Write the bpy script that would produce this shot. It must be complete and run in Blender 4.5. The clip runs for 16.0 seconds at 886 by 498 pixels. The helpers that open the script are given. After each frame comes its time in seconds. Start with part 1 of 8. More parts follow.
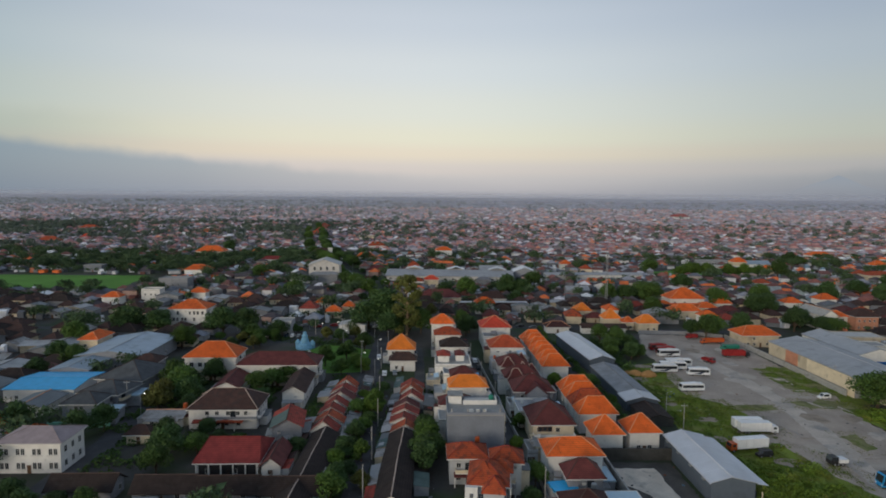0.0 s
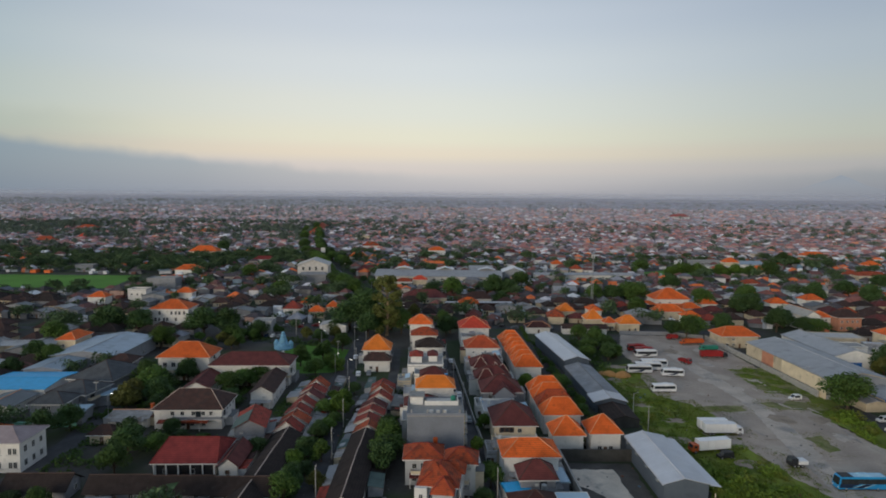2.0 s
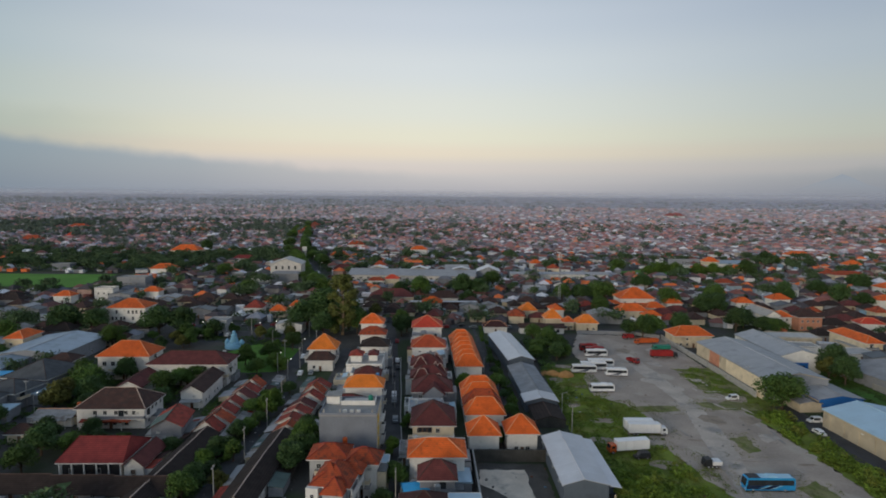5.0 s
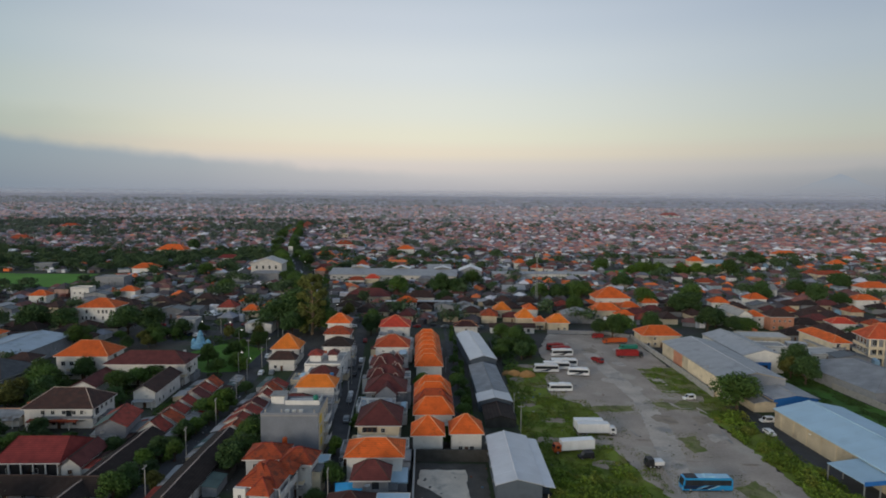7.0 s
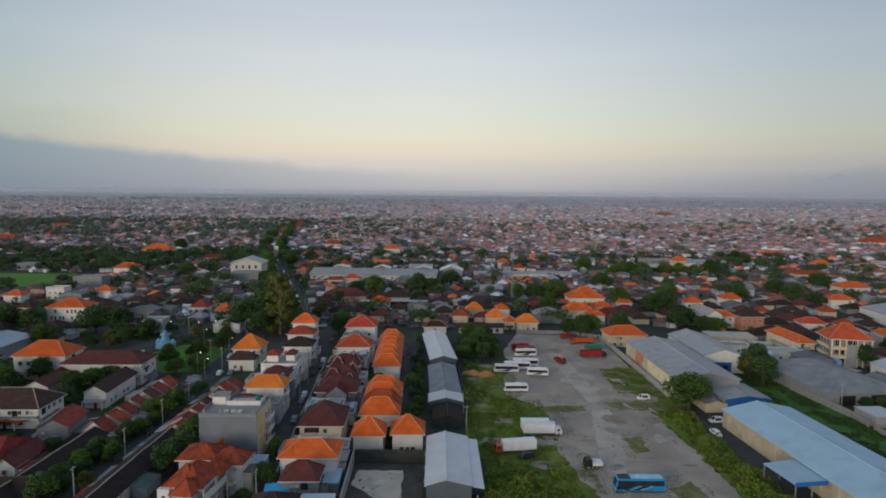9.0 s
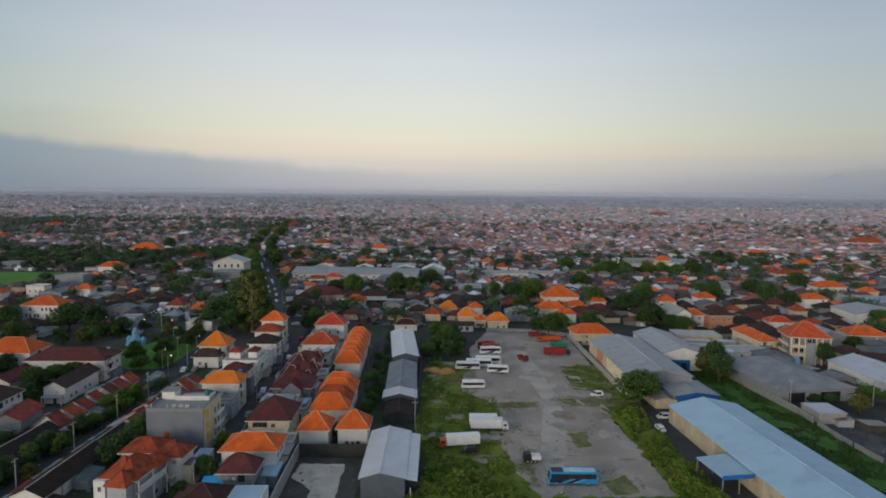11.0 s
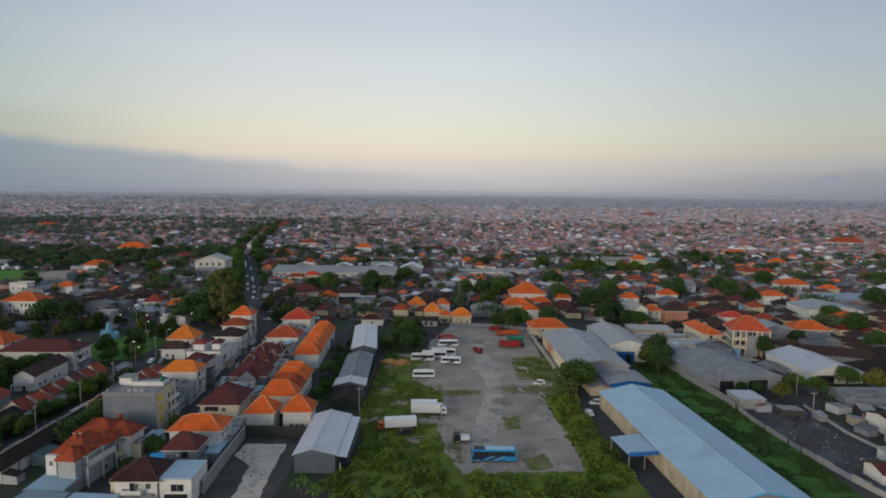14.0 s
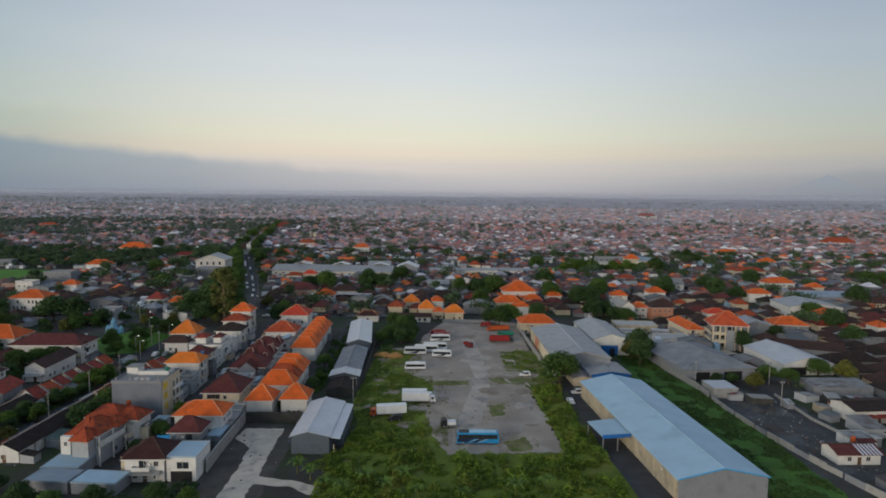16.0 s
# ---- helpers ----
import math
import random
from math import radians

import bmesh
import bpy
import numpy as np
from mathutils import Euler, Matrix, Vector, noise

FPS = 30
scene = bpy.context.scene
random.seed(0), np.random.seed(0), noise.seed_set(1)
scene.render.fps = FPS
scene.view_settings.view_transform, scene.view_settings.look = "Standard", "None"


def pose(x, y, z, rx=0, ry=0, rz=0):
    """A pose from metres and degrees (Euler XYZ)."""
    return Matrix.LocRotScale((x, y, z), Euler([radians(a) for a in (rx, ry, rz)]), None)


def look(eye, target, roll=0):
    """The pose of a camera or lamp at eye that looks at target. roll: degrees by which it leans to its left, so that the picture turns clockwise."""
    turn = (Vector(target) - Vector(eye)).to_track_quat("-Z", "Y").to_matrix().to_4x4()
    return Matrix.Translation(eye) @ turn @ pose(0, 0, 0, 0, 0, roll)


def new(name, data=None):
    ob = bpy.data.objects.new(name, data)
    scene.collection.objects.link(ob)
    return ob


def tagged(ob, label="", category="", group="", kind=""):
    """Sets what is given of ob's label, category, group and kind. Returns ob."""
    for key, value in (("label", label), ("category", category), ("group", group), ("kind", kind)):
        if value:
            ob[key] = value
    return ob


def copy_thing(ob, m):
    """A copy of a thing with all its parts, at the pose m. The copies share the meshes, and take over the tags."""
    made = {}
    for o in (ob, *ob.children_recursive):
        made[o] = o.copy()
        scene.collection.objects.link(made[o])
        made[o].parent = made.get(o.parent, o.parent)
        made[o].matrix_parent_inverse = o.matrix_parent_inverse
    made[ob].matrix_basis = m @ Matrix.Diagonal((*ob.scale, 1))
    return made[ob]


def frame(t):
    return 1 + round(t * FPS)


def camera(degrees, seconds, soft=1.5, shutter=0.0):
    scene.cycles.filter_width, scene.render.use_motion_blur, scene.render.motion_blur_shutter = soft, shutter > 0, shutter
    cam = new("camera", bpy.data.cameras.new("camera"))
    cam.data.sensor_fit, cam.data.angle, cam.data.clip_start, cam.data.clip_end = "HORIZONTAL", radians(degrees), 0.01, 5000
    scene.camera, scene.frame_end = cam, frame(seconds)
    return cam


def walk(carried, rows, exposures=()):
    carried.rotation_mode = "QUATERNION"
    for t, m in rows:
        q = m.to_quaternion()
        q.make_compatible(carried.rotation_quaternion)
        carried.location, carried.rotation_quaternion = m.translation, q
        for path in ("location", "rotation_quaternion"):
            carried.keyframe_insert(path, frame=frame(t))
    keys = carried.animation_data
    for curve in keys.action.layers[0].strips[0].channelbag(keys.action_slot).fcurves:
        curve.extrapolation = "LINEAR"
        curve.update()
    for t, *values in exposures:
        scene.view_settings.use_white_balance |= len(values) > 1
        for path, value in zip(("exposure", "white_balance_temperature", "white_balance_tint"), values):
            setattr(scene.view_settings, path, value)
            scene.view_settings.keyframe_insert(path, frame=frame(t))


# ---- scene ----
cam = camera(74.6, 16.0, soft=1.8)
PATH = [
    (0, (0.134, 0.672, 69.476), (0.12, 2.664, 69.302), 0.5),
    (0.5, (2.174, 0.498, 69.596), (2.157, 2.491, 69.422), 0.5),
    (1, (5.0, 0.544, 69.573), (4.98, 2.537, 69.399), 0.5),
    (1.5, (8.103, 0.645, 69.761), (8.081, 2.637, 69.586), 0.5),
    (2, (11.599, 0.599, 69.92), (11.575, 2.592, 69.745), 0.5),
    (2.5, (15.318, 0.442, 70.177), (15.291, 2.434, 70.001), 0.5),
    (3, (19.298, 0.529, 70.33), (19.269, 2.521, 70.153), 0.5),
    (3.5, (22.85, 0.939, 70.124), (22.82, 2.931, 69.947), 0.5),
    (4, (26.935, 1.103, 70.103), (26.903, 3.095, 69.926), 0.5),
    (6.5, (46.879, 2.682, 69.942), (46.846, 4.674, 69.762), 0.5),
    (7, (50.542, 2.519, 70.033), (50.51, 4.51, 69.854), 0.5),
    (7.5, (54.869, 2.667, 70.132), (54.834, 4.659, 69.951), 0.5),
    (8, (58.753, 2.75, 70.193), (58.72, 4.742, 70.012), 0.5),
    (8.5, (62.754, 2.909, 70.321), (62.721, 4.9, 70.14), 0.5),
    (9, (66.649, 3.019, 70.367), (66.617, 5.011, 70.186), 0.5),
    (11.5, (85.482, -1.33, 70.358), (85.45, 0.662, 70.176), 0.6),
    (12, (88.645, -3.048, 70.306), (88.617, -1.056, 70.124), 0.6),
    (12.5, (92.035, -4.853, 70.214), (92.006, -2.861, 70.033), 0.6),
    (13, (95.085, -7.24, 70.464), (95.056, -5.249, 70.282), 0.6),
    (13.5, (97.837, -9.29, 70.213), (97.81, -7.298, 70.033), 0.6),
    (14, (100.188, -11.593, 70.211), (100.162, -9.602, 70.031), 0.6),
    (14.5, (101.935, -14.176, 70.19), (101.909, -12.184, 70.011), 0.6),
    (15, (102.886, -16.941, 70.01), (102.861, -14.949, 69.832), 0.6),
    (15.5, (103.304, -19.654, 69.856), (103.281, -17.662, 69.679), 0.6),
    (16, (103.854, -22.727, 70.012), (103.83, -20.735, 69.835), 0.6),
]
walk(cam, [(t, look(eye, target, roll)) for t, eye, target, roll in PATH])

# ---- world, sun, exposure ----
scene.view_settings.exposure = 0.0


def smooth_sky():
    w = bpy.data.worlds.new("dusk_sky")
    scene.world = w
    w.use_nodes = True
    nt = w.node_tree
    nt.nodes.clear()
    n, l = nt.nodes.new, nt.links.new
    out = n("ShaderNodeOutputWorld")
    bg = n("ShaderNodeBackground")
    sky = n("ShaderNodeTexSky")
    sky.sky_type, sky.sun_disc = "NISHITA", False
    sky.sun_elevation, sky.sun_rotation = radians(SUN_ELEVATION), radians(SUN_TURN)
    sky.air_density, sky.dust_density = 1.0, 2.0
    tc = n("ShaderNodeTexCoord")
    sep = n("ShaderNodeSeparateXYZ")
    l(tc.outputs["Generated"], sep.inputs[0])

    def math(op, a, b=None, c=None, clamp=False):
        m = n("ShaderNodeMath")
        m.operation, m.use_clamp = op, clamp
        for k, v in enumerate((a, b, c)):
            if v is None:
                continue
            if isinstance(v, (int, float)):
                m.inputs[k].default_value = v
            else:
                l(v, m.inputs[k])
        return m.outputs[0]

    ramp = n("ShaderNodeValToRGB")
    ramp.color_ramp.interpolation = "EASE"
    stops = SKY_STOPS
    els = ramp.color_ramp.elements
    while len(els) < len(stops):
        els.new(0.5)
    for e, (p, c) in zip(els, stops):
        e.position, e.color = p, (*c, 1)
    l(math("MULTIPLY_ADD", sep.outputs[2], 1.0, 0.0, True), ramp.inputs[0])
    # cloud bank low over the horizon, highest to the west
    side = math("DIVIDE", sep.outputs[0], math("MAXIMUM", sep.outputs[1], 0.05))
    noi = n("ShaderNodeTexNoise")
    noi.inputs["Scale"].default_value, noi.inputs["Detail"].default_value = 16.0, 6.0
    l(tc.outputs["Generated"], noi.inputs["Vector"])
    fade = n("ShaderNodeMapRange")
    fade.interpolation_type = "LINEAR"
    for k, v in ((1, -0.90), (2, 0.15), (3, 0.088), (4, 0.026)):
        fade.inputs[k].default_value = v
    l(side, fade.inputs[0])
    rise = n("ShaderNodeMapRange")
    for k, v in ((1, 0.15), (2, 0.80), (3, 0.018), (4, 0.050)):
        rise.inputs[k].default_value = v
    l(side, rise.inputs[0])
    edge = math("ADD", math("MAXIMUM", fade.outputs[0], rise.outputs[0]), math("MULTIPLY_ADD", noi.outputs["Fac"], 0.024, -0.012))
    soft = n("ShaderNodeMapRange")
    soft.interpolation_type = "SMOOTHSTEP"
    for k, v in ((1, 0.008), (2, -0.012), (3, 0.0), (4, 1.0)):
        soft.inputs[k].default_value = v
    l(math("SUBTRACT", sep.outputs[2], edge), soft.inputs[0])
    mix = n("ShaderNodeMix")
    mix.data_type = "RGBA"
    thin = n("ShaderNodeMapRange")
    for k, v in ((1, -0.45), (2, 0.12), (3, 1.0), (4, 0.0)):
        thin.inputs[k].default_value = v
    l(side, thin.inputs[0])
    east = n("ShaderNodeMapRange")
    for k, v in ((1, 0.15), (2, 0.80), (3, 0.0), (4, 0.55)):
        east.inputs[k].default_value = v
    l(side, east.inputs[0])
    l(math("MULTIPLY", soft.outputs[0], math("MAXIMUM", thin.outputs[0], east.outputs[0])), mix.inputs[0])
    l(ramp.outputs[0], mix.inputs[6])
    mix.inputs[7].default_value = (*CLOUD, 1)
    # a faint second wisp above the bank
    wisp_soft = n("ShaderNodeMapRange")
    wisp_soft.interpolation_type = "SMOOTHSTEP"
    for k, v in ((1, 0.008), (2, -0.02), (3, 0.0), (4, 1.0)):
        wisp_soft.inputs[k].default_value = v
    l(math("SUBTRACT", sep.outputs[2], math("MULTIPLY_ADD", noi.outputs["Fac"], 0.03, 0.108)), wisp_soft.inputs[0])
    wisp_side = n("ShaderNodeMapRange")
    for k, v in ((1, -0.72), (2, -0.48), (3, 0.30), (4, 0.0)):
        wisp_side.inputs[k].default_value = v
    l(side, wisp_side.inputs[0])
    wisp = n("ShaderNodeMix")
    wisp.data_type = "RGBA"
    l(math("MULTIPLY", wisp_soft.outputs[0], wisp_side.outputs[0]), wisp.inputs[0])
    l(ramp.outputs[0], wisp.inputs[6])
    wisp.inputs[7].default_value = (0.40, 0.41, 0.38, 1)
    l(wisp.outputs[2], mix.inputs[6])
    add = n("ShaderNodeMix")
    add.data_type, add.blend_type = "RGBA", "ADD"
    add.inputs[0].default_value = SKY_STRENGTH
    l(mix.outputs[2], add.inputs[6])
    l(sky.outputs[0], add.inputs[7])
    # sky colour dimmed and cooled towards both sides, lens falloff painted in
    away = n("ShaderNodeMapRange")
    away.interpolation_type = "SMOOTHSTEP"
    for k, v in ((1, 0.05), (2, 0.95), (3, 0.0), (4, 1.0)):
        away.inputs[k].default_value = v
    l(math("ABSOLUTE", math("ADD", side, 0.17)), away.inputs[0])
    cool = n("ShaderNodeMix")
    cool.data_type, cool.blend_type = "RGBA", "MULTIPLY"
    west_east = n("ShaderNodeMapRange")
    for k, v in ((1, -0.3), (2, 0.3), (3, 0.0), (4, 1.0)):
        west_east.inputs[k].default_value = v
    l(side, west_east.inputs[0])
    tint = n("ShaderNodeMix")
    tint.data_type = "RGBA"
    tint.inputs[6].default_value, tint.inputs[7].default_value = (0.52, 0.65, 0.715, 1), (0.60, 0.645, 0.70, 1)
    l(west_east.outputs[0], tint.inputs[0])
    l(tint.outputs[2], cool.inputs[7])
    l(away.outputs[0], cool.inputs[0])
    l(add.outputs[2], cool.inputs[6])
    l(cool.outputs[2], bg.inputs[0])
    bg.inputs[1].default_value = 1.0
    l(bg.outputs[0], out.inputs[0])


SUN_ELEVATION, SUN_TURN, SKY_STRENGTH = 9.0, 218.0, 0.05
CLOUD = (0.295, 0.325, 0.395)
SKY_STOPS = [(0.0, (0.405, 0.405, 0.455)), (0.012, (0.415, 0.41, 0.46)), (0.03, (0.455, 0.44, 0.485)), (0.05, (0.525, 0.47, 0.485)), (0.075, (0.635, 0.535, 0.45)), (0.10, (0.635, 0.585, 0.475)),
             (0.145, (0.605, 0.585, 0.52)), (0.21, (0.56, 0.565, 0.565)), (0.28, (0.485, 0.505, 0.545)), (0.33, (0.43, 0.46, 0.505)), (0.8, (0.27, 0.325, 0.43))]
smooth_sky()
sun = new("sun", bpy.data.lights.new("sun", "SUN"))
sun.data.energy, sun.data.angle, sun.data.color = 1.52, radians(25), (1.0, 0.86, 0.73)
sun.matrix_world = look((-61, -78, 16), (0, 0, 0))


# ---- materials ----
MATS = {}


def mat(name, color, rough=0.8, var=0.3, scale=0.5, fine=6.0, bump=0.3, metal=0.0, rand=0.12, stain=None, ribs=0.0, island=False, spec=0.3, courses=0.0):
    """A weathered surface: two scales of noise over a colour, stains, ribs and a small random shift per object."""
    if name in MATS:
        return MATS[name]
    m = bpy.data.materials.new(name)
    m.use_nodes = True
    nt = m.node_tree
    n, l = nt.nodes.new, nt.links.new
    bsdf = nt.nodes["Principled BSDF"]
    bsdf.inputs["Roughness"].default_value, bsdf.inputs["Metallic"].default_value = rough, metal
    bsdf.inputs["Specular IOR Level"].default_value = spec
    geo = n("ShaderNodeNewGeometry")
    big, small = n("ShaderNodeTexNoise"), n("ShaderNodeTexNoise")
    big.inputs["Scale"].default_value, big.inputs["Detail"].default_value = scale, 4.0
    small.inputs["Scale"].default_value, small.inputs["Detail"].default_value = fine, 2.0
    l(geo.outputs["Position"], big.inputs["Vector"])
    l(geo.outputs["Position"], small.inputs["Vector"])
    total = n("ShaderNodeMath")
    total.operation = "MULTIPLY_ADD"
    l(small.outputs["Fac"], total.inputs[0])
    total.inputs[1].default_value = 0.45
    l(big.outputs["Fac"], total.inputs[2])
    rng = n("ShaderNodeMapRange")
    for k, v in ((1, 0.42), (2, 1.02), (3, 1 - var), (4, 1 + var)):
        rng.inputs[k].default_value = v
    l(total.outputs[0], rng.inputs[0])
    rnd = geo.outputs["Random Per Island"] if island else n("ShaderNodeObjectInfo").outputs["Random"]
    shift = n("ShaderNodeMapRange")
    for k, v in ((1, 0), (2, 1), (3, 1 - rand), (4, 1 + rand)):
        shift.inputs[k].default_value = v
    l(rnd, shift.inputs[0])
    both = n("ShaderNodeMath")
    both.operation = "MULTIPLY"
    l(rng.outputs[0], both.inputs[0])
    l(shift.outputs[0], both.inputs[1])
    if courses:
        lines = n("ShaderNodeTexWave")
        lines.bands_direction = "Z"
        lines.inputs["Scale"].default_value, lines.inputs["Distortion"].default_value, lines.inputs["Detail Scale"].default_value = courses, 1.2, 3.0
        l(geo.outputs["Position"], lines.inputs["Vector"])
        depth = n("ShaderNodeMapRange")
        for k, v in ((1, 0.0), (2, 1.0), (3, 0.80), (4, 1.12)):
            depth.inputs[k].default_value = v
        l(lines.outputs["Fac"], depth.inputs[0])
        again = n("ShaderNodeMath")
        again.operation = "MULTIPLY"
        l(both.outputs[0], again.inputs[0])
        l(depth.outputs[0], again.inputs[1])
        both = again
    base = n("ShaderNodeMix")
    base.data_type, base.blend_type = "RGBA", "MULTIPLY"
    base.inputs[0].default_value = 1.0
    base.inputs[6].default_value = (*color, 1)
    l(both.outputs[0], base.inputs[7])
    last = base.outputs[2]
    if stain:
        patch = n("ShaderNodeTexNoise")
        patch.inputs["Scale"].default_value, patch.inputs["Detail"].default_value = stain[1], 6.0
        l(geo.outputs["Position"], patch.inputs["Vector"])
        cut = n("ShaderNodeMapRange")
        for k, v in ((1, stain[2]), (2, stain[2] + 0.12), (3, 0.0), (4, stain[3])):
            cut.inputs[k].default_value = v
        l(patch.outputs["Fac"], cut.inputs[0])
        over = n("ShaderNodeMix")
        over.data_type = "RGBA"
        l(cut.outputs[0], over.inputs[0])
        l(last, over.inputs[6])
        over.inputs[7].default_value = (*stain[0], 1)
        last = over.outputs[2]
    l(last, bsdf.inputs["Base Color"])
    if bump:
        b = n("ShaderNodeBump")
        b.inputs["Strength"].default_value, b.inputs["Distance"].default_value = bump, 0.06
        h = small.outputs["Fac"]
        if ribs:
            tex = n("ShaderNodeTexCoord")
            wave = n("ShaderNodeTexWave")
            wave.inputs["Scale"].default_value = ribs
            l(tex.outputs["Object"], wave.inputs["Vector"])
            h = wave.outputs["Fac"]
        l(h, b.inputs["Height"])
        l(b.outputs[0], bsdf.inputs["Normal"])
    MATS[name] = m
    return m


def mixed(name, colors, rough=0.85, var=0.25, scale=0.4):
    """One colour out of a row of colours per loose piece of a joined mesh, with dirt over it."""
    m = mat(name, (1, 1, 1), rough, var, scale, 3.0, 0.0, rand=0.0, island=True)
    nt = m.node_tree
    geo = next(k for k in nt.nodes if k.bl_idname == "ShaderNodeNewGeometry")
    base = next(k for k in nt.nodes if k.bl_idname == "ShaderNodeMix")
    ramp = nt.nodes.new("ShaderNodeValToRGB")
    ramp.color_ramp.interpolation = "CONSTANT"
    els = ramp.color_ramp.elements
    while len(els) < len(colors):
        els.new(0.5)
    total, p = sum(c[0] for c in colors), 0.0
    for e, (share, c) in zip(els, colors):
        e.position, e.color = p, (*c, 1)
        p += share / total
    nt.links.new(geo.outputs["Random Per Island"], ramp.inputs[0])
    nt.links.new(ramp.outputs[0], base.inputs[6])
    return m


def glass(name, color, rough=0.12):
    m = mat(name, color, rough, 0.1, 0.6, 4.0, 0.0, rand=0.2)
    m.node_tree.nodes["Principled BSDF"].inputs["Specular IOR Level"].default_value = 0.7
    return m


ORANGE = mat("orange_tile", (0.66, 0.118, 0.018), 0.75, 0.30, 0.35, 5.0, 0.5, stain=((0.34, 0.07, 0.02), 0.9, 0.56, 0.5), courses=1.1)
ORANGE_OLD = mat("weathered_orange_tile", (0.38, 0.070, 0.024), 0.8, 0.4, 0.5, 5.0, 0.5, stain=((0.12, 0.04, 0.025), 0.8, 0.5, 0.7), courses=1.1)
AMBER = mat("amber_tile", (0.72, 0.185, 0.02), 0.7, 0.22, 0.35, 5.0, 0.4, courses=1.1)
RED = mat("red_tile", (0.55, 0.06, 0.03), 0.75, 0.25, 0.5, 5.0, 0.4, courses=1.1)
RUST = mat("rust_red_tile", (0.29, 0.050, 0.034), 0.85, 0.35, 0.6, 5.0, 0.5, stain=((0.10, 0.04, 0.03), 0.7, 0.52, 0.6), courses=1.1)
MAROON = mat("maroon_tile", (0.120, 0.032, 0.029), 0.8, 0.35, 0.5, 5.0, 0.5, courses=1.1)
BROWN = mat("brown_tile", (0.064, 0.033, 0.027), 0.85, 0.35, 0.5, 5.0, 0.5, stain=((0.04, 0.03, 0.028), 0.7, 0.5, 0.6), courses=1.1)
DARK = mat("dark_tile", (0.031, 0.021, 0.018), 0.9, 0.4, 0.6, 5.0, 0.5, stain=((0.045, 0.040, 0.034), 0.8, 0.58, 0.5), courses=1.1)
SLATE = mat("grey_tile", (0.075, 0.08, 0.085), 0.8, 0.35, 0.5, 5.0, 0.4)
CAP = mat("ridge_mortar", (0.66, 0.32, 0.17), 0.9, 0.3)
CAP_DARK = mat("dark_ridge_mortar", (0.075, 0.05, 0.043), 0.9, 0.3)
BARGE = mat("pale_barge_board", (0.52, 0.40, 0.33), 0.8, 0.2)
CRIMSON = mat("crimson_tile", (0.22, 0.034, 0.030), 0.8, 0.3, 0.5, 5.0, 0.5, courses=1.1)
BLUEGREY = mat("blue_grey_cement", (0.205, 0.225, 0.26), 0.9, 0.2, 0.3, 4.0, 0.2, stain=((0.18, 0.195, 0.22), 0.3, 0.55, 0.6))
SHEDGREY = mat("dark_blue_grey_cement", (0.095, 0.117, 0.145), 0.9, 0.2, 0.3, 4.0, 0.2, stain=((0.07, 0.085, 0.10), 0.3, 0.55, 0.6))
MIDGREY = mat("grey_fibre_sheet", (0.235, 0.245, 0.26), 0.7, 0.28, 0.25, 3.0, 0.4, ribs=1.6, stain=((0.20, 0.205, 0.21), 0.2, 0.55, 0.6))
TIN_SKY = mat("blue_grey_sheet_metal", (0.30, 0.37, 0.44), 0.5, 0.15, 0.25, 3.0, 0.5, metal=0.15, ribs=1.6, stain=((0.22, 0.27, 0.31), 0.2, 0.55, 0.6))
BRICKRED = mat("brick_red_tile", (0.46, 0.078, 0.028), 0.78, 0.3, 0.5, 5.0, 0.5, courses=1.1)
DEEPMAROON = mat("dark_maroon_tile", (0.060, 0.022, 0.019), 0.82, 0.35, 0.5, 5.0, 0.5, courses=1.1)
LIGHTGREY = mat("light_grey_plaster", (0.42, 0.43, 0.445), 0.85, 0.15, 0.4, 4.0, 0.2, stain=((0.26, 0.265, 0.27), 0.4, 0.56, 0.6))
PALESTONE = mat("pale_stone_shingle", (0.52, 0.50, 0.47), 0.9, 0.2, 0.4)
WHITE = mat("white_plaster", (0.72, 0.70, 0.66), 0.85, 0.12, 0.4, 4.0, 0.2, rand=0.08, stain=((0.42, 0.40, 0.36), 0.45, 0.60, 0.5))
CREAM = mat("cream_plaster", (0.66, 0.56, 0.40), 0.85, 0.15, 0.4, 4.0, 0.2, stain=((0.38, 0.32, 0.24), 0.45, 0.58, 0.5))
GREYWALL = mat("grey_cement", (0.26, 0.27, 0.29), 0.9, 0.2, 0.3, 4.0, 0.2, stain=((0.16, 0.17, 0.18), 0.3, 0.55, 0.6))
SALMON = mat("salmon_plaster", (0.44, 0.20, 0.125), 0.9, 0.2, 0.3)
BEIGE = mat("beige_cement", (0.47, 0.40, 0.29), 0.9, 0.2, 0.3, 4.0, 0.2, stain=((0.24, 0.21, 0.17), 0.25, 0.55, 0.6))
YELLOW = mat("yellow_paint", (0.72, 0.50, 0.06), 0.8, 0.15)
CONCRETE = mat("concrete", (0.34, 0.33, 0.31), 0.9, 0.25, 0.4, 5.0, 0.3, stain=((0.18, 0.17, 0.16), 0.4, 0.55, 0.6))
YARD = mat("yard_rubble_ground", (0.072, 0.074, 0.074), 0.95, 0.3, 0.2, 1.6, 0.5, rand=0.0, stain=((0.135, 0.14, 0.14), 0.10, 0.52, 0.7))
PINKTILE = mat("pinkish_grey_tile", (0.30, 0.24, 0.24), 0.8, 0.2)
DARKWALL = mat("dark_mossy_wall", (0.07, 0.068, 0.062), 0.95, 0.35, 0.5)
TIN_BLUE = mat("pale_blue_sheet_metal", (0.40, 0.56, 0.67), 0.5, 0.10, 0.15, 3.0, 0.5, metal=0.15, ribs=1.6, stain=((0.32, 0.46, 0.56), 0.16, 0.55, 0.5))
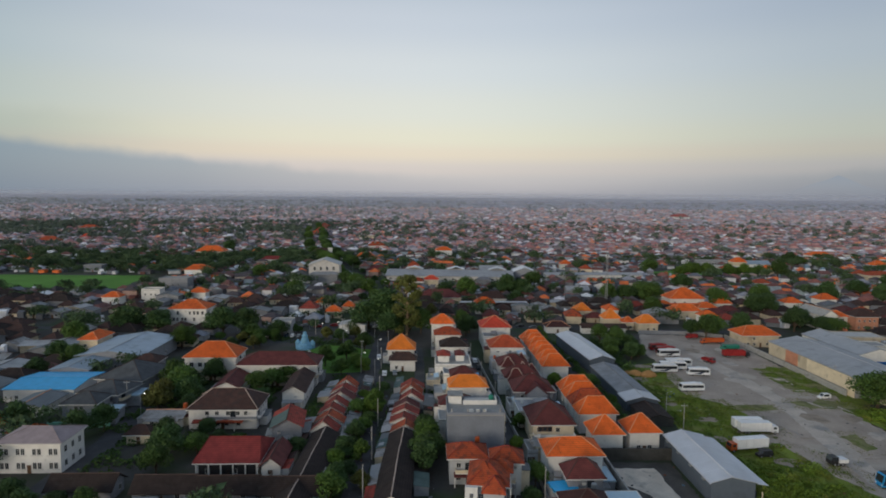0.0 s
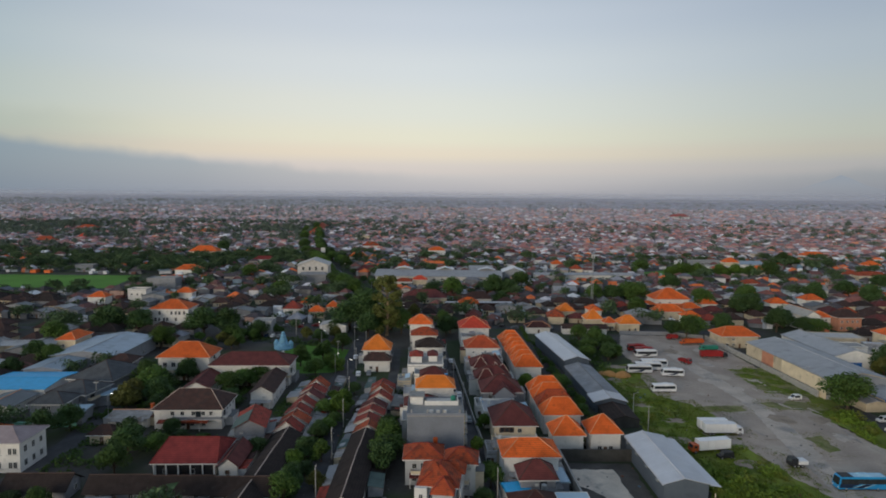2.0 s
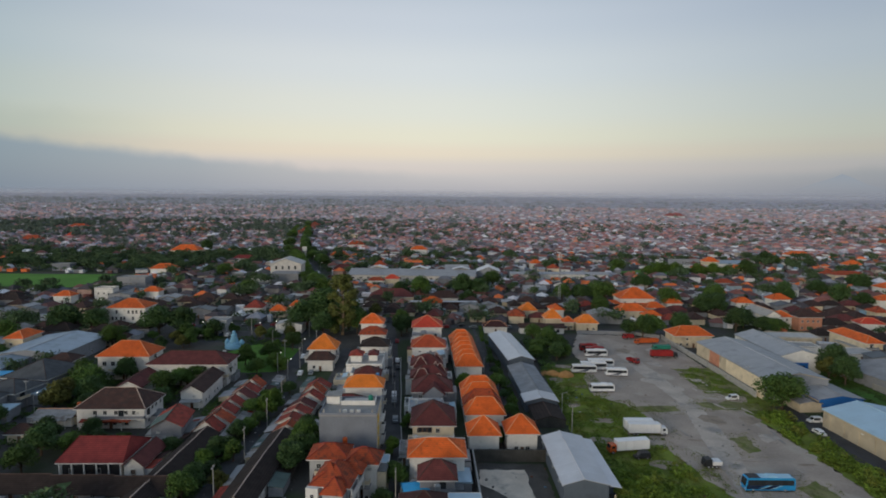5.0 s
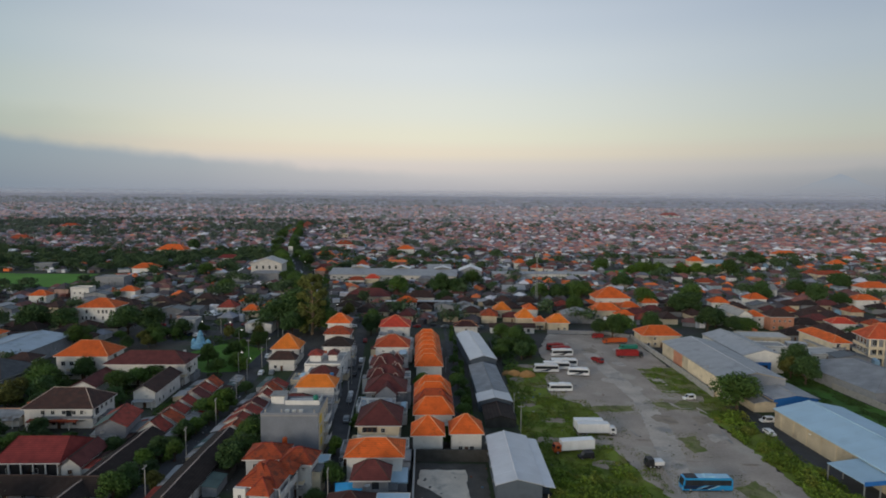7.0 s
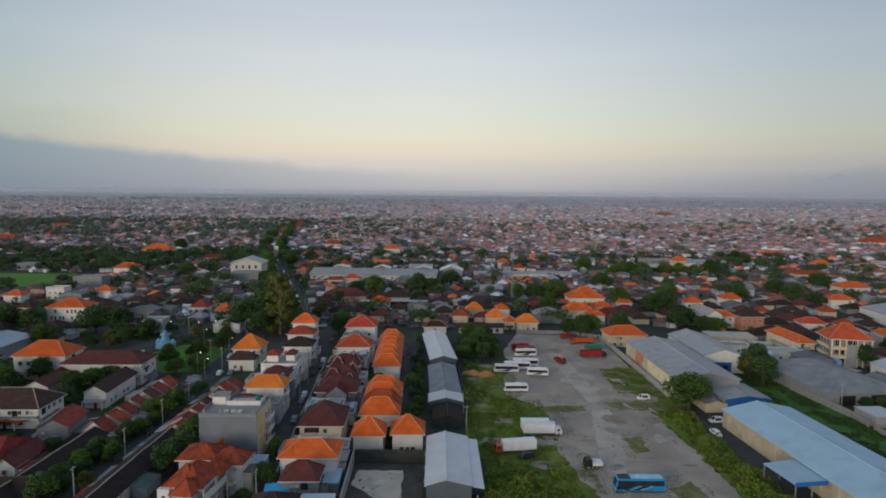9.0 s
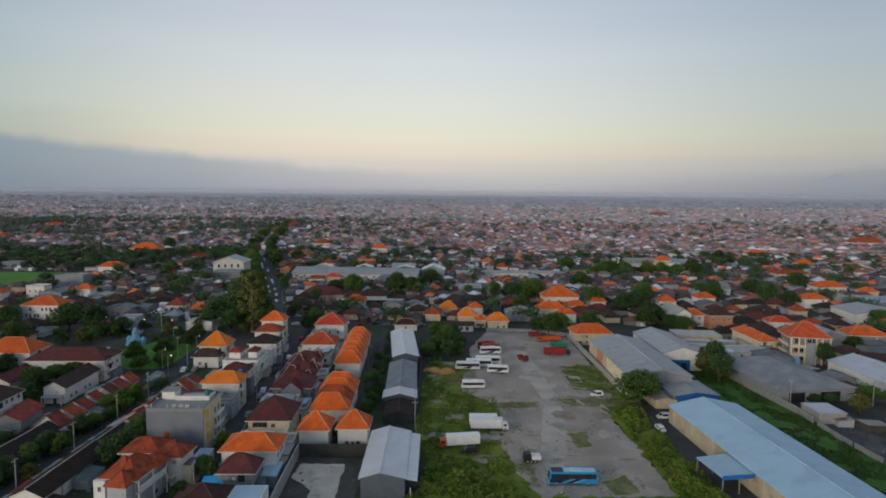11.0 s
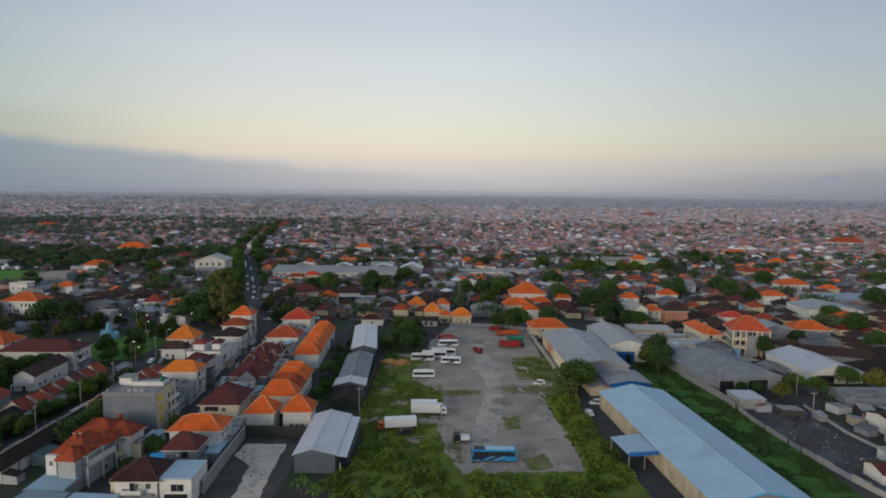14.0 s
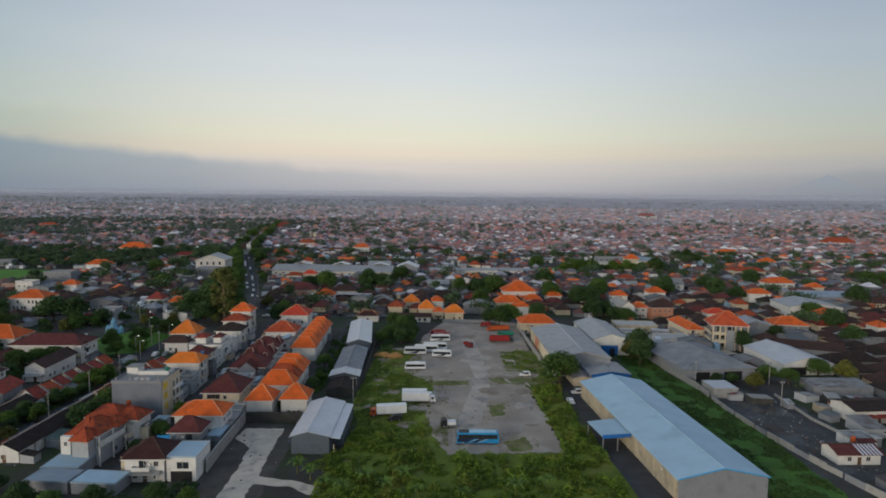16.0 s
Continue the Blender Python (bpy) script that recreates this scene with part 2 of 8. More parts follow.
TIN = mat("zinc_sheet_metal", (0.36, 0.365, 0.375), 0.5, 0.15, 0.25, 3.0, 0.5, metal=0.2, ribs=1.6, stain=((0.24, 0.24, 0.25), 0.3, 0.56, 0.6))
TIN_LIGHT = mat("new_zinc_sheet_metal", (0.60, 0.62, 0.66), 0.4, 0.1, 0.25, 3.0, 0.5, metal=0.25, ribs=1.6)
TIN_OLD = mat("weathered_zinc_sheet", (0.27, 0.27, 0.27), 0.6, 0.3, 0.4, 3.0, 0.4, metal=0.15, ribs=1.6, stain=((0.13, 0.10, 0.08), 0.35, 0.5, 0.7))
TIN_DARK = mat("dark_grey_sheet_metal", (0.13, 0.145, 0.155), 0.55, 0.2, 0.25, 3.0, 0.4, metal=0.1, ribs=1.6)
BLUE = mat("bright_blue_sheet", (0.05, 0.38, 0.68), 0.5, 0.15, 0.4, 4.0, 0.2)
CYAN = mat("cyan_sheet", (0.03, 0.42, 0.78), 0.5, 0.15, 0.5, 4.0, 0.2)
DEEPBLUE = mat("deep_blue_fascia", (0.02, 0.13, 0.40), 0.5, 0.15)
GREENTILE = mat("grey_green_roof", (0.09, 0.13, 0.12), 0.8, 0.25, 0.5)
MINT = mat("mint_paint", (0.22, 0.52, 0.40), 0.8, 0.2)
FRAME = mat("white_frame", (0.62, 0.61, 0.58), 0.6, 0.1)
WOOD = mat("brown_frame", (0.12, 0.06, 0.035), 0.6, 0.2)
PANE = glass("dark_window_glass", (0.025, 0.03, 0.036))
DOOR = mat("brown_door", (0.13, 0.07, 0.04), 0.6, 0.2)
STEEL = mat("galvanised_steel", (0.36, 0.37, 0.38), 0.5, 0.15, metal=0.5)
TANK = mat("tank_plastic", (0.20, 0.22, 0.23), 0.5, 0.1)
ASPHALT = mat("asphalt", (0.060, 0.060, 0.063), 0.9, 0.3, 0.25, 3.0, 0.3, rand=0.0, stain=((0.10, 0.098, 0.095), 0.12, 0.55, 0.7))
LOT = mat("worn_lot_surface", (0.385, 0.318, 0.262), 0.92, 0.26, 0.10, 1.3, 0.2, rand=0.0, stain=((0.47, 0.41, 0.34), 0.085, 0.55, 0.75))
LOT_PALE = mat("pale_lot_surface", (0.49, 0.42, 0.355), 0.92, 0.28, 0.12, 1.2, 0.3, rand=0.0, stain=((0.25, 0.24, 0.23), 0.11, 0.52, 0.8))
GRASS = mat("rough_grass", (0.140, 0.182, 0.024), 0.95, 0.5, 0.16, 2.2, 0.6, rand=0.0, stain=((0.20, 0.175, 0.060), 0.10, 0.55, 0.75))
WEEDS = mat("dry_weeds", (0.20, 0.195, 0.085), 0.95, 0.5, 0.25, 1.6, 0.6, rand=0.0, stain=((0.115, 0.15, 0.03), 0.22, 0.5, 0.85))
DEEPGRASS = mat("deep_green_grass", (0.062, 0.143, 0.022), 0.95, 0.4, 0.12, 1.8, 0.6, rand=0.0, stain=((0.085, 0.13, 0.03), 0.10, 0.55, 0.6))
DUST = mat("brown_dust", (0.31, 0.25, 0.195), 0.95, 0.35, 0.3, 2.0, 0.3, rand=0.0)
LAWN = mat("lawn", (0.09, 0.20, 0.025), 0.95, 0.3, 0.2, 2.0, 0.5, rand=0.0)
FIELD = mat("rice_field", (0.095, 0.235, 0.028), 0.95, 0.25, 0.03, 0.8, 0.3, rand=0.0)
# pale far ground, haze put into its base colour
HAZE_LAND = mat("hazed_far_land", (0.22, 0.205, 0.21), 0.95, 0.2, 0.01, 0.1, 0.0, rand=0.0)
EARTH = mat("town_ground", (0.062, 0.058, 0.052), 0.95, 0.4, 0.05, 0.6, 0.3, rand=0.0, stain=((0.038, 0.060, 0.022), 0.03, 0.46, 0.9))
DIRT = mat("dark_dirt", (0.085, 0.078, 0.070), 0.95, 0.4, 0.2, 2.0, 0.5, rand=0.0)
PALE = mat("pale_concrete_ground", (0.60, 0.52, 0.425), 0.92, 0.25, 0.25, 2.5, 0.4, rand=0.0, stain=((0.22, 0.21, 0.19), 0.22, 0.57, 0.6))
SAND = mat("sand_heap", (0.42, 0.22, 0.08), 0.95, 0.25, 0.5)
LEAF = mat("leaf_green", (0.060, 0.112, 0.020), 0.7, 0.35, 0.25, 2.0, 0.0, rand=0.35)
LEAF_DARK = mat("leaf_dark", (0.043, 0.084, 0.023), 0.7, 0.35, 0.25, 2.0, 0.0, rand=0.3)
LEAF_LIGHT = mat("leaf_light", (0.075, 0.135, 0.018), 0.7, 0.35, 0.25, 2.0, 0.0, rand=0.25)
LEAF_GOLD = mat("leaf_golden_olive", (0.128, 0.142, 0.034), 0.7, 0.4, 0.25, 2.0, 0.0, rand=0.0)
LEAF_YELLOW = mat("leaf_olive", (0.115, 0.118, 0.024), 0.7, 0.35, 0.25, 2.0, 0.0, rand=0.2)
SHRUB = mat("shrub_leaf", (0.118, 0.182, 0.019), 0.7, 0.55, 0.12, 1.0, 0.0, rand=0.0, stain=((0.20, 0.20, 0.035), 0.16, 0.53, 0.7))
BARK = mat("bark", (0.09, 0.065, 0.045), 0.95, 0.3)
BARK_PALE = mat("pale_bark", (0.30, 0.21, 0.13), 0.95, 0.3)
TYRE = mat("tyre_rubber", (0.02, 0.02, 0.02), 0.9, 0.2)
RIM = mat("wheel_rim", (0.35, 0.35, 0.36), 0.5, 0.1, metal=0.4)
BUSWHITE = mat("white_coach_paint", (0.74, 0.74, 0.74), 0.35, 0.08, 0.6, spec=0.5)
BUSBLUE = mat("blue_coach_paint", (0.02, 0.26, 0.55), 0.4, 0.1, 0.6, spec=0.5)
BUSPALE = mat("pale_blue_coach_paint", (0.33, 0.56, 0.70), 0.4, 0.1, 0.6, spec=0.5)
BUSDARK = mat("navy_paint", (0.015, 0.03, 0.07), 0.4, 0.1)
REDPAINT = mat("red_paint", (0.27, 0.022, 0.022), 0.5, 0.25, 0.7)
ORANGEPAINT = mat("orange_paint", (0.50, 0.10, 0.025), 0.5, 0.2, 0.7)
GREENPAINT = mat("green_paint", (0.03, 0.22, 0.15), 0.5, 0.2, 0.7)
# black paint of vehicles, and the painted shade of openings
BLACK = mat("black_paint_and_shade", (0.025, 0.025, 0.028), 0.5, 0.2)
LAMP_RED = mat("tail_lamp", (0.45, 0.02, 0.02), 0.3, 0.05)
LAMP_CLEAR = mat("headlamp", (0.7, 0.7, 0.66), 0.2, 0.05)
STATUE = mat("pale_blue_statue_paint", (0.22, 0.45, 0.62), 0.7, 0.25, 0.8)
glow = bpy.data.materials.new("lit_lamp")
glow.use_nodes = True
glow.node_tree.nodes["Principled BSDF"].inputs["Emission Color"].default_value = (1.0, 0.93, 0.80, 1)
glow.node_tree.nodes["Principled BSDF"].inputs["Emission Strength"].default_value = 2.6


# ---- mesh helpers ----
def box(x0, y0, z0, x1, y1, z1):
    v = [(x, y, z) for z in (z0, z1) for x, y in ((x0, y0), (x1, y0), (x1, y1), (x0, y1))]
    return v, [(3, 2, 1, 0), (4, 5, 6, 7), (0, 1, 5, 4), (1, 2, 6, 5), (2, 3, 7, 6), (3, 0, 4, 7)]


def join(*geos):
    v, f = [], []
    for gv, gf in geos:
        k = len(v)
        v += gv
        f += [tuple(i + k for i in face) for face in gf]
    return v, f


def shift(geo, x=0, y=0, z=0, turn=0.0):
    c, s = math.cos(radians(turn)), math.sin(radians(turn))
    return [(px * c - py * s + x, px * s + py * c + y, pz + z) for px, py, pz in geo[0]], geo[1]


def rod(a, b, r0, r1=None, sides=6):
    a, b = Vector(a), Vector(b)
    r1 = r0 if r1 is None else r1
    d = (b - a).normalized()
    u = d.orthogonal().normalized()
    w = d.cross(u)
    v = []
    for p, r in ((a, r0), (b, r1)):
        v += [tuple(p + (u * math.cos(k * math.tau / sides) + w * math.sin(k * math.tau / sides)) * r) for k in range(sides)]
    f = [(k, (k + 1) % sides, (k + 1) % sides + sides, k + sides) for k in range(sides)]
    return v, f + [tuple(range(sides - 1, -1, -1)), tuple(range(sides, 2 * sides))]


def hip_roof(w, d, z0, z1, t=0.2, ridge=None):
    """A hipped roof over a rectangle, its ridge along the longer side, with the thickness of its eaves."""
    x, y = w / 2, d / 2
    r = max(abs(w - d) / 2, 0.12) if ridge is None else ridge / 2
    a, b = ((-r, 0), (r, 0)) if w >= d else ((0, -r), (0, r))
    v = [(-x, -y, z0 - t), (x, -y, z0 - t), (x, y, z0 - t), (-x, y, z0 - t), (-x, -y, z0), (x, -y, z0), (x, y, z0), (-x, y, z0), (*a, z1), (*b, z1)]
    f = [(3, 2, 1, 0), (0, 1, 5, 4), (1, 2, 6, 5), (2, 3, 7, 6), (3, 0, 4, 7)]
    f += [(4, 5, 9, 8), (5, 6, 9), (6, 7, 8, 9), (7, 4, 8)] if w >= d else [(4, 5, 8), (5, 6, 9, 8), (6, 7, 9), (7, 4, 8, 9)]
    return v, f


def hip_caps(w, d, z0, z1, ridge=None, r=0.16):
    v, _ = hip_roof(w, d, z0, z1, 0.2, ridge)
    order = ((4, 8), (5, 9), (6, 9), (7, 8)) if w >= d else ((4, 8), (5, 8), (6, 9), (7, 9))
    up = Vector((0, 0, 0.05))
    return join(*[rod(Vector(v[i]) + up, Vector(v[j]) + up, r, r, 5) for i, j in (*order, (8, 9))])


def gable_roof(w, d, z0, z1, t=0.18, along="y", off=0.0):
    """Two slopes with thickness; the ridge runs along y or x, off the middle by off."""
    if along == "x":
        v, f = gable_roof(d, w, z0, z1, t, "y", off)
        return [(y, -x, z) for x, y, z in v], f
    x, y = w / 2, d / 2
    ring = [(-x, z0), (off, z1), (x, z0), (x, z0 - t), (off, z1 - t), (-x, z0 - t)]
    v = [(px, s * y, pz) for s in (-1, 1) for px, pz in ring]
    f = [(k, (k + 1) % 6, (k + 1) % 6 + 6, k + 6)[::-1] for k in range(6)]
    return v, f + [(0, 1, 4, 5)[::-1], (1, 2, 3, 4)[::-1], (6, 7, 10, 11), (7, 8, 9, 10)]


def gable_wall(w, d, z0, z1, base=0.0, along="y", off=0.0):
    """Walls with a pointed gable at both ends."""
    if along == "x":
        v, f = gable_wall(d, w, z0, z1, base, "y", off)
        return [(y, -x, z) for x, y, z in v], f
    x, y = w / 2, d / 2
    ring = [(-x, base), (x, base), (x, z0), (off, z1), (-x, z0)]
    v = [(px, s * y, pz) for s in (-1, 1) for px, pz in ring]
    return v, [(0, 1, 2, 3, 4), (9, 8, 7, 6, 5)] + [(k, k + 5, (k + 1) % 5 + 5, (k + 1) % 5) for k in range(5)]


def part(name, geo, material, parent=None, label="", smooth=False, at=None):
    """One mesh object, under a thing or a part where parent is given."""
    if isinstance(geo, bpy.types.Mesh):
        me = geo
    else:
        me = bpy.data.meshes.new(name)
        me.from_pydata(geo[0], [], geo[1])
        me.materials.append(material)
        if smooth:
            me.polygons.foreach_set("use_smooth", [True] * len(me.polygons))
    ob = new(name, me)
    if parent is not None:
        ob.parent = parent
    if at is not None:
        ob.matrix_basis = at
    if label:
        ob["label"] = label
    return ob


def thing(name, x, y, turn=0.0, label="", category="", group="", z=0.0):
    ob = new(name)
    ob.empty_display_size = 0.5
    ob.matrix_basis = pose(x, y, z, 0, 0, turn)
    return tagged(ob, label, category, group)


def structure(name, geo, material, label):
    return tagged(part(name, geo, material), label, kind="structure")


def height(y):
    """The land rises inland, far from the town, shaped to meet the camera's horizon."""
    return 0.0 if y < 1300 else 73.0 * min((y - 1300) / 3580, 1.0) ** 1.3


TAKEN = []


def reserve(x, y, w, d):
    TAKEN.append((x, y, w / 2, d / 2))


def is_free(x, y, r):
    return all(abs(x - a) > w + r or abs(y - b) > d + r for a, b, w, d in TAKEN)


def prism(profile, y0, y1):
    """A side outline in x and z, drawn out across y."""
    n = len(profile)
    v = [(x, y0, z) for x, z in profile] + [(x, y1, z) for x, z in profile]
    return v, [tuple(range(n)), tuple(range(2 * n - 1, n - 1, -1))] + [(k, k + n, (k + 1) % n + n, (k + 1) % n) for k in range(n)]


def lathe(rings, sides=12, x=0.0, y=0.0):
    v = [(x + r * math.cos(k * math.tau / sides), y + r * math.sin(k * math.tau / sides), z) for r, z in rings for k in range(sides)]
    f = [(i * sides + k, i * sides + (k + 1) % sides, (i + 1) * sides + (k + 1) % sides, (i + 1) * sides + k) for i in range(len(rings) - 1) for k in range(sides)]
    return v, f + [tuple(range(sides - 1, -1, -1)), tuple(range((len(rings) - 1) * sides, len(rings) * sides))]


# ---- ground ----
def sheet():
    xs = [-4600, -2500, -1200, -500, -200, 0, 200, 500, 1200, 2500, 4600]
    ys = [-500, 0, 300, 700, 1100, 1300] + [1300 + 200 * k for k in range(1, 19)]
    v = [(x, y, height(y)) for y in ys for x in xs]
    n = len(xs)
    f = [(r * n + c, r * n + c + 1, (r + 1) * n + c + 1, (r + 1) * n + c) for r in range(len(ys) - 1) for c in range(n - 1)]
    return v, f


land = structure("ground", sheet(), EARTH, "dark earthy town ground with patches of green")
# beyond 700 m the land takes the colour with haze painted in
land.data.materials.append(HAZE_LAND)
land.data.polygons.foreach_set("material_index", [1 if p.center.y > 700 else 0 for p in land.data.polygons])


def patch(name, pts, material, label, z=0.02, ragged=0.0, seed=1):
    """A flat patch of ground with a ragged outline."""
    rnd = random.Random(seed)
    out = []
    for (x0, y0), (x1, y1) in zip(pts, pts[1:] + pts[:1]):
        n = max(1, int(math.hypot(x1 - x0, y1 - y0) / max(1.3, 2.4 * ragged))) if ragged else 1
        for k in range(n):
            a = k / n
            out.append((x0 + (x1 - x0) * a + rnd.uniform(-ragged, ragged), y0 + (y1 - y0) * a + rnd.uniform(-ragged, ragged), z))
    bm = bmesh.new()
    face = bm.faces.new([bm.verts.new(p) for p in out])
    if face.normal.z < 0:
        face.normal_flip()
    bmesh.ops.triangulate(bm, faces=bm.faces[:])
    me = bpy.data.meshes.new(name)
    bm.normal_update()
    bm.to_mesh(me)
    bm.free()
    for p in me.polygons:
        if p.normal.z < 0:
            p.flip()
    me.materials.append(material)
    return tagged(part(name, me, None), label, kind="structure")


def strip(name, pts, width, material, label, z=0.03):
    left, right = [], []
    for k, (x, y) in enumerate(pts):
        a, b = pts[max(k - 1, 0)], pts[min(k + 1, len(pts) - 1)]
        dx, dy = b[0] - a[0], b[1] - a[1]
        s = math.hypot(dx, dy)
        nx, ny = -dy / s * width / 2, dx / s * width / 2
        left.append((x + nx, y + ny, z + height(y)))
        right.append((x - nx, y - ny, z + height(y)))
    v = right + left
    n = len(pts)
    return structure(name, (v, [(k, k + 1, k + 1 + n, k + n) for k in range(n - 1)]), material, label)


AVENUE = [(-17, 314), (-29, 352), (-39, 389), (-58, 443), (-84, 513), (-108, 580), (-140, 667), (-164, 741), (-196, 870), (-237, 1040), (-290, 1260)]


def avenue_x(y):
    return float(np.interp(y, [p[1] for p in AVENUE], [p[0] for p in AVENUE]))


patch("grass_ground", [(71, 100), (150, 96), (150, 176), (146, 215), (144, 240), (120, 240), (90, 246), (72, 236), (71.5, 170), (76, 150)], GRASS, "rough grass round the coach park", 0.012, 0.8, 3)
patch("lot_ground", [(104, 131), (136, 133), (135.5, 155), (133, 190), (140, 205), (141, 238), (140.5, 290), (128, 296), (100, 298), (90, 262), (92, 236), (87, 226), (86, 205),
                     (95, 196), (99, 184), (88, 174), (88, 166), (97, 160), (99, 145)], LOT, "worn grey gravel and concrete surface of the coach park", 0.035, 0.6, 4)
for k, pts in enumerate(([(129, 237), (143, 241), (142.5, 206), (134, 206), (127, 213)], [(119, 198), (132, 201), (141, 198), (139, 192), (123, 192)],
                         [(96, 194), (112, 195), (111, 190), (97, 189)], [(117, 168), (123, 171), (122, 160), (118, 158)], [(120, 139), (127, 143), (128, 134), (121, 133)])):
    patch("weed_patch", pts, WEEDS, "patch of dry weeds and grass breaking through the lot", 0.05 + 0.004 * k, 0.6, 10 + k)
patch("lot_path", [(105, 133), (109, 133), (113, 150), (118, 175), (120, 200), (118, 235), (116, 262), (110, 262), (111, 235), (114, 200), (111, 178), (106, 150)], LOT_PALE, "paler worn wheel track across the coach park", 0.046, 0.35, 21)
rp = random.Random(61)
for k in range(11):
    x, y, a = rp.uniform(106, 131), rp.uniform(136, 275), rp.uniform(1.2, 3.4)
    pts = [(x + a * rp.uniform(0.8, 1.5) * math.cos(q * math.tau / 9), y + a * rp.uniform(0.7, 1.6) * math.sin(q * math.tau / 9)) for q in range(9)]
    patch("worn_patch", pts, (LOT_PALE, DUST)[k % 2], "worn pale patch in the lot surface", 0.076 + 0.004 * k, 0.25, 70 + k)
for k in range(34):
    x, y, a, b = rp.uniform(104, 134), rp.uniform(136, 285), rp.uniform(0.25, 0.7), rp.uniform(1.0, 4.5)
    t = rp.choice((0.06, 0.1, 1.45, 0.3)) + rp.uniform(-0.15, 0.15)
    pts = [(a * rp.uniform(0.6, 1.4) * math.cos(q * math.tau / 10), b * rp.uniform(0.7, 1.2) * math.sin(q * math.tau / 10)) for q in range(10)]
    patch("wear_streak", [(x + u * math.cos(t) - v * math.sin(t), y + u * math.sin(t) + v * math.cos(t)) for u, v in pts], (LOT_PALE, LOT_PALE, DUST, LOT_PALE)[k % 4], "thin worn streak in the lot surface", 0.125 + 0.002 * k, 0.0, 300 + k)
patch("gravel_plot", [(34, 96), (60, 96), (60, 150), (40, 150)], DIRT, "bare dark gravel building plot", 0.014, 0.3, 5)
patch("plot_track", [(50.5, 98), (57, 98), (56.4, 113), (56.4, 117), (55.5, 128), (54.5, 146.5), (43, 146.5), (42.5, 139), (48.6, 133), (50, 120)], PALE, "pale concrete slab and track on the plot", 0.04, 0.3, 6)
patch("plot_branch", [(55.6, 112.6), (66, 111.4), (71, 108), (76, 107), (76, 110.5), (66, 114.6), (55.6, 116.6)], PALE, "pale side track on the plot", 0.048, 0.3, 16)
patch("grass_strip", [(181, 90), (200, 100), (199, 150), (196, 190), (192, 215), (190, 240), (178, 232), (176, 190), (180, 160)], DEEPGRASS, "long green strip of grass behind the blue hall", 0.016, 0.8, 7)
patch("yard_ground", [(199, 120), (226, 120), (224, 172), (210, 195), (199, 186)], YARD, "rubble strewn dark grey yard between low sheds", 0.018, 0.6, 8)
patch("plaza_ground", [(195, 281), (232, 270), (236, 240), (224, 236), (222, 266), (196, 262)], PALE, "pale paved yard behind the warehouses", 0.018, 0.4, 9)
patch("park_lawn", [(-72, 242), (-46, 225), (-31, 228), (-33, 262), (-57, 271)], LAWN, "bright lawn of the small park", 0.02, 0.6, 22)
patch("rice_field", [(-440, 432), (-246, 430), (-258, 502), (-450, 498)], FIELD, "flat bright green rice field", 0.03, 1.0, 23)
patch("green_field", [(190, 525), (300, 548), (300, 572), (250, 588), (190, 560)], FIELD, "green field between distant houses", 0.03, 1.5, 24)
strip("road_lane", [(21, 100), (20.5, 130), (19, 161), (14.2, 203), (11, 233), (6, 280), (3, 305), (2, 330)], 5.6, ASPHALT, "narrow dark asphalt lane between house rows")
strip("road_lane_west", [(-21, 105), (-21.5, 137), (-23, 170), (-26, 215), (-27, 225)], 5.0, ASPHALT, "narrow lane between two rows of small houses", 0.044)
strip("road_park", [(-31, 205), (-30, 235), (-31, 270), (-30, 312)], 7.0, ASPHALT, "grey street beside the park")
strip("road_east_lane", [(-9, 120), (-9.6, 214), (-11, 240), (-13, 265)], 4.0, ASPHALT, "dark lane behind the houses", 0.034)
strip("road_avenue", AVENUE, 11.0, ASPHALT, "wide avenue lined with trees and lamps")
strip("road_cross", [(-330, 296), (-200, 300), (-90, 309), (-20, 316), (60, 312), (150, 305)], 7.0, ASPHALT, "cross street with parked cars and lamps", 0.038)
strip("road_west", [(-95, 110), (-95, 159), (-100, 185), (-102, 200), (-104, 260)], 7.0, ASPHALT, "dark street between houses and trees", 0.031)
strip("road_hall", [(153.5, 96), (152.5, 120), (149.5, 150), (148, 178), (147.5, 196)], 8.0, ASPHALT, "asphalt drive along the blue hall")
strip("road_yard", [(226, 118), (221, 150), (219, 180), (222, 200), (262, 204)], 6.0, ASPHALT, "grey street along the yard")
for a in ((109, 215, 38, 90), (110, 150, 44, 60), (46, 122, 26, 60), (190, 165, 22, 140), (212, 160, 26, 80), (-52, 250, 44, 46), (-345, 462, 230, 92), (246, 558, 104, 52), (15, 215, 8, 230), (-23, 165, 8, 120), (-30, 260, 10, 110), (152, 145, 12, 110), (-98, 160, 10, 110)):
    reserve(*a)
for k in range(34):
    reserve(avenue_x(318 + 12 * k), 318 + 12 * k, 15, 14)
reserve(-60, 308, 560, 12)
reserve(-104, 240, 44, 26)
reserve(-76, 264, 80, 50)


# ---- houses ----
WINDOW = {}


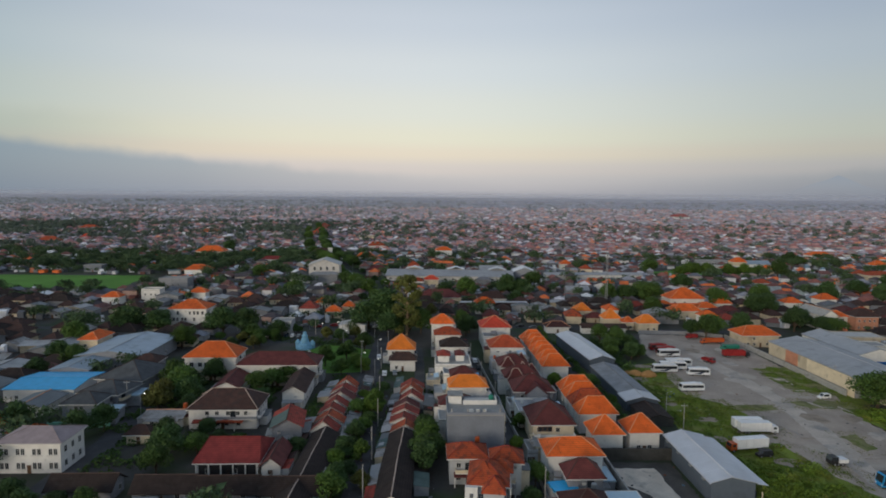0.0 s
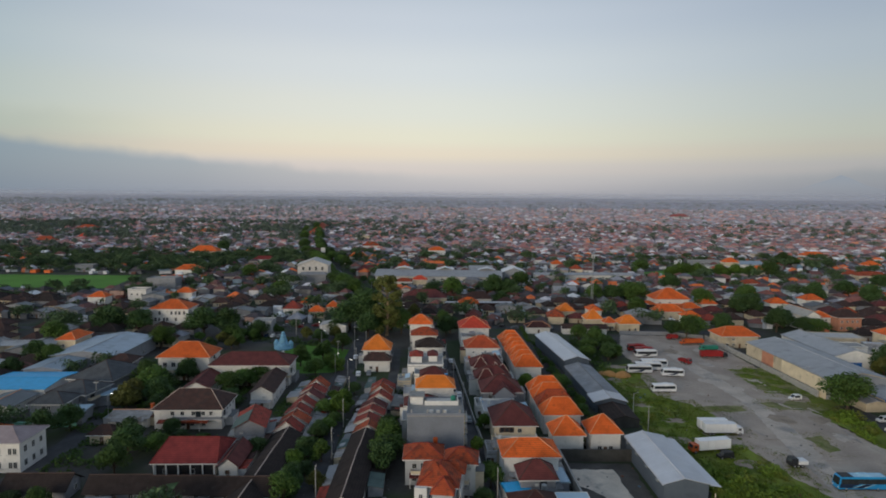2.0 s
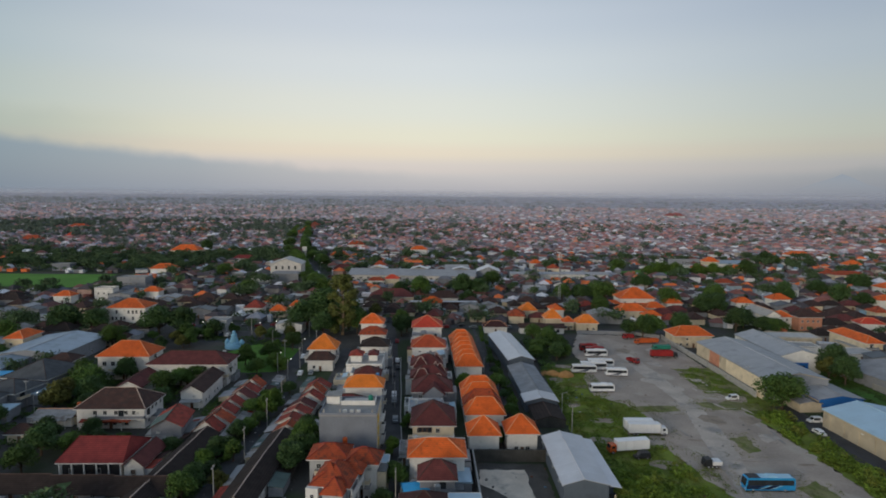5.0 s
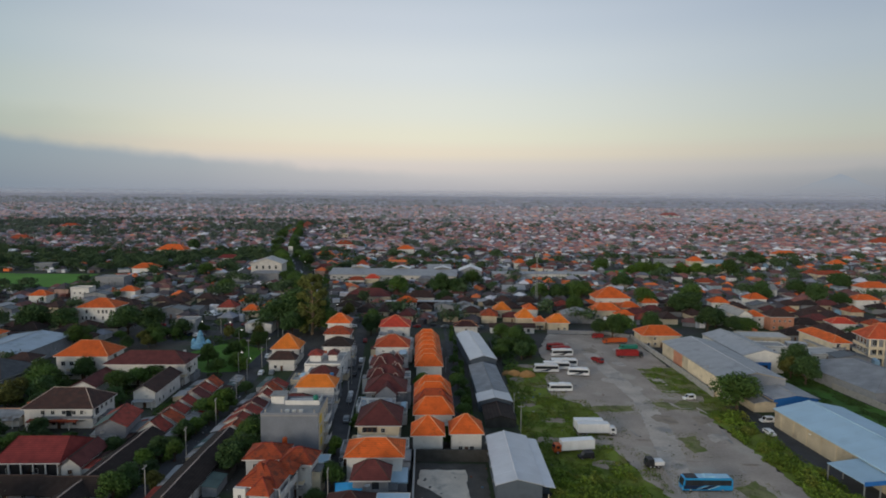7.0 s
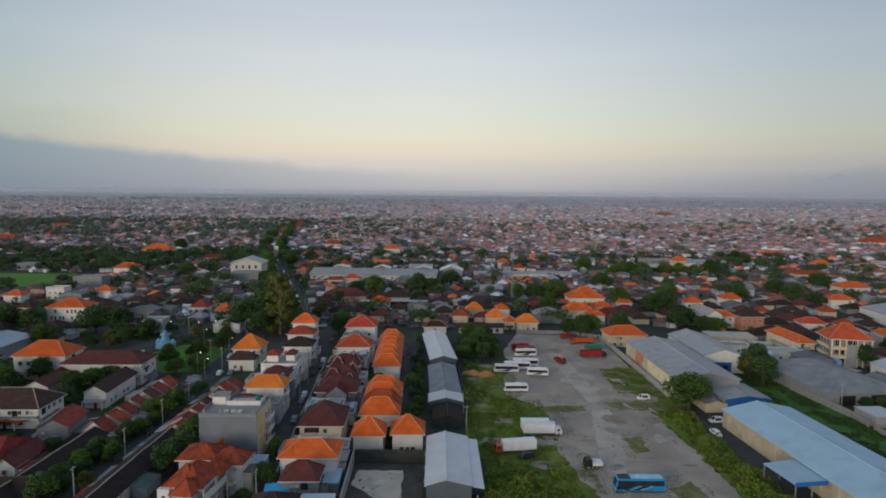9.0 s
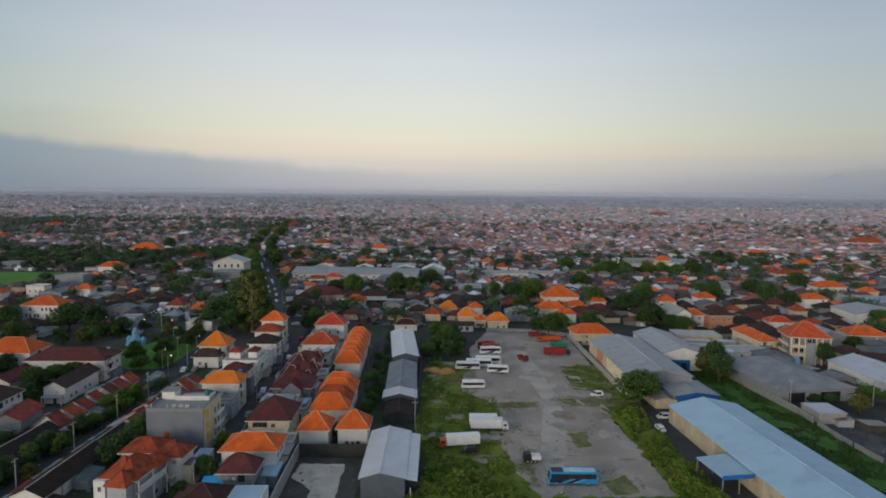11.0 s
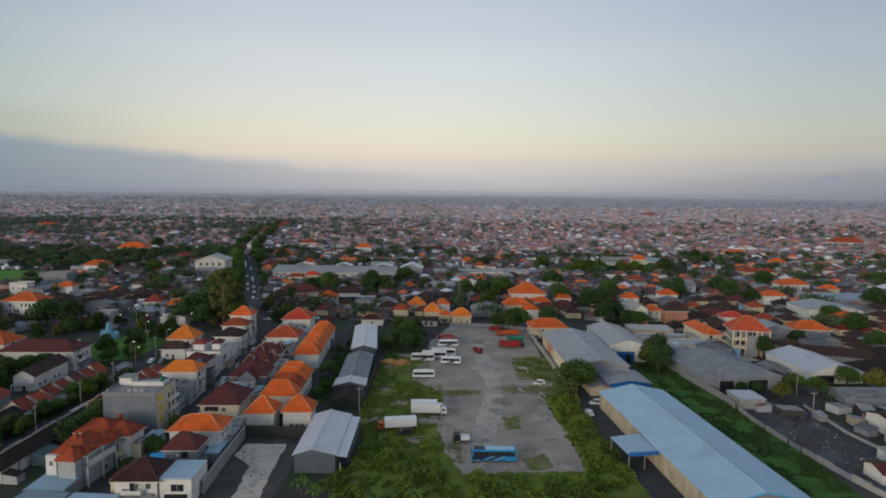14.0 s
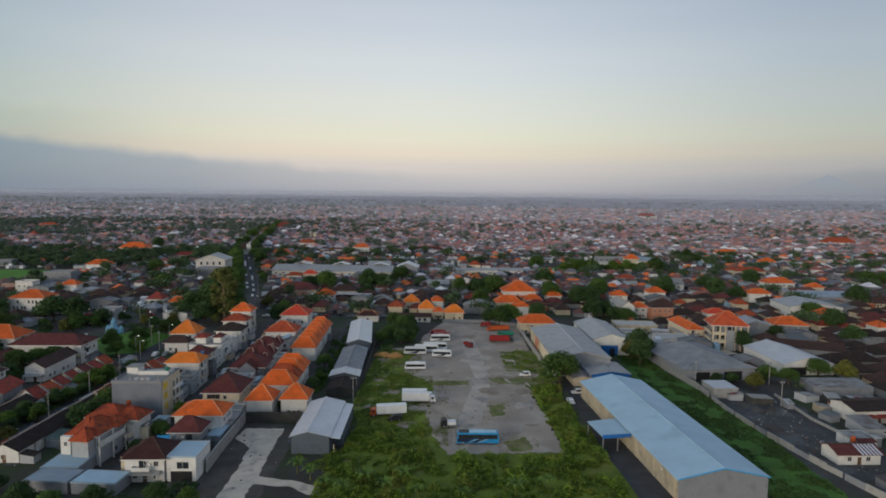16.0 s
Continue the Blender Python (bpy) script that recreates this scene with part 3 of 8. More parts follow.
def window_mesh(w, h, frame_mat):
    key = (w, h, frame_mat.name)
    if key not in WINDOW:
        x, f = w / 2, 0.09
        g = join(box(-x, -0.07, 0, -x + f, 0.05, h), box(x - f, -0.07, 0, x, 0.05, h), box(-x + f, -0.07, 0, x - f, 0.05, f), box(-x + f, -0.07, h - f, x - f, 0.05, h),
                 box(-0.03, -0.06, f, 0.03, 0.05, h - f))
        a, b = bpy.data.meshes.new("window"), bpy.data.meshes.new("pane")
        a.from_pydata(g[0], [], g[1])
        a.materials.append(frame_mat)
        g = box(-x + 0.04, -0.02, 0.04, x - 0.04, 0.04, h - 0.04)
        b.from_pydata(g[0], [], g[1])
        b.materials.append(PANE)
        WINDOW[key] = (a, b)
    return WINDOW[key]


def window(parent, x, y, z, turn, w=1.2, h=1.3, frame_mat=None):
    a, b = window_mesh(w, h, frame_mat or FRAME)
    ob = part("window", a, None, parent, at=pose(x, y, z, 0, 0, turn))
    part("pane", b, None, ob)
    return ob


def front_windows(house, w, d, rows, per, sides="fr", ww=1.2, wh=1.3, frame_mat=None):
    """Rows of windows on the walls named in sides: f front, r right, l left."""
    for z in rows:
        for side in sides:
            span, turn = (w, 0) if side == "f" else (d, 90 if side == "r" else -90)
            n = per if side == "f" else max(2, round(per * d / w))
            for k in range(n):
                rw = random.Random(int(house.location.x * 31 + house.location.y * 17 + z * 7 + k * 3 + turn))
                if n > 1 and rw.random() < 0.34:
                    continue
                u = (k + 0.5) / n * span * 0.86 - span * 0.43 + rw.uniform(-0.4, 0.4)
                if side == "f":
                    window(house, u, -d / 2, z, turn, ww, wh, frame_mat)
                elif side == "r":
                    window(house, w / 2, u, z, turn, ww, wh, frame_mat)
                else:
                    window(house, -w / 2, u, z, turn, ww, wh, frame_mat)


HOUSES = []


def house(name, x, y, w, d, ze, zr, roof, wall, label, turn=2.5, kind="hip", per=3, rows=None, sides="fr", over=0.7, ridge=None, caps=CAP, category="house",
          group="", fascia=FRAME, door=True, along="y", off=0.0, base=0.0, ww=1.2, wh=1.3, frame_mat=None):
    """A house by the rectangle of its eaves: walls, roof with eaves boards and ridge caps, windows and a door."""
    h = thing(name, x, y, turn, label, category, group)
    if caps is CAP and roof in (DARK, BROWN, MAROON, RUST, SLATE):
        caps = CAP_DARK
    if caps is CAP and roof is ORANGE_OLD:
        caps = RUST
    if caps is CAP and roof in (PINKTILE, CRIMSON):
        caps = roof
    reserve(x, y, w, d)
    bw, bd = w - 2 * over, d - 2 * over
    if kind == "hip":
        part("wall", box(-bw / 2, -bd / 2, base, bw / 2, bd / 2, ze - 0.2), wall, h)
        r = part("roof", hip_roof(w, d, ze, zr, 0.2, ridge), roof, h)
        part("ridge_cap", hip_caps(w, d, ze, zr, ridge, 0.11), caps, r)
    elif kind == "gable":
        slope = (zr - ze) / ((w if along == "y" else d) / 2)
        part("wall", gable_wall(bw, bd, ze + slope * over - 0.2, zr - 0.2, base, along, off), wall, h)
        r = part("roof", gable_roof(w, d, ze, zr, 0.16, along, off), roof, h)
        half = d / 2 if along == "y" else w / 2
        a, b = ((off, -half, zr + 0.03), (off, half, zr + 0.03)) if along == "y" else ((-half, -off, zr + 0.03), (half, -off, zr + 0.03))
        part("ridge_cap", rod(a, b, 0.15, 0.15, 5), caps, r)
    else:
        part("wall", box(-bw / 2, -bd / 2, base, bw / 2, bd / 2, ze), wall, h)
        r = part("roof", box(-w / 2, -d / 2, ze, w / 2, d / 2, ze + 0.25), roof, h)
        p = join(box(-w / 2, -d / 2, ze + 0.25, w / 2, -d / 2 + 0.2, zr), box(-w / 2, d / 2 - 0.2, ze + 0.25, w / 2, d / 2, zr),
                 box(-w / 2, -d / 2 + 0.2, ze + 0.25, -w / 2 + 0.2, d / 2 - 0.2, zr), box(w / 2 - 0.2, -d / 2 + 0.2, ze + 0.25, w / 2, d / 2 - 0.2, zr))
        part("parapet", p, wall, h)
    if fascia is not None and kind == "hip":
        e = 0.03
        z0, z1 = ze - 0.32, ze - 0.06
        X, Y = w / 2 + e, d / 2 + e
        part("fascia", join(box(-X, -Y, z0, X, -Y + 0.06, z1), box(-X, Y - 0.06, z0, X, Y, z1), box(-X, -Y + 0.06, z0, -X + 0.06, Y - 0.06, z1), box(X - 0.06, -Y + 0.06, z0, X, Y - 0.06, z1)), fascia, h)
    HOUSES.append((h, bw, bd, ze))
    if rows is None:
        rows = [1.0 + 3.2 * k for k in range(max(1, int((ze + 0.3) / 3.2)))]
    if per:
        front_windows(h, bw, bd, rows, per, sides, ww, wh, frame_mat)
    if door and base == 0:
        part("door", box(-0.5, -bd / 2 - 0.06, 0, 0.5, -bd / 2 + 0.04, 2.1), DOOR, h)
    return h


# twin pair and the rows of orange roofs
house("house", 44.3, 157.8, 9.4, 8.8, 6.1, 10.1, ORANGE, WHITE, "white twin house under an orange hipped tile roof", per=2, group="orange roofed houses")
house("house", 54.8, 159.6, 9.6, 8.8, 6.0, 10.0, ORANGE, WHITE, "white twin house under an orange pyramid tile roof", per=2, group="orange roofed houses")
for k in range(4):
    house("house", 45.4 - 0.35 * k, 172.2 + 7.0 * k, 12.4, 7.4, 6.1 + 0.1 * (k % 2), 10.4, ORANGE if k != 1 else ORANGE_OLD, WHITE,
          "white terrace house with orange hipped roof in a close row", per=3, group="orange roofed houses", sides="fr" if k == 0 else "r")
for k in range(7):
    house("house", 42.0 - 0.42 * k, 221.5 + 6.9 * k, 11.0, 7.2, 6.0 + 0.12 * (k % 3), 10.0, ORANGE, WHITE,
          "white terrace house with orange hipped roof in a close row", per=3, group="orange roofed houses", sides="fr" if k == 0 else "r", turn=3)
# houses along the lane, east side
house("house", 30.2, 165.6, 13.0, 14.2, 6.6, 11.4, MAROON, CREAM, "cream house with large dark red hipped roof", per=4, rows=[1.0, 4.3], caps=CAP_DARK)
MAIN = HOUSES[-1][0]
b = part("balcony", box(-5.8, -8.6, 3.1, 5.8, -6.42, 3.4), WHITE, MAIN)
part("balcony_wall", join(box(-5.8, -8.6, 3.4, 5.8, -8.45, 4.3), box(-5.8, -8.45, 3.4, -5.65, -6.42, 4.3), box(5.65, -8.45, 3.4, 5.8, -6.42, 4.3)), WHITE, b)
for k in range(4):
    part("porch_post", box(-5.6 + 3.6 * k, -8.5, 0, -5.3 + 3.6 * k, -8.2, 3.1), WHITE, b)
part("wide_window", box(-4.4, -6.5, 4.5, -0.4, -6.38, 5.9), WOOD, MAIN)
for k in range(3):
    part("window_opening", box(-4.2 + 1.3 * k, -6.56, 4.65, -3.2 + 1.3 * k, -6.5, 5.75), PANE, MAIN)
h = house("house", 28.9, 192.6, 14.0, 12.2, 6.6, 10.8, MAROON, GREYWALL, "grey house with dark red roof and front gable", per=3)
g = part("front_gable", gable_wall(6.4, 3.0, 6.4, 8.9, 0.3, "y"), GREYWALL, h, at=pose(0.5, -6.2, 0))
part("gable_roof", gable_roof(7.4, 6.0, 6.3, 9.3, 0.16, "y"), MAROON, h, at=pose(0.5, -5.0, 0))
house("house", 27.2, 206.2, 13.4, 9.6, 6.5, 10.0, MAROON, WHITE, "white house under a maroon hipped roof", caps=CAP_DARK)
house("house", 25.8, 221.6, 12.6, 10.5, 6.5, 9.8, MAROON, WHITE, "white house with maroon roof and balcony", caps=CAP_DARK)
house("house", 25.4, 247.0, 15.0, 12.4, 7.2, 11.2, BRICKRED, WHITE, "white house with rust red hipped roof", per=3)
house("house", 23.4, 279.5, 15.0, 14.4, 8.6, 13.0, RED, WHITE, "tall white house under bright red hipped roof", per=3)
house("house", 31.9, 142.9, 14.8, 10.4, 7.1, 9.9, ORANGE, WHITE, "white house with wide orange hipped roof", per=4, ridge=5.0, rows=[1.0, 4.4])
house("house", 32.3, 132.2, 9.4, 7.6, 6.0, 9.3, MAROON, GREYWALL, "grey house with small dark hipped roof", per=2)
house("house", 29.9, 117.2, 10.8, 10.4, 6.1, 9.5, DEEPMAROON, WHITE, "white house under a dark brown hipped roof", per=3, caps=CAP_DARK, rows=[0.9, 4.0])
h = house("annex", 38.6, 118.0, 7.2, 9.4, 6.0, 6.3, TIN_BLUE, WHITE, "modern white box annex with flat pale roof", kind="flat", per=1, over=0.05, rows=[3.2], ww=3.0, wh=1.8, sides="f", turn=2)
# no hole in the wall: a black panel paints the garage's shade
part("ground_opening", box(-2.6, -4.72, 0.02, 2.6, -4.6, 2.6), BLACK, h, "flat black panel for the shade inside the garage")
def roof_wing(h, x, y, w, d, z0, z1, roof, wall, kind="gable"):
    """A smaller roof on its own short walls growing out of a house front."""
    if kind == "gable":
        g = part("wing_wall", gable_wall(w - 0.8, d, z0 + 0.1, z1 - 0.25, 0.0, "y"), wall, h, at=pose(x, y, 0))
        r = part("wing_roof", gable_roof(w, d + 0.8, z0, z1, 0.16, "y"), roof, h, at=pose(x, y, 0))
        part("ridge_cap", rod((0, -d / 2 - 0.4, z1 + 0.04), (0, d / 2 + 0.4, z1 + 0.04), 0.13, 0.13, 5), BARGE, r)
        window(h, x, y - d / 2, z0 - 2.4, 0, 1.4, 1.5)
    else:
        part("wing_wall", box(x - w / 2 + 0.5, y - d / 2 + 0.5, 0, x + w / 2 - 0.5, y + d / 2 - 0.5, z0 - 0.1), wall, h)
        r = part("wing_roof", hip_roof(w, d, z0, z1, 0.18), roof, h, at=pose(x, y, 0))
        part("ridge_cap", hip_caps(w, d, z0, z1, None, 0.1), BARGE, r)


for h, w, d, ze in list(HOUSES):
    x, y = h.location.x, h.location.y
    if 25 < x < 28 and 200 < y < 225:
        roof_wing(h, -w * 0.20, -d * 0.38, w * 0.52, d * 0.55, ze - 0.3, ze + 3.0, MAROON, WHITE, "hip")
        roof_wing(h, w * 0.30, -d * 0.44, w * 0.40, d * 0.50, ze - 1.4, ze + 1.3, MAROON, CREAM, "hip")
        roof_wing(h, w * 0.34, d * 0.24, w * 0.40, d * 0.50, ze + 0.4, ze + 3.3, MAROON, WHITE, "hip")
        part("front_terrace", join(box(-w * 0.48, -d * 0.5 - 2.6, 3.0, w * 0.05, -d * 0.5 - 1.0, 3.2), box(-w * 0.48, -d * 0.5 - 2.6, 3.2, w * 0.05, -d * 0.5 - 2.5, 4.0)), WHITE, h)
    if 25 < x < 26 and 246 < y < 248:
        part("front_parapet", join(box(-w * 0.5, -d / 2 - 1.8, 0, w * 0.5, -d / 2 - 0.02, 4.6), box(-w * 0.5, -d / 2 - 1.8, 4.6, w * 0.5, -d / 2 - 1.6, 5.5), box(-w * 0.5, -d / 2 - 1.6, 4.6, -w * 0.48, -d / 2 - 0.02, 5.5), box(w * 0.48, -d / 2 - 1.6, 4.6, w * 0.5, -d / 2 - 0.02, 5.5)), WHITE, h)
        for k in range(4):
            window(h, -w * 0.36 + w * 0.24 * k, -d / 2 - 1.8, 1.2, 0, 1.5, 1.8)
# west side of the lane
def tower(x, y, w, d, z):
    h = house("apartment_block", x, y, w, d, z, z + 0.9, CONCRETE, BLUEGREY, "plain blue grey cement block with a yellow and cream side", kind="flat", per=0, over=0.05, category="building", turn=2, door=False)
    part("side_wall", box(w / 2 - 0.1, -d / 2 + 0.3, 0, w / 2 + 0.12, d / 2, z + 0.7), CREAM, h)
    for k in range(3):
        part("yellow_panel", box(w / 2 + 0.12, -d / 2 + 1.0 + 0.4 * k, z - 3.2 * k - 2.4, w / 2 + 0.25, -d / 2 + 3.4, z - 3.2 * k - 0.4), YELLOW, h)
        b = part("balcony", join(box(w / 2 + 0.12, 0, z - 3.2 * k - 4.0, w / 2 + 1.3, d / 2 - 0.6, z - 3.2 * k - 3.8), box(w / 2 + 1.2, 0, z - 3.2 * k - 3.8, w / 2 + 1.3, d / 2 - 0.6, z - 3.2 * k - 2.9)), WHITE, h)
        window(h, w / 2 + 0.12, 1.6, z - 3.2 * k - 3.6, 90, 1.4, 2.0)
        window(h, w / 2 + 0.12, 4.2, z - 3.2 * k - 3.6, 90, 1.4, 2.0)
    part("roof_room", box(-w / 2 + 0.6, d / 2 - 4.6, z + 0.25, -w / 2 + 4.2, d / 2 - 0.6, z + 2.5), WHITE, h)
    part("roof_slab", box(-w / 2 + 0.3, d / 2 - 4.9, z + 2.5, -w / 2 + 4.6, d / 2 - 0.3, z + 2.68), CONCRETE, h)
    part("inner_wall", join(box(-w / 2 + 4.6, 1.2, z + 0.25, w / 2 - 1.2, 1.4, z + 1.5), box(w / 2 - 1.4, 1.4, z + 0.25, w / 2 - 1.2, d / 2 - 0.4, z + 1.5)), WHITE, h)
    part("roof_deck", box(-w / 2 + 5.2, 2.0, z + 0.25, w / 2 - 2.0, d / 2 - 0.8, z + 0.75), PALESTONE, h)
    for k in range(4):
        part("rebar_column", box(-w / 2 + 1.0 + k * (w - 2.4) / 3, -d / 2 + 0.5, z + 0.25, -w / 2 + 1.35 + k * (w - 2.4) / 3, -d / 2 + 0.85, z + 1.7), CONCRETE, h)
    for k in range(3):
        part("air_conditioner", box(-w / 2 + 6.0 + 1.8 * k, -d / 2 + 2.0, z + 0.25, -w / 2 + 7.0 + 1.8 * k, -d / 2 + 2.6, z + 0.95), FRAME, h)
    t = part("water_tank", join(rod((w / 2 - 2.6, 3.4, z + 0.75), (w / 2 - 2.6, 3.4, z + 2.1), 0.7, 0.7, 12), rod((w / 2 - 2.6, 3.4, z + 2.1), (w / 2 - 2.6, 3.4, z + 2.4), 0.7, 0.25, 12)), GREENPAINT, h, "green water tank")
    return h


tower(8.0, 156.3, 15.2, 12.8, 12.3)
house("house", 7.2, 186.5, 13.0, 9.4, 9.4, 12.2, AMBER, WHITE, "white house with amber hipped roof", per=3, ridge=6.0)
house("house", 3.2, 176.2, 11.0, 7.4, 7.0, 9.3, MAROON, WHITE, "white house with low maroon roof", per=2, turn=4)
house("house", 6.2, 199.5, 9.8, 8.5, 8.6, 11.4, MAROON, CREAM, "cream house with dark red hipped roof", per=2)
h = house("house", 2.6, 219.5, 13.4, 14.0, 7.2, 8.1, CONCRETE, WHITE, "white flat roofed house with roof terrace", kind="flat", per=3, over=0.05)
part("roof_room", box(-5.6, -2.5, 7.45, -1.4, 3.0, 10.0), WHITE, h)
part("room_roof", hip_roof(5.4, 6.6, 10.2, 11.7), RUST, h, at=pose(-3.5, 0.2, 0))
part("stair_room", box(1.2, -1.0, 7.45, 4.4, 4.2, 9.8), WHITE, h)
part("stair_roof", hip_roof(4.2, 6.2, 9.95, 11.3), MAROON, h, at=pose(2.8, 1.6, 0))
house("house", 3.4, 240.5, 12.4, 10.6, 8.6, 11.6, DARK, WHITE, "white house under a dark brown hipped roof", per=3, caps=CAP_DARK)
house("house", 0.6, 255.0, 12.2, 9.4, 10.0, 12.8, ORANGE_OLD, WHITE, "white house with weathered orange roof", per=3)
house("house", -1.8, 270.5, 11.4, 10.0, 11.6, 15.4, ORANGE, WHITE, "tall cream house under orange hipped roof", per=3)
h = house("house", 10.0, 126.4, 9.4, 11.4, 8.0, 11.0, ORANGE_OLD, LIGHTGREY, "light grey house with weathered red orange roof", per=2, rows=[1.0, 4.6], turn=-6)
part("side_roof", hip_roof(5.4, 5.0, 8.05, 10.4, 0.2), ORANGE_OLD, h, at=pose(2.8, 3.4, 0))
part("front_wing", box(-0.9, -7.6, 0, 3.5, -5.0, 7.6), LIGHTGREY, h)
r = part("front_roof", hip_roof(5.2, 5.4, 7.7, 10.3, 0.2), ORANGE_OLD, h, at=pose(1.3, -5.6, 0))
part("ridge_cap", hip_caps(5.2, 5.4, 7.7, 10.3, None, 0.1), RUST, r)
part("middle_roof", hip_roof(5.6, 5.6, 8.6, 11.5, 0.2), ORANGE_OLD, h, at=pose(-1.2, -1.2, 0))
part("stair_tower", box(-4.9, -6.6, 0, -2.2, -5.2, 7.9), WHITE, h, "white stair tower")
window(h, -3.5, -6.6, 5.4, 0, 0.9, 1.2)
part("balcony_wall", join(box(4.7, -5.4, 5.0, 5.0, 5.0, 6.4), box(4.0, -5.4, 4.8, 5.0, 5.0, 5.0), box(4.7, -5.4, 0, 5.0, -5.1, 7.6), box(4.7, -0.2, 0, 5.0, 0.1, 7.6), box(4.7, 4.7, 0, 5.0, 5.0, 7.6)), WHITE, h)
house("house", 5.6, 140.6, 10.4, 8.6, 6.8, 9.2, ORANGE_OLD, LIGHTGREY, "grey house with old mottled rust roof", per=2, turn=2)
house("house", 14.8, 135.4, 8.4, 7.4, 8.0, 10.6, ORANGE_OLD, WHITE, "small white house with rust orange hipped roof", per=2, turn=-4)
house("house", 18.0, 145.0, 3.6, 5.0, 3.0, 3.3, TIN_BLUE, WHITE, "small pale carport beside the lane", kind="flat", per=0, over=0.1, category="carport", door=False)
house("house", -19.0, 244.6, 12.4, 11.6, 6.3, 11.6, AMBER, WHITE, "white house with steep amber hipped roof", per=3)
house("house", -17.4, 231.6, 11.4, 6.4, 4.6, 7.4, BROWN, WHITE, "white lower house front under a brown roof", per=2)
# west: larger houses
h = house("house", -66.8, 175.2, 21.4, 13.6, 6.2, 10.6, BROWN, WHITE, "long white two storey house under a brown hipped roof", per=6, rows=[1.0, 4.2], ridge=9.5, caps=BARGE)
part("awning", gable_roof(10.0, 3.0, 3.0, 3.4, 0.14, "y"), ORANGE_OLD, h, at=pose(1.5, -7.4, 0))
h = house("house", -54.2, 146.0, 16.6, 15.0, 3.9, 7.6, CRIMSON, WHITE, "low white house with broad crimson roof", per=4, ridge=13.0, rows=[0.9])
for k in range(6):
    part("veranda_post", box(-7.6 + 3.0 * k, -7.3, 0, -7.3 + 3.0 * k, -7.0, 3.7), WHITE, h)
# black panel on the wall paints the shade under the veranda
part("veranda_opening", box(-7.0, -6.86, 0.4, 7.0, -6.78, 3.2), BLACK, h, "flat black panel for the shade under the veranda")
house("house", -43.2, 144.6, 6.0, 13.0, 3.2, 5.6, MAROON, WHITE, "small white wing with maroon gable roof", kind="gable", per=1)
house("house", -89.2, 221.3, 20.4, 13.4, 9.0, 13.6, ORANGE, WHITE, "white two storey hall with orange hipped roof", per=6, rows=[1.0, 5.2], ww=1.6, wh=1.7)
house("house", -62.3, 215.8, 30.2, 13.4, 7.9, 11.4, MAROON, WHITE, "long hall with rust red hipped roof", per=7, caps=CAP_DARK, rows=[1.2, 4.6])
house("house", -50.8, 197.0, 8.4, 22.0, 5.4, 7.8, BROWN, WHITE, "white wing with brown gable roof", kind="gable", per=2, sides="fr", turn=4)
house("house", -75.5, 203.0, 9.4, 20.0, 4.4, 6.8, MAROON, WHITE, "long low wing with maroon gable roof", kind="gable", per=2, turn=4)
h = house("house", -45.2, 163.6, 9.4, 13.0, 5.4, 7.9, RUST, GREYWALL, "house with a half red half green gable roof", kind="gable", per=2, turn=10)
part("green_slope", ([(-4.76, -6.55, 5.44), (-0.05, -6.55, 7.95), (-0.05, 2.0, 7.95), (-4.76, 2.0, 5.44), (-4.76, -6.55, 5.30), (-0.05, -6.55, 7.81), (-0.05, 2.0, 7.81), (-4.76, 2.0, 5.30)],
     [(0, 1, 2, 3), (7, 6, 5, 4), (0, 4, 5, 1), (1, 5, 6, 2), (2, 6, 7, 3), (3, 7, 4, 0)]), GREENTILE, h)
h = house("house", -104.0, 145.0, 17.0, 11.6, 8.0, 10.2, PINKTILE, WHITE, "white two storey building with pinkish grey hipped roof", per=0)
for z in (1.1, 4.7):
    for x in (-6.6, -5.4, -2.6, -1.4, 1.4, 2.6, 5.4, 6.6):
        window(h, x, -5.1, z, 0, 1.0, 1.7)
    for y in (-3.0, 0.0, 3.0):
        window(h, 7.8, y, z, 90, 1.2, 1.7)
    for x in (-6.0, -2.0, 2.0, 6.0):
        part("sill", box(x - 1.5, -5.3, z - 0.2, x + 1.5, -5.12, z - 0.06), FRAME, h)
house("house", -112.8, 177.8, 11.6, 9.6, 5.6, 8.2, SLATE, GREYWALL, "grey two storey house with dark hipped roof", per=4, rows=[0.9, 3.6], caps=CAP_DARK)
house("house", -111.6, 189.0, 15.0, 13.0, 5.6, 8.4, SLATE, GREYWALL, "grey house under a large dark grey roof", per=3, turn=-8, caps=CAP_DARK)
house("house", -112.6, 206.0, 18.0, 19.0, 5.8, 10.4, SLATE, GREYWALL, "grey house with broad dark hipped roof", per=3, turn=-6, caps=CAP_DARK)
house("house", -115.6, 221.4, 11.0, 9.0, 6.0, 8.4, BROWN, GREYWALL, "house with dark brown roof", per=2)
house("market_hall", -137.0, 199.5, 24.0, 20.0, 4.5, 5.5, BLUE, WHITE, "low hall with bright blue sheet metal roof", kind="gable", along="x", per=4, category="hall", over=0.4, caps=BLUE)
house("warehouse", -135.0, 243.0, 27.0, 34.0, 6.0, 8.0, TIN_SKY, GREYWALL, "warehouse with blue grey sheet metal roof", kind="gable", per=4, category="warehouse", caps=TIN, over=0.4)
house("warehouse", -140.0, 220.0, 15.0, 20.0, 5.0, 6.2, TIN_SKY, GREYWALL, "small warehouse with sloping pale metal roof", kind="gable", per=3, category="warehouse", caps=TIN, over=0.4)
house("house", -154.4, 252.0, 9.0, 14.0, 7.5, 10.2, ORANGE, CREAM, "cream house with orange gable roof", per=2, kind="hip")
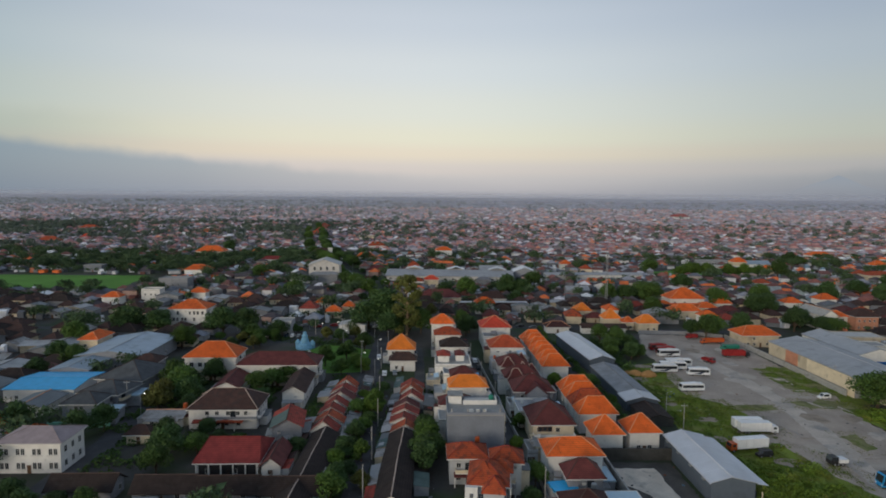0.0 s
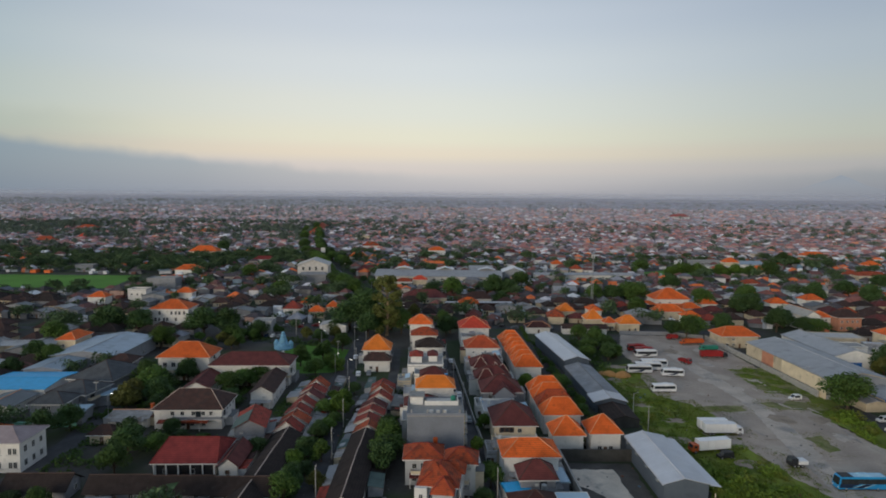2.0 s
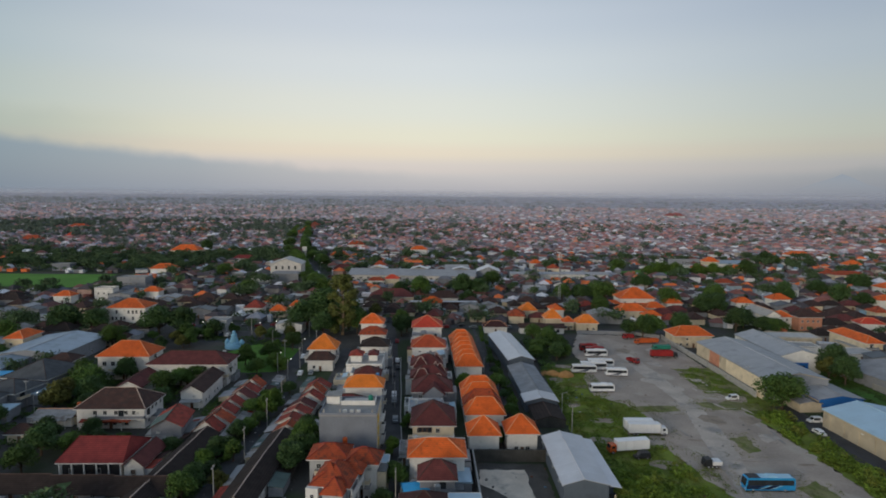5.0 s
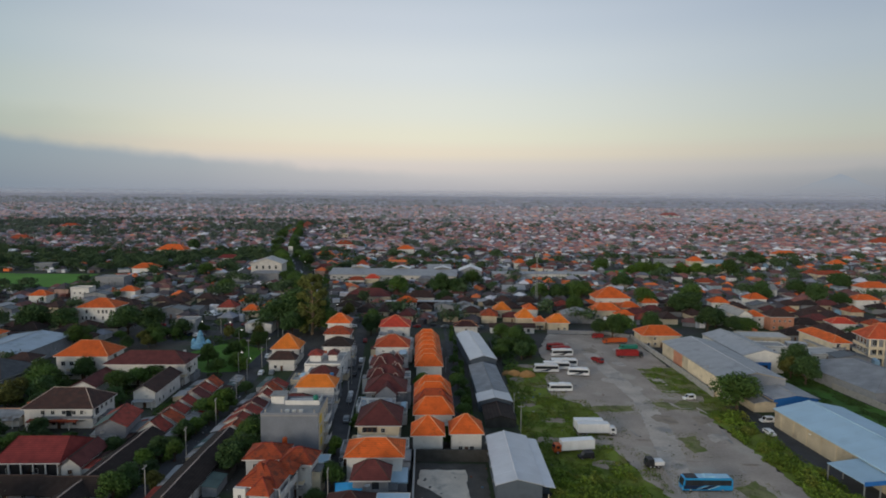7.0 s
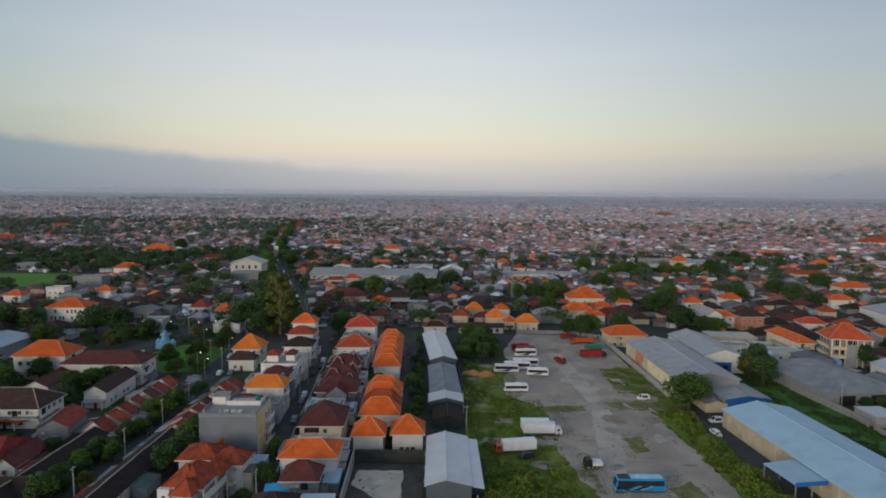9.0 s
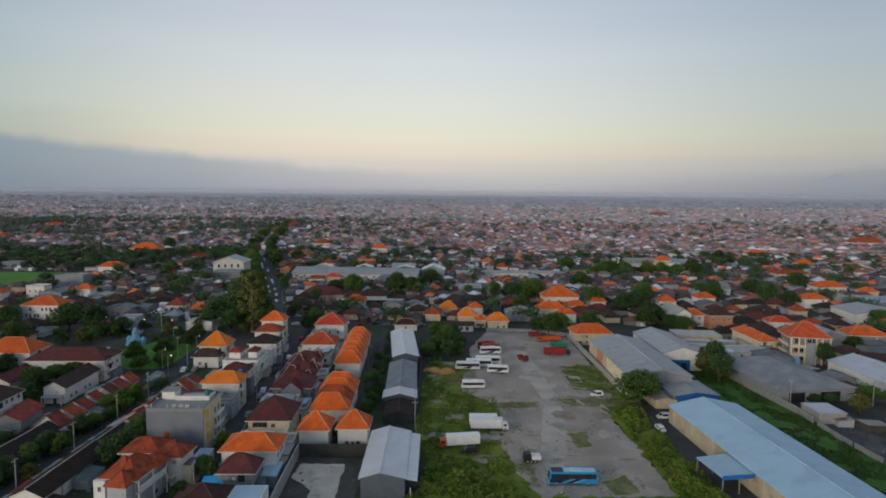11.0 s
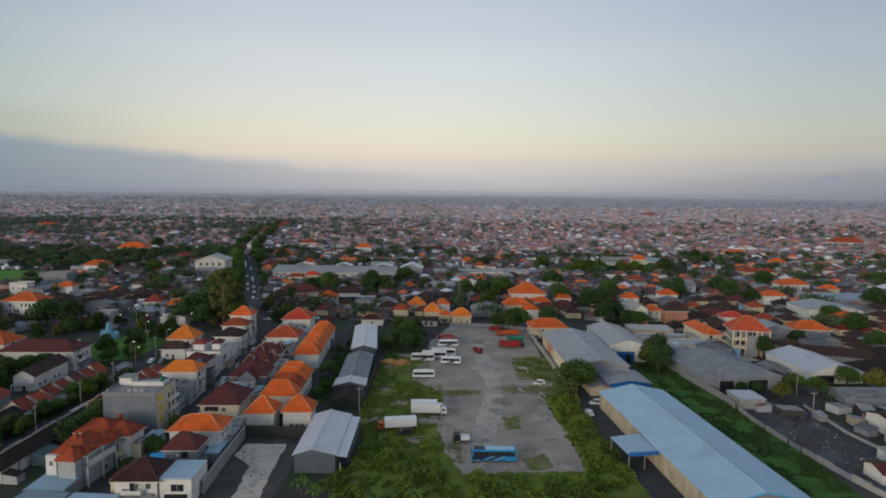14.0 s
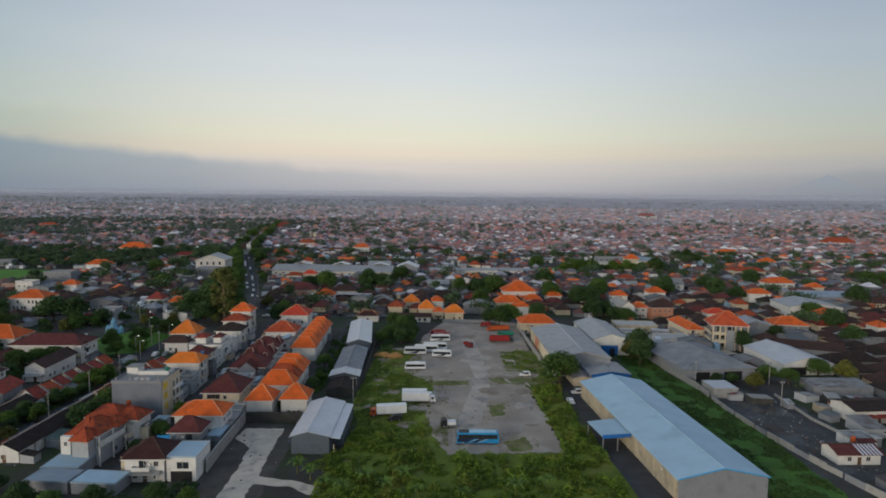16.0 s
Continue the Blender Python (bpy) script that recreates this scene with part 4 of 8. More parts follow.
house("house", -131.0, 181.8, 11.6, 13.6, 3.6, 5.0, TIN_DARK, WHITE, "low white house with grey roof", per=2, kind="gable")
house("house", -133.0, 163.0, 14.0, 10.0, 3.8, 6.0, ORANGE, WHITE, "low house with orange roof edge", per=2)
house("house", -85.0, 173.2, 12.6, 8.4, 3.0, 4.3, TIN_OLD, WHITE, "low white building with weathered grey roof", kind="gable", along="x", per=3, rows=[0.9])
for x, y, t in ((-103.5, 175.0, 8), (-104.4, 191.0, 8)):
    house("lean_to", x, y, 6.0, 8.0, 3.4, 3.7, TIN_BLUE, GREYWALL, "small open lean-to with pale metal roof", kind="flat", per=0, over=0.3, turn=t, category="shed", door=False)
# small terrace houses in two columns
def terrace(x, y, w, d, ze, zr, roof, label, turn=0.0):
    h = house("terrace_house", x, y, w, d, ze, zr, roof, WHITE, label, kind="gable", per=1, over=0.35, turn=turn, rows=[0.9], sides="f", group="small terrace houses", category="house", caps=BARGE if roof is DARK else CAP_DARK)
    s = (zr - ze) / (w / 2)
    if roof is DARK:
        return h
    for e in (-1, 1):
        part("barge_board", ([(e * w / 2, -d / 2 - 0.1, ze - 0.05), (0, -d / 2 - 0.1, zr - 0.05), (0, -d / 2 - 0.1, zr + 0.16), (e * w / 2, -d / 2 - 0.1, ze + 0.16),
                              (e * w / 2, -d / 2 - 0.02, ze - 0.05), (0, -d / 2 - 0.02, zr - 0.05), (0, -d / 2 - 0.02, zr + 0.16), (e * w / 2, -d / 2 - 0.02, ze + 0.16)],
                             [(0, 1, 2, 3), (7, 6, 5, 4), (0, 4, 5, 1), (2, 6, 7, 3), (0, 3, 7, 4), (1, 5, 6, 2)]), BARGE, h)
    return h


rt = random.Random(9)
for x0, roofs in ((-34.6, (RUST, ORANGE_OLD, RUST, RUST, MAROON)), (-11.8, (ORANGE_OLD, RUST, RUST, MAROON, RUST))):
    for k in range(7):
        terrace(x0 + rt.uniform(-0.7, 0.7), 163.6 + 6.5 * k, rt.uniform(7.4, 9.4), 5.3, 2.8 + rt.uniform(-0.1, 0.3), rt.uniform(4.8, 6.0), roofs[k % 5], "small terrace house with rust red gable roof", rt.uniform(-2, 3))
for k in range(6):
    terrace(-11.6 + rt.uniform(-0.1, 0.1), 124.5 + 6.4 * k, 8.4, 6.42, 3.2, 5.2 + 0.05 * (k % 2), DARK, "small terrace house under dark mossy roof")
    terrace(-33.6 + rt.uniform(-0.1, 0.1), 124.0 + 6.6 * k, 8.0, 6.62, 2.9, 4.9 + 0.05 * (k % 2), DARK, "small terrace house under dark mossy roof")
def lean_to(x, y, w, d, z0, z1, roof, turn):
    """A yard shelter under one sloping sheet roof: low side west, high side east."""
    h = thing("lean_to", x, y, turn, "small yard lean-to with a sloping sheet metal roof", "shed", "yard lean-tos")
    reserve(x, y, w, d)
    X, Y = w / 2, d / 2
    part("wall", prism([(-X + 0.15, 0), (X - 0.15, 0), (X - 0.15, z1 - 0.1), (-X + 0.15, z0 - 0.1)], -Y + 0.2, Y - 0.2), rl.choice((GREYWALL, LIGHTGREY, DARKWALL, BEIGE)), h)
    r = part("roof", prism([(-X, z0 - 0.08), (X, z1 - 0.08), (X, z1), (-X, z0)], -Y, Y), roof, h)
    part("sheet_seams", join(*[rod((-X, -Y + 1.1 * k, z0 + 0.01), (X, -Y + 1.1 * k, z1 + 0.01), 0.035, 0.035, 4) for k in range(1, int(d / 1.1))]), roof, r)
    if rl.random() < 0.5:
        part("sheet_patch", prism([(-X * 0.7, z0 + (z1 - z0) * 0.15 + 0.01), (X * 0.2, z0 + (z1 - z0) * 0.6 + 0.01), (X * 0.2, z0 + (z1 - z0) * 0.6 + 0.05), (-X * 0.7, z0 + (z1 - z0) * 0.15 + 0.05)], -Y * 0.6, Y * 0.1), rl.choice((TIN_OLD, RUST, TIN, TIN_DARK)), r)


rl = random.Random(23)
for x, w, high in ((-40.9, 4.4, 1), (-28.4, 3.4, -1), (-17.0, 3.0, 1), (-5.6, 3.6, -1)):
    y = 121.0
    while y < 208:
        d = rl.uniform(3.4, 7.6)
        if rl.random() < 0.82:
            ww, z0 = w * rl.uniform(0.75, 1.15), rl.uniform(1.9, 2.3)
            lean_to(x + rl.uniform(-0.3, 0.3), y + d / 2, ww, d - rl.uniform(0.1, 0.5), z0, z0 + rl.uniform(0.35, 0.8), rl.choice((TIN_OLD, TIN_OLD, TIN_DARK, TIN, DARK, RUST, GREENTILE, BROWN)), (0 if high > 0 else 180) + rl.uniform(-3, 3))
        y += d
house("long_house", -83.0, 129.5, 15.6, 7.4, 2.7, 5.4, DARK, GREYWALL, "long low house with dark mossy roof", kind="gable", along="x", per=3)
for k in range(3):
    house("long_house", -64.0 + 14.6 * k, 129.2, 14.5, 7.6, 2.7, 5.5, DARK, GREYWALL, "long low house with dark mossy roof", kind="gable", along="x", per=3)
for k in range(4):
    house("lean_to", -66.0 + 11 * k, 122.4, 6.0, 3.4, 2.7, 2.9, (TIN_OLD, TIN)[k % 2], GREYWALL, "small yard lean-to with sheet metal roof", kind="flat", per=0, over=0.12, category="shed", group="yard lean-tos", door=False)
# sheds in front of the white orange house
house("shed", 8.6, 117.4, 9.4, 8.4, 2.9, 3.2, TIN_BLUE, GREYWALL, "shed with pale metal roof beside the white house", kind="flat", per=0, over=0.15, category="shed", turn=2, door=False)
house("shed", 10.0, 109.6, 11.0, 6.4, 2.8, 3.1, TIN_SKY, GREYWALL, "long shed with grey metal roof", kind="flat", per=0, over=0.15, category="shed", turn=-3, door=False)
house("shed", 21.5, 109.2, 11.0, 6.4, 2.8, 3.1, TIN_BLUE, GREYWALL, "long shed with pale blue metal roof", kind="flat", per=0, over=0.15, category="shed", turn=-3, door=False)
house("shed", 27.4, 129.6, 6.4, 5.0, 3.6, 3.75, CYAN, GREYWALL, "carport under bright blue roof sheets", kind="flat", per=0, over=0.1, category="carport", turn=12, door=False)


house("carport", 38.4, 137.0, 4.4, 8.0, 3.0, 3.2, TIN_BLUE, GREYWALL, "carport with pale blue metal roof beside the plot wall", kind="flat", per=0, over=0.3, category="carport", turn=3, door=False)
house("carport", 38.6, 147.4, 4.0, 7.0, 3.2, 3.4, TIN, GREYWALL, "small lean-to with grey metal roof", kind="flat", per=0, over=0.3, category="carport", turn=2, door=False)


# ---- halls and sheds ----
HALLS = []


def hall(x, y, w, d, ze, zr, turn, roof, wall, label, off=0.0, openings=(), over=0.35, name="hall", gutter=None, category="hall"):
    """A gabled hall: walls, ribbed metal roof in sheets, gutters, doorway panels on the front gable."""
    h = thing(name, x, y, turn, label, category)
    reserve(x, y, w, d)
    s = (zr - ze) / (w / 2)
    part("wall", gable_wall(w - 2 * over, d - 2 * over, ze + s * over - 0.18, zr - 0.18, 0, "y", off), wall, h)
    r = part("roof", gable_roof(w, d, ze, zr, 0.14, "y", off), roof, h)
    part("ridge_cap", rod((off, -d / 2, zr + 0.02), (off, d / 2, zr + 0.02), 0.2, 0.2, 5), roof, r)
    n = int(d / 4.5)
    if n > 1:
        part("sheet_seams", join(*[rod((off, -d / 2 + d * k / n, zr - 0.03), (e * w / 2, -d / 2 + d * k / n, ze - 0.03), 0.06, 0.06, 4) for k in range(1, n) for e in (-1, 1)]), roof, r)
    for e in (-1, 1):
        part("gutter", box(e * w / 2 - 0.12, -d / 2, ze - 0.32, e * w / 2 + 0.12, d / 2, ze - 0.12), gutter or roof, h)
    HALLS.append(h)
    # flat panels; the black ones paint the dark inside of open doorways
    for a, b, z0, z1, m in openings:
        part("doorway", box(a, -d / 2 + over - 0.06, z0, b, -d / 2 + over + 0.05, z1), m, h)
    return h


h = hall(165.0, 144.2, 22.4, 72.6, 5.65, 8.0, 5.2, TIN_BLUE, BEIGE, "long hall with pale blue metal roof and beige walls", name="blue_hall", gutter=TIN_BLUE)
part("barge_board", join(rod((-11.2, -36.36, 5.6), (0, -36.36, 7.98), 0.16, 0.16, 5), rod((0, -36.36, 7.98), (11.2, -36.36, 5.6), 0.16, 0.16, 5)), BLUE, h, "bright blue barge board")
for k in range(13):
    part("pilaster", box(-11.0, -34.5 + 5.6 * k, 0, -10.82, -34.1 + 5.6 * k, 5.3), BEIGE, h)
for k in range(3):
    part("wall_lamp", box(-11.1, -28 + 24 * k, 3.9, -10.83, -27.2 + 24 * k, 4.1), LAMP_CLEAR, h)
part("gable_panel", prism([(-10.9, 0.05), (10.9, 0.05), (10.9, 5.6), (0, 7.8), (-10.9, 5.6)], -36.06, -35.96), GREYWALL, h, "rough grey cement gable")
c = thing("canopy", 150.4, 139.8, 9.0, "loading canopy with pale blue roof and blue edge beside the hall", "canopy")
reserve(150.4, 139.8, 9, 13)
part("roof", ([(-4.6, -5.6, 4.3), (4.4, -5.6, 4.9), (4.4, 5.6, 4.9), (-4.6, 5.6, 4.3), (-4.6, -5.6, 4.45), (4.4, -5.6, 5.05), (4.4, 5.6, 5.05), (-4.6, 5.6, 4.45)],
              [(3, 2, 1, 0), (4, 5, 6, 7), (0, 1, 5, 4), (1, 2, 6, 5), (2, 3, 7, 6), (3, 0, 4, 7)]), TIN_BLUE, c)
part("fascia", box(4.42, -5.7, 4.5, 4.6, 5.7, 5.3), DEEPBLUE, c)
part("fascia", join(box(-4.7, -5.76, 4.0, 4.4, -5.62, 5.0)), DEEPBLUE, c)
for px in (-4.3, 0.0, 4.2):
    for py in (-5.3, 5.3):
        part("post", box(px - 0.12, py - 0.12, 0, px + 0.12, py + 0.12, 4.25), STEEL, c)
h = hall(155.8, 229.6, 23.4, 53.6, 7.5, 9.8, 1.6, TIN, BEIGE, "long warehouse with grey metal roof and beige wall", name="warehouse", category="warehouse", off=1.0)
part("side_panel", box(-11.55, -26.4, 0.0, -11.36, 0.0, 7.0), CREAM, h)
part("side_panel", box(-11.55, 6.0, 0.0, -11.36, 14.0, 7.0), SALMON, h, "salmon pink wall panel")
part("skylight", box(0.6, -25.5, 9.78, 1.3, 25.5, 9.88), TIN_LIGHT, h)
part("gable_panel", prism([(-11.3, 0.05), (11.3, 0.05), (11.3, 7.2), (1.0, 9.3), (-11.3, 7.2)], -26.56, -26.46), GREYWALL, h, "plain grey cement gable")
house("low_building", 203.5, 287.0, 22.0, 12.0, 3.4, 3.9, PALESTONE, BEIGE, "low beige building with a flat pale roof", kind="flat", per=4, over=0.1, category="building", turn=-4)
house("shed", 213.0, 274.5, 9.0, 4.0, 2.9, 3.05, TIN_LIGHT, GREYWALL, "low shed with pale metal roof in the paved yard", kind="flat", per=0, over=0.2, category="shed", turn=-14, door=False)
house("low_building", 214.0, 259.0, 17.0, 11.0, 3.0, 3.5, PALESTONE, WHITE, "low white building with a flat pale roof", kind="flat", per=3, over=0.1, category="building", turn=6)
house("low_building", 197.0, 268.0, 12.0, 9.0, 3.4, 4.0, CONCRETE, WHITE, "low unfinished white building with bare columns", kind="flat", per=3, over=0.1, category="building", turn=-5)
hall(176.4, 253.0, 17.0, 38.0, 7.4, 9.8, 1.0, TIN, WHITE, "warehouse with grey metal roof and blue doorway", name="warehouse", category="warehouse", openings=((-4.6, 3.0, 0.05, 4.6, DEEPBLUE), (-0.6, 1.6, 0.05, 3.4, BLACK)))
hall(164.4, 199.6, 16.0, 16.0, 4.4, 5.6, 4.0, TIN, BEIGE, "low shed with grey metal roof and blue edge", name="shed", category="shed", gutter=DEEPBLUE)
part("gable_panel", prism([(-7.6, 1.6), (7.6, 1.6), (7.6, 4.35), (0, 5.5), (-7.6, 4.35)], -7.80, -7.68), DEEPBLUE, HALLS[-1], "deep blue gable sheet")
hall(154.0, 196.0, 8.0, 11.0, 3.2, 3.9, 4.0, TIN_OLD, BEIGE, "small lean shed with rusty patch on the roof", name="shed", category="shed")
house("house", 149.5, 279.6, 19.0, 13.0, 5.8, 9.4, ORANGE, BEIGE, "beige house with broad orange hipped roof", per=5, rows=[1.0, 3.6], ridge=8.0)
h = house("warehouse", 207.0, 219.0, 30.0, 40.0, 4.8, 8.8, MIDGREY, GREYWALL, "large grey warehouse under a hipped sheet roof", turn=8.0, per=0, over=0.5, category="warehouse", caps=MIDGREY, ridge=16.0, fascia=None, door=False)
# two black panels, shade of the open doorways put into their colour
for a, b in ((-10.5, -4.5), (1.5, 9.0)):
    part("doorway", box(a, -19.56, 0.1, b, -19.44, 3.6), BLACK, h)
house("shed", 202.2, 184.2, 9.0, 9.6, 3.4, 3.65, TIN_LIGHT, CONCRETE, "low shed with pale metal roof by the wall", kind="flat", per=0, over=0.2, category="shed", door=False)
# grey wall colour paints in the shade of the recesses behind the columns
h = house("house", 236.5, 253.0, 20.5, 15.0, 11.6, 17.4, BRICKRED, GREYWALL, "three storey house with red hipped roof, cream columns and balconies", per=5, rows=[1.0, 4.8, 8.4], turn=-10, category="villa", ww=2.2, wh=2.6, over=1.6, sides="frl", ridge=3.0)
for k in range(2):
    part("balcony", join(box(-9.4, -8.6, 3.6 + 3.6 * k, 9.4, -5.92, 3.9 + 3.6 * k), box(-9.4, -8.6, 3.9 + 3.6 * k, 9.4, -8.45, 4.9 + 3.6 * k)), CREAM, h)
    part("side_balcony", join(box(-10.0, -5.9, 3.6 + 3.6 * k, -8.67, 5.9, 3.9 + 3.6 * k), box(-10.0, -5.9, 3.9 + 3.6 * k, -9.85, 5.9, 4.9 + 3.6 * k)), CREAM, h)
for px in (-9.0, -5.4, -2.6, 2.6, 5.4, 9.0):
    part("column", box(px - 0.3, -8.4, 0, px + 0.3, -7.8, 11.4), CREAM, h)
h.matrix_basis = h.matrix_basis @ Matrix.Diagonal((0.84, 0.88, 1, 1))
part("stair_bay", box(-2.2, -8.9, 0.0, 2.2, -8.62, 9.6), GREYWALL, h, "dark grey stone stair bay")
house("house", 226.0, 275.0, 9.0, 26.0, 6.0, 8.6, ORANGE, CREAM, "long wing with orange hipped roof", per=2, turn=2)
h = hall(248.6, 223.4, 21.4, 30.0, 4.6, 7.4, 3.0, TIN_LIGHT, WHITE, "light metal roofed hall with white gable", name="hall", openings=((-8.0, -1.0, 0.1, 3.2, BLACK),))
house("house", 281.5, 281.0, 18.0, 13.0, 6.2, 9.8, ORANGE, GREYWALL, "grey walled house with orange hipped roof", per=3, turn=-8)
hall(263.0, 282.0, 14.0, 16.0, 6.0, 8.4, -6.0, TIN, GREYWALL, "grey gabled storehouse with metal roof", name="storehouse", category="warehouse")
lean_to(247.0, 189.0, 20.0, 12.0, 2.8, 3.9, TIN_OLD, -8)
lean_to(231.3, 150.6, 9.0, 7.0, 2.8, 3.8, TIN_OLD, 92)
lean_to(212.0, 175.4, 7.6, 4.6, 2.1, 2.6, CONCRETE, 184)
house("house", 240.0, 163.0, 18.0, 12.0, 4.4, 5.8, DARK, WHITE, "white house under a dark flat pitched roof", per=3, kind="gable", along="x", turn=6)
h = house("house", 213.6, 131.6, 13.0, 8.0, 3.0, 4.4, MAROON, WHITE, "small white house with half red half striped metal roof", per=2, kind="gable", along="x")
for k in range(6):
    part("roof_stripe", ([(0.2 + k, -4.05, 3.04), (0.75 + k, -4.05, 3.04), (0.75 + k, -0.1, 4.44), (0.2 + k, -0.1, 4.44), (0.2 + k, -4.05, 2.95), (0.75 + k, -4.05, 2.95), (0.75 + k, -0.1, 4.35), (0.2 + k, -0.1, 4.35)],
                         [(0, 1, 2, 3), (7, 6, 5, 4), (0, 4, 5, 1), (1, 5, 6, 2), (2, 6, 7, 3), (3, 7, 4, 0)]), TIN_LIGHT, h)
house("house", 221.8, 141.4, 7.6, 6.0, 2.8, 3.1, TIN_OLD, WHITE, "small flat roofed white house", kind="flat", per=1, over=0.1)
house("house", 236.0, 137.0, 12.0, 10.0, 3.6, 5.8, BROWN, WHITE, "small white house with brown roof", per=2)
house("house", 246.0, 150.0, 11.0, 9.0, 4.0, 5.6, TIN_DARK, WHITE, "white house with grey metal roof", per=2, kind="gable")
for x, y, w, d, m in ((230.5, 179.0, 6.5, 5.0, TIN_OLD), (238.0, 176.6, 7.0, 4.6, CONCRETE), (245.6, 175.4, 6.6, 5.0, TIN), (252.6, 174.6, 6.0, 4.4, TIN_OLD), (229.0, 168.0, 4.6, 4.0, TIN_OLD), (226.4, 160.4, 4.0, 5.0, TIN_DARK), (236.0, 170.0, 6.0, 4.0, RUST), (219.4, 171.0, 3.4, 2.6, TIN), (205.0, 178.6, 5.0, 3.4, TIN_OLD)):
    lean_to(x, y, w, d, 1.9, 2.6, m, rl.uniform(-20, 20) + 90 * rl.choice((0, 1, 2)))
house("house", 222.5, 206.5, 12.0, 8.0, 3.6, 5.4, BROWN, GREYWALL, "low house with dark roof", per=2)
house("house", 268.0, 240.0, 28.0, 12.0, 4.0, 6.5, BROWN, GREYWALL, "long house under a dark red roof", per=4, turn=-20, kind="gable", along="x")
house("house", 207.0, 322.0, 9.5, 22.0, 8.0, 11.0, CONCRETE, WHITE, "white two storey house with pale gable roof", kind="gable", per=2, rows=[1.0, 4.4], turn=2, sides="fl")
house("house", 216.5, 321.5, 10.0, 9.0, 6.6, 9.4, ORANGE, WHITE, "white house with orange hipped roof", per=2)
house("house", 227.6, 317.0, 14.2, 10.4, 7.6, 11.4, BROWN, SALMON, "salmon house with brown hipped roof", per=4, rows=[1.0, 4.6])
house("house", 257.5, 311.0, 13.0, 9.0, 5.4, 8.0, RED, WHITE, "white house with red roof", per=3, turn=-8)
hall(325.0, 337.0, 31.0, 26.0, 6.8, 9.4, -4.0, TIN, WHITE, "pale storehouse with weathered metal roof", name="storehouse", category="warehouse")
house("house", 360.0, 432.0, 23.0, 13.0, 6.8, 10.6, ORANGE, WHITE, "large white house with orange hipped roof", per=4)
house("house", 318.0, 381.0, 16.4, 10.0, 6.2, 9.2, ORANGE, WHITE, "white house with orange hipped roof", per=3)
house("house", 373.0, 502.0, 28.0, 12.0, 7.0, 10.0, ORANGE_OLD, CREAM, "long cream house with orange roof", per=5)
# temple like group north of the lot
h = house("pavilion", 150.4, 368.0, 23.0, 14.0, 8.2, 14.4, ORANGE, WHITE, "large white pavilion house with steep orange roof", per=6, rows=[1.0, 5.0], category="pavilion", ridge=3.0)
part("lower_roof", hip_roof(27.0, 18.0, 4.6, 6.6, 0.2, 17.0), ORANGE, h, at=pose(0, -1.0, 0))
house("house", 140.8, 342.0, 17.6, 10.4, 5.0, 8.8, ORANGE, CREAM, "cream house with orange hipped roof", per=4)
house("house", 157.4, 352.0, 12.6, 9.0, 5.0, 8.0, ORANGE, CREAM, "cream house with orange hipped roof", per=3)
house("house", 173.5, 366.0, 11.0, 10.0, 5.4, 9.4, ORANGE, WHITE, "small house with steep orange roof", per=2)
house("pavilion", 80.0, 341.0, 10.6, 9.4, 4.6, 8.8, AMBER, CREAM, "small pavilion with amber pyramid roof", per=2, category="pavilion")
house("pavilion", 90.4, 317.6, 10.0, 9.0, 5.0, 9.6, AMBER, CREAM, "small pavilion with tall amber pyramid roof", per=2, category="pavilion")
house("pavilion", 106.5, 307.4, 11.8, 9.0, 4.8, 8.8, AMBER, CREAM, "small pavilion with amber hipped roof", per=3, category="pavilion")
house("pavilion", 97.5, 310.0, 7.0, 6.0, 4.4, 7.0, ORANGE, CREAM, "small pavilion with orange roof", per=2, category="pavilion")
hall(122.0, 330.0, 19.0, 12.0, 5.0, 7.4, -3.0, TIN_OLD, GREYWALL, "grey storehouse with arched metal roof", name="storehouse", category="warehouse")
# park side and centre distance
house("house", -135.0, 305.0, 20.5, 14.0, 11.0, 15.0, ORANGE, WHITE, "three storey white house with orange hipped roof", per=8, rows=[1.0, 4.4, 7.8], ridge=4.0, wh=1.9)
h = house("office", -82.0, 289.5, 9.6, 9.0, 7.4, 8.0, CONCRETE, LIGHTGREY, "light grey office block with a white and red sign", kind="flat", per=3, rows=[1.0], over=0.05, category="building")
part("sign_board", box(-2.4, -4.72, 4.6, 2.4, -4.58, 7.2), FRAME, h)
part("sign_mark", box(-1.2, -4.80, 5.3, 1.4, -4.73, 6.5), REDPAINT, h, "plain red mark of the sign")
hall(-48.0, 297.0, 14.0, 10.0, 4.6, 6.0, 2.0, TIN, WHITE, "white roofed hall near the park", name="hall")
h = thing("factory", 2.6, 487.0, -2.0, "very long pale factory hall with grey metal roof", "factory")
reserve(2.6, 487.0, 108, 36)
part("wall", gable_wall(103, 31, 6.3, 9.4, 0, "x"), PALESTONE, h)
part("roof", gable_roof(105, 33, 6.1, 9.7, 0.2, "x"), TIN, h)
for k in range(3):
    part("roof_vent", gable_roof(15.0, 9.0, 9.9, 12.0, 0.2, "y"), TIN_LIGHT, h, at=pose(-30 + 35 * k, 4.0, 0))
    part("vent_wall", box(-36 + 35 * k, 0.2, 8.4, -24 + 35 * k, 7.8, 9.9), PALESTONE, h)
for k in range(16):
    window(h, -48 + 6.4 * k, -15.5, 3.2, 0, 2.4, 1.2)
hall(66.0, 497.0, 20.0, 20.0, 8.0, 12.0, -2.0, TIN_LIGHT, GREYWALL, "grey storehouse with pale gabled roof", name="storehouse", category="warehouse")
house("house", -12.0, 456.0, 12.0, 9.0, 6.0, 9.0, RED, CREAM, "cream house with red hipped roof", per=3)
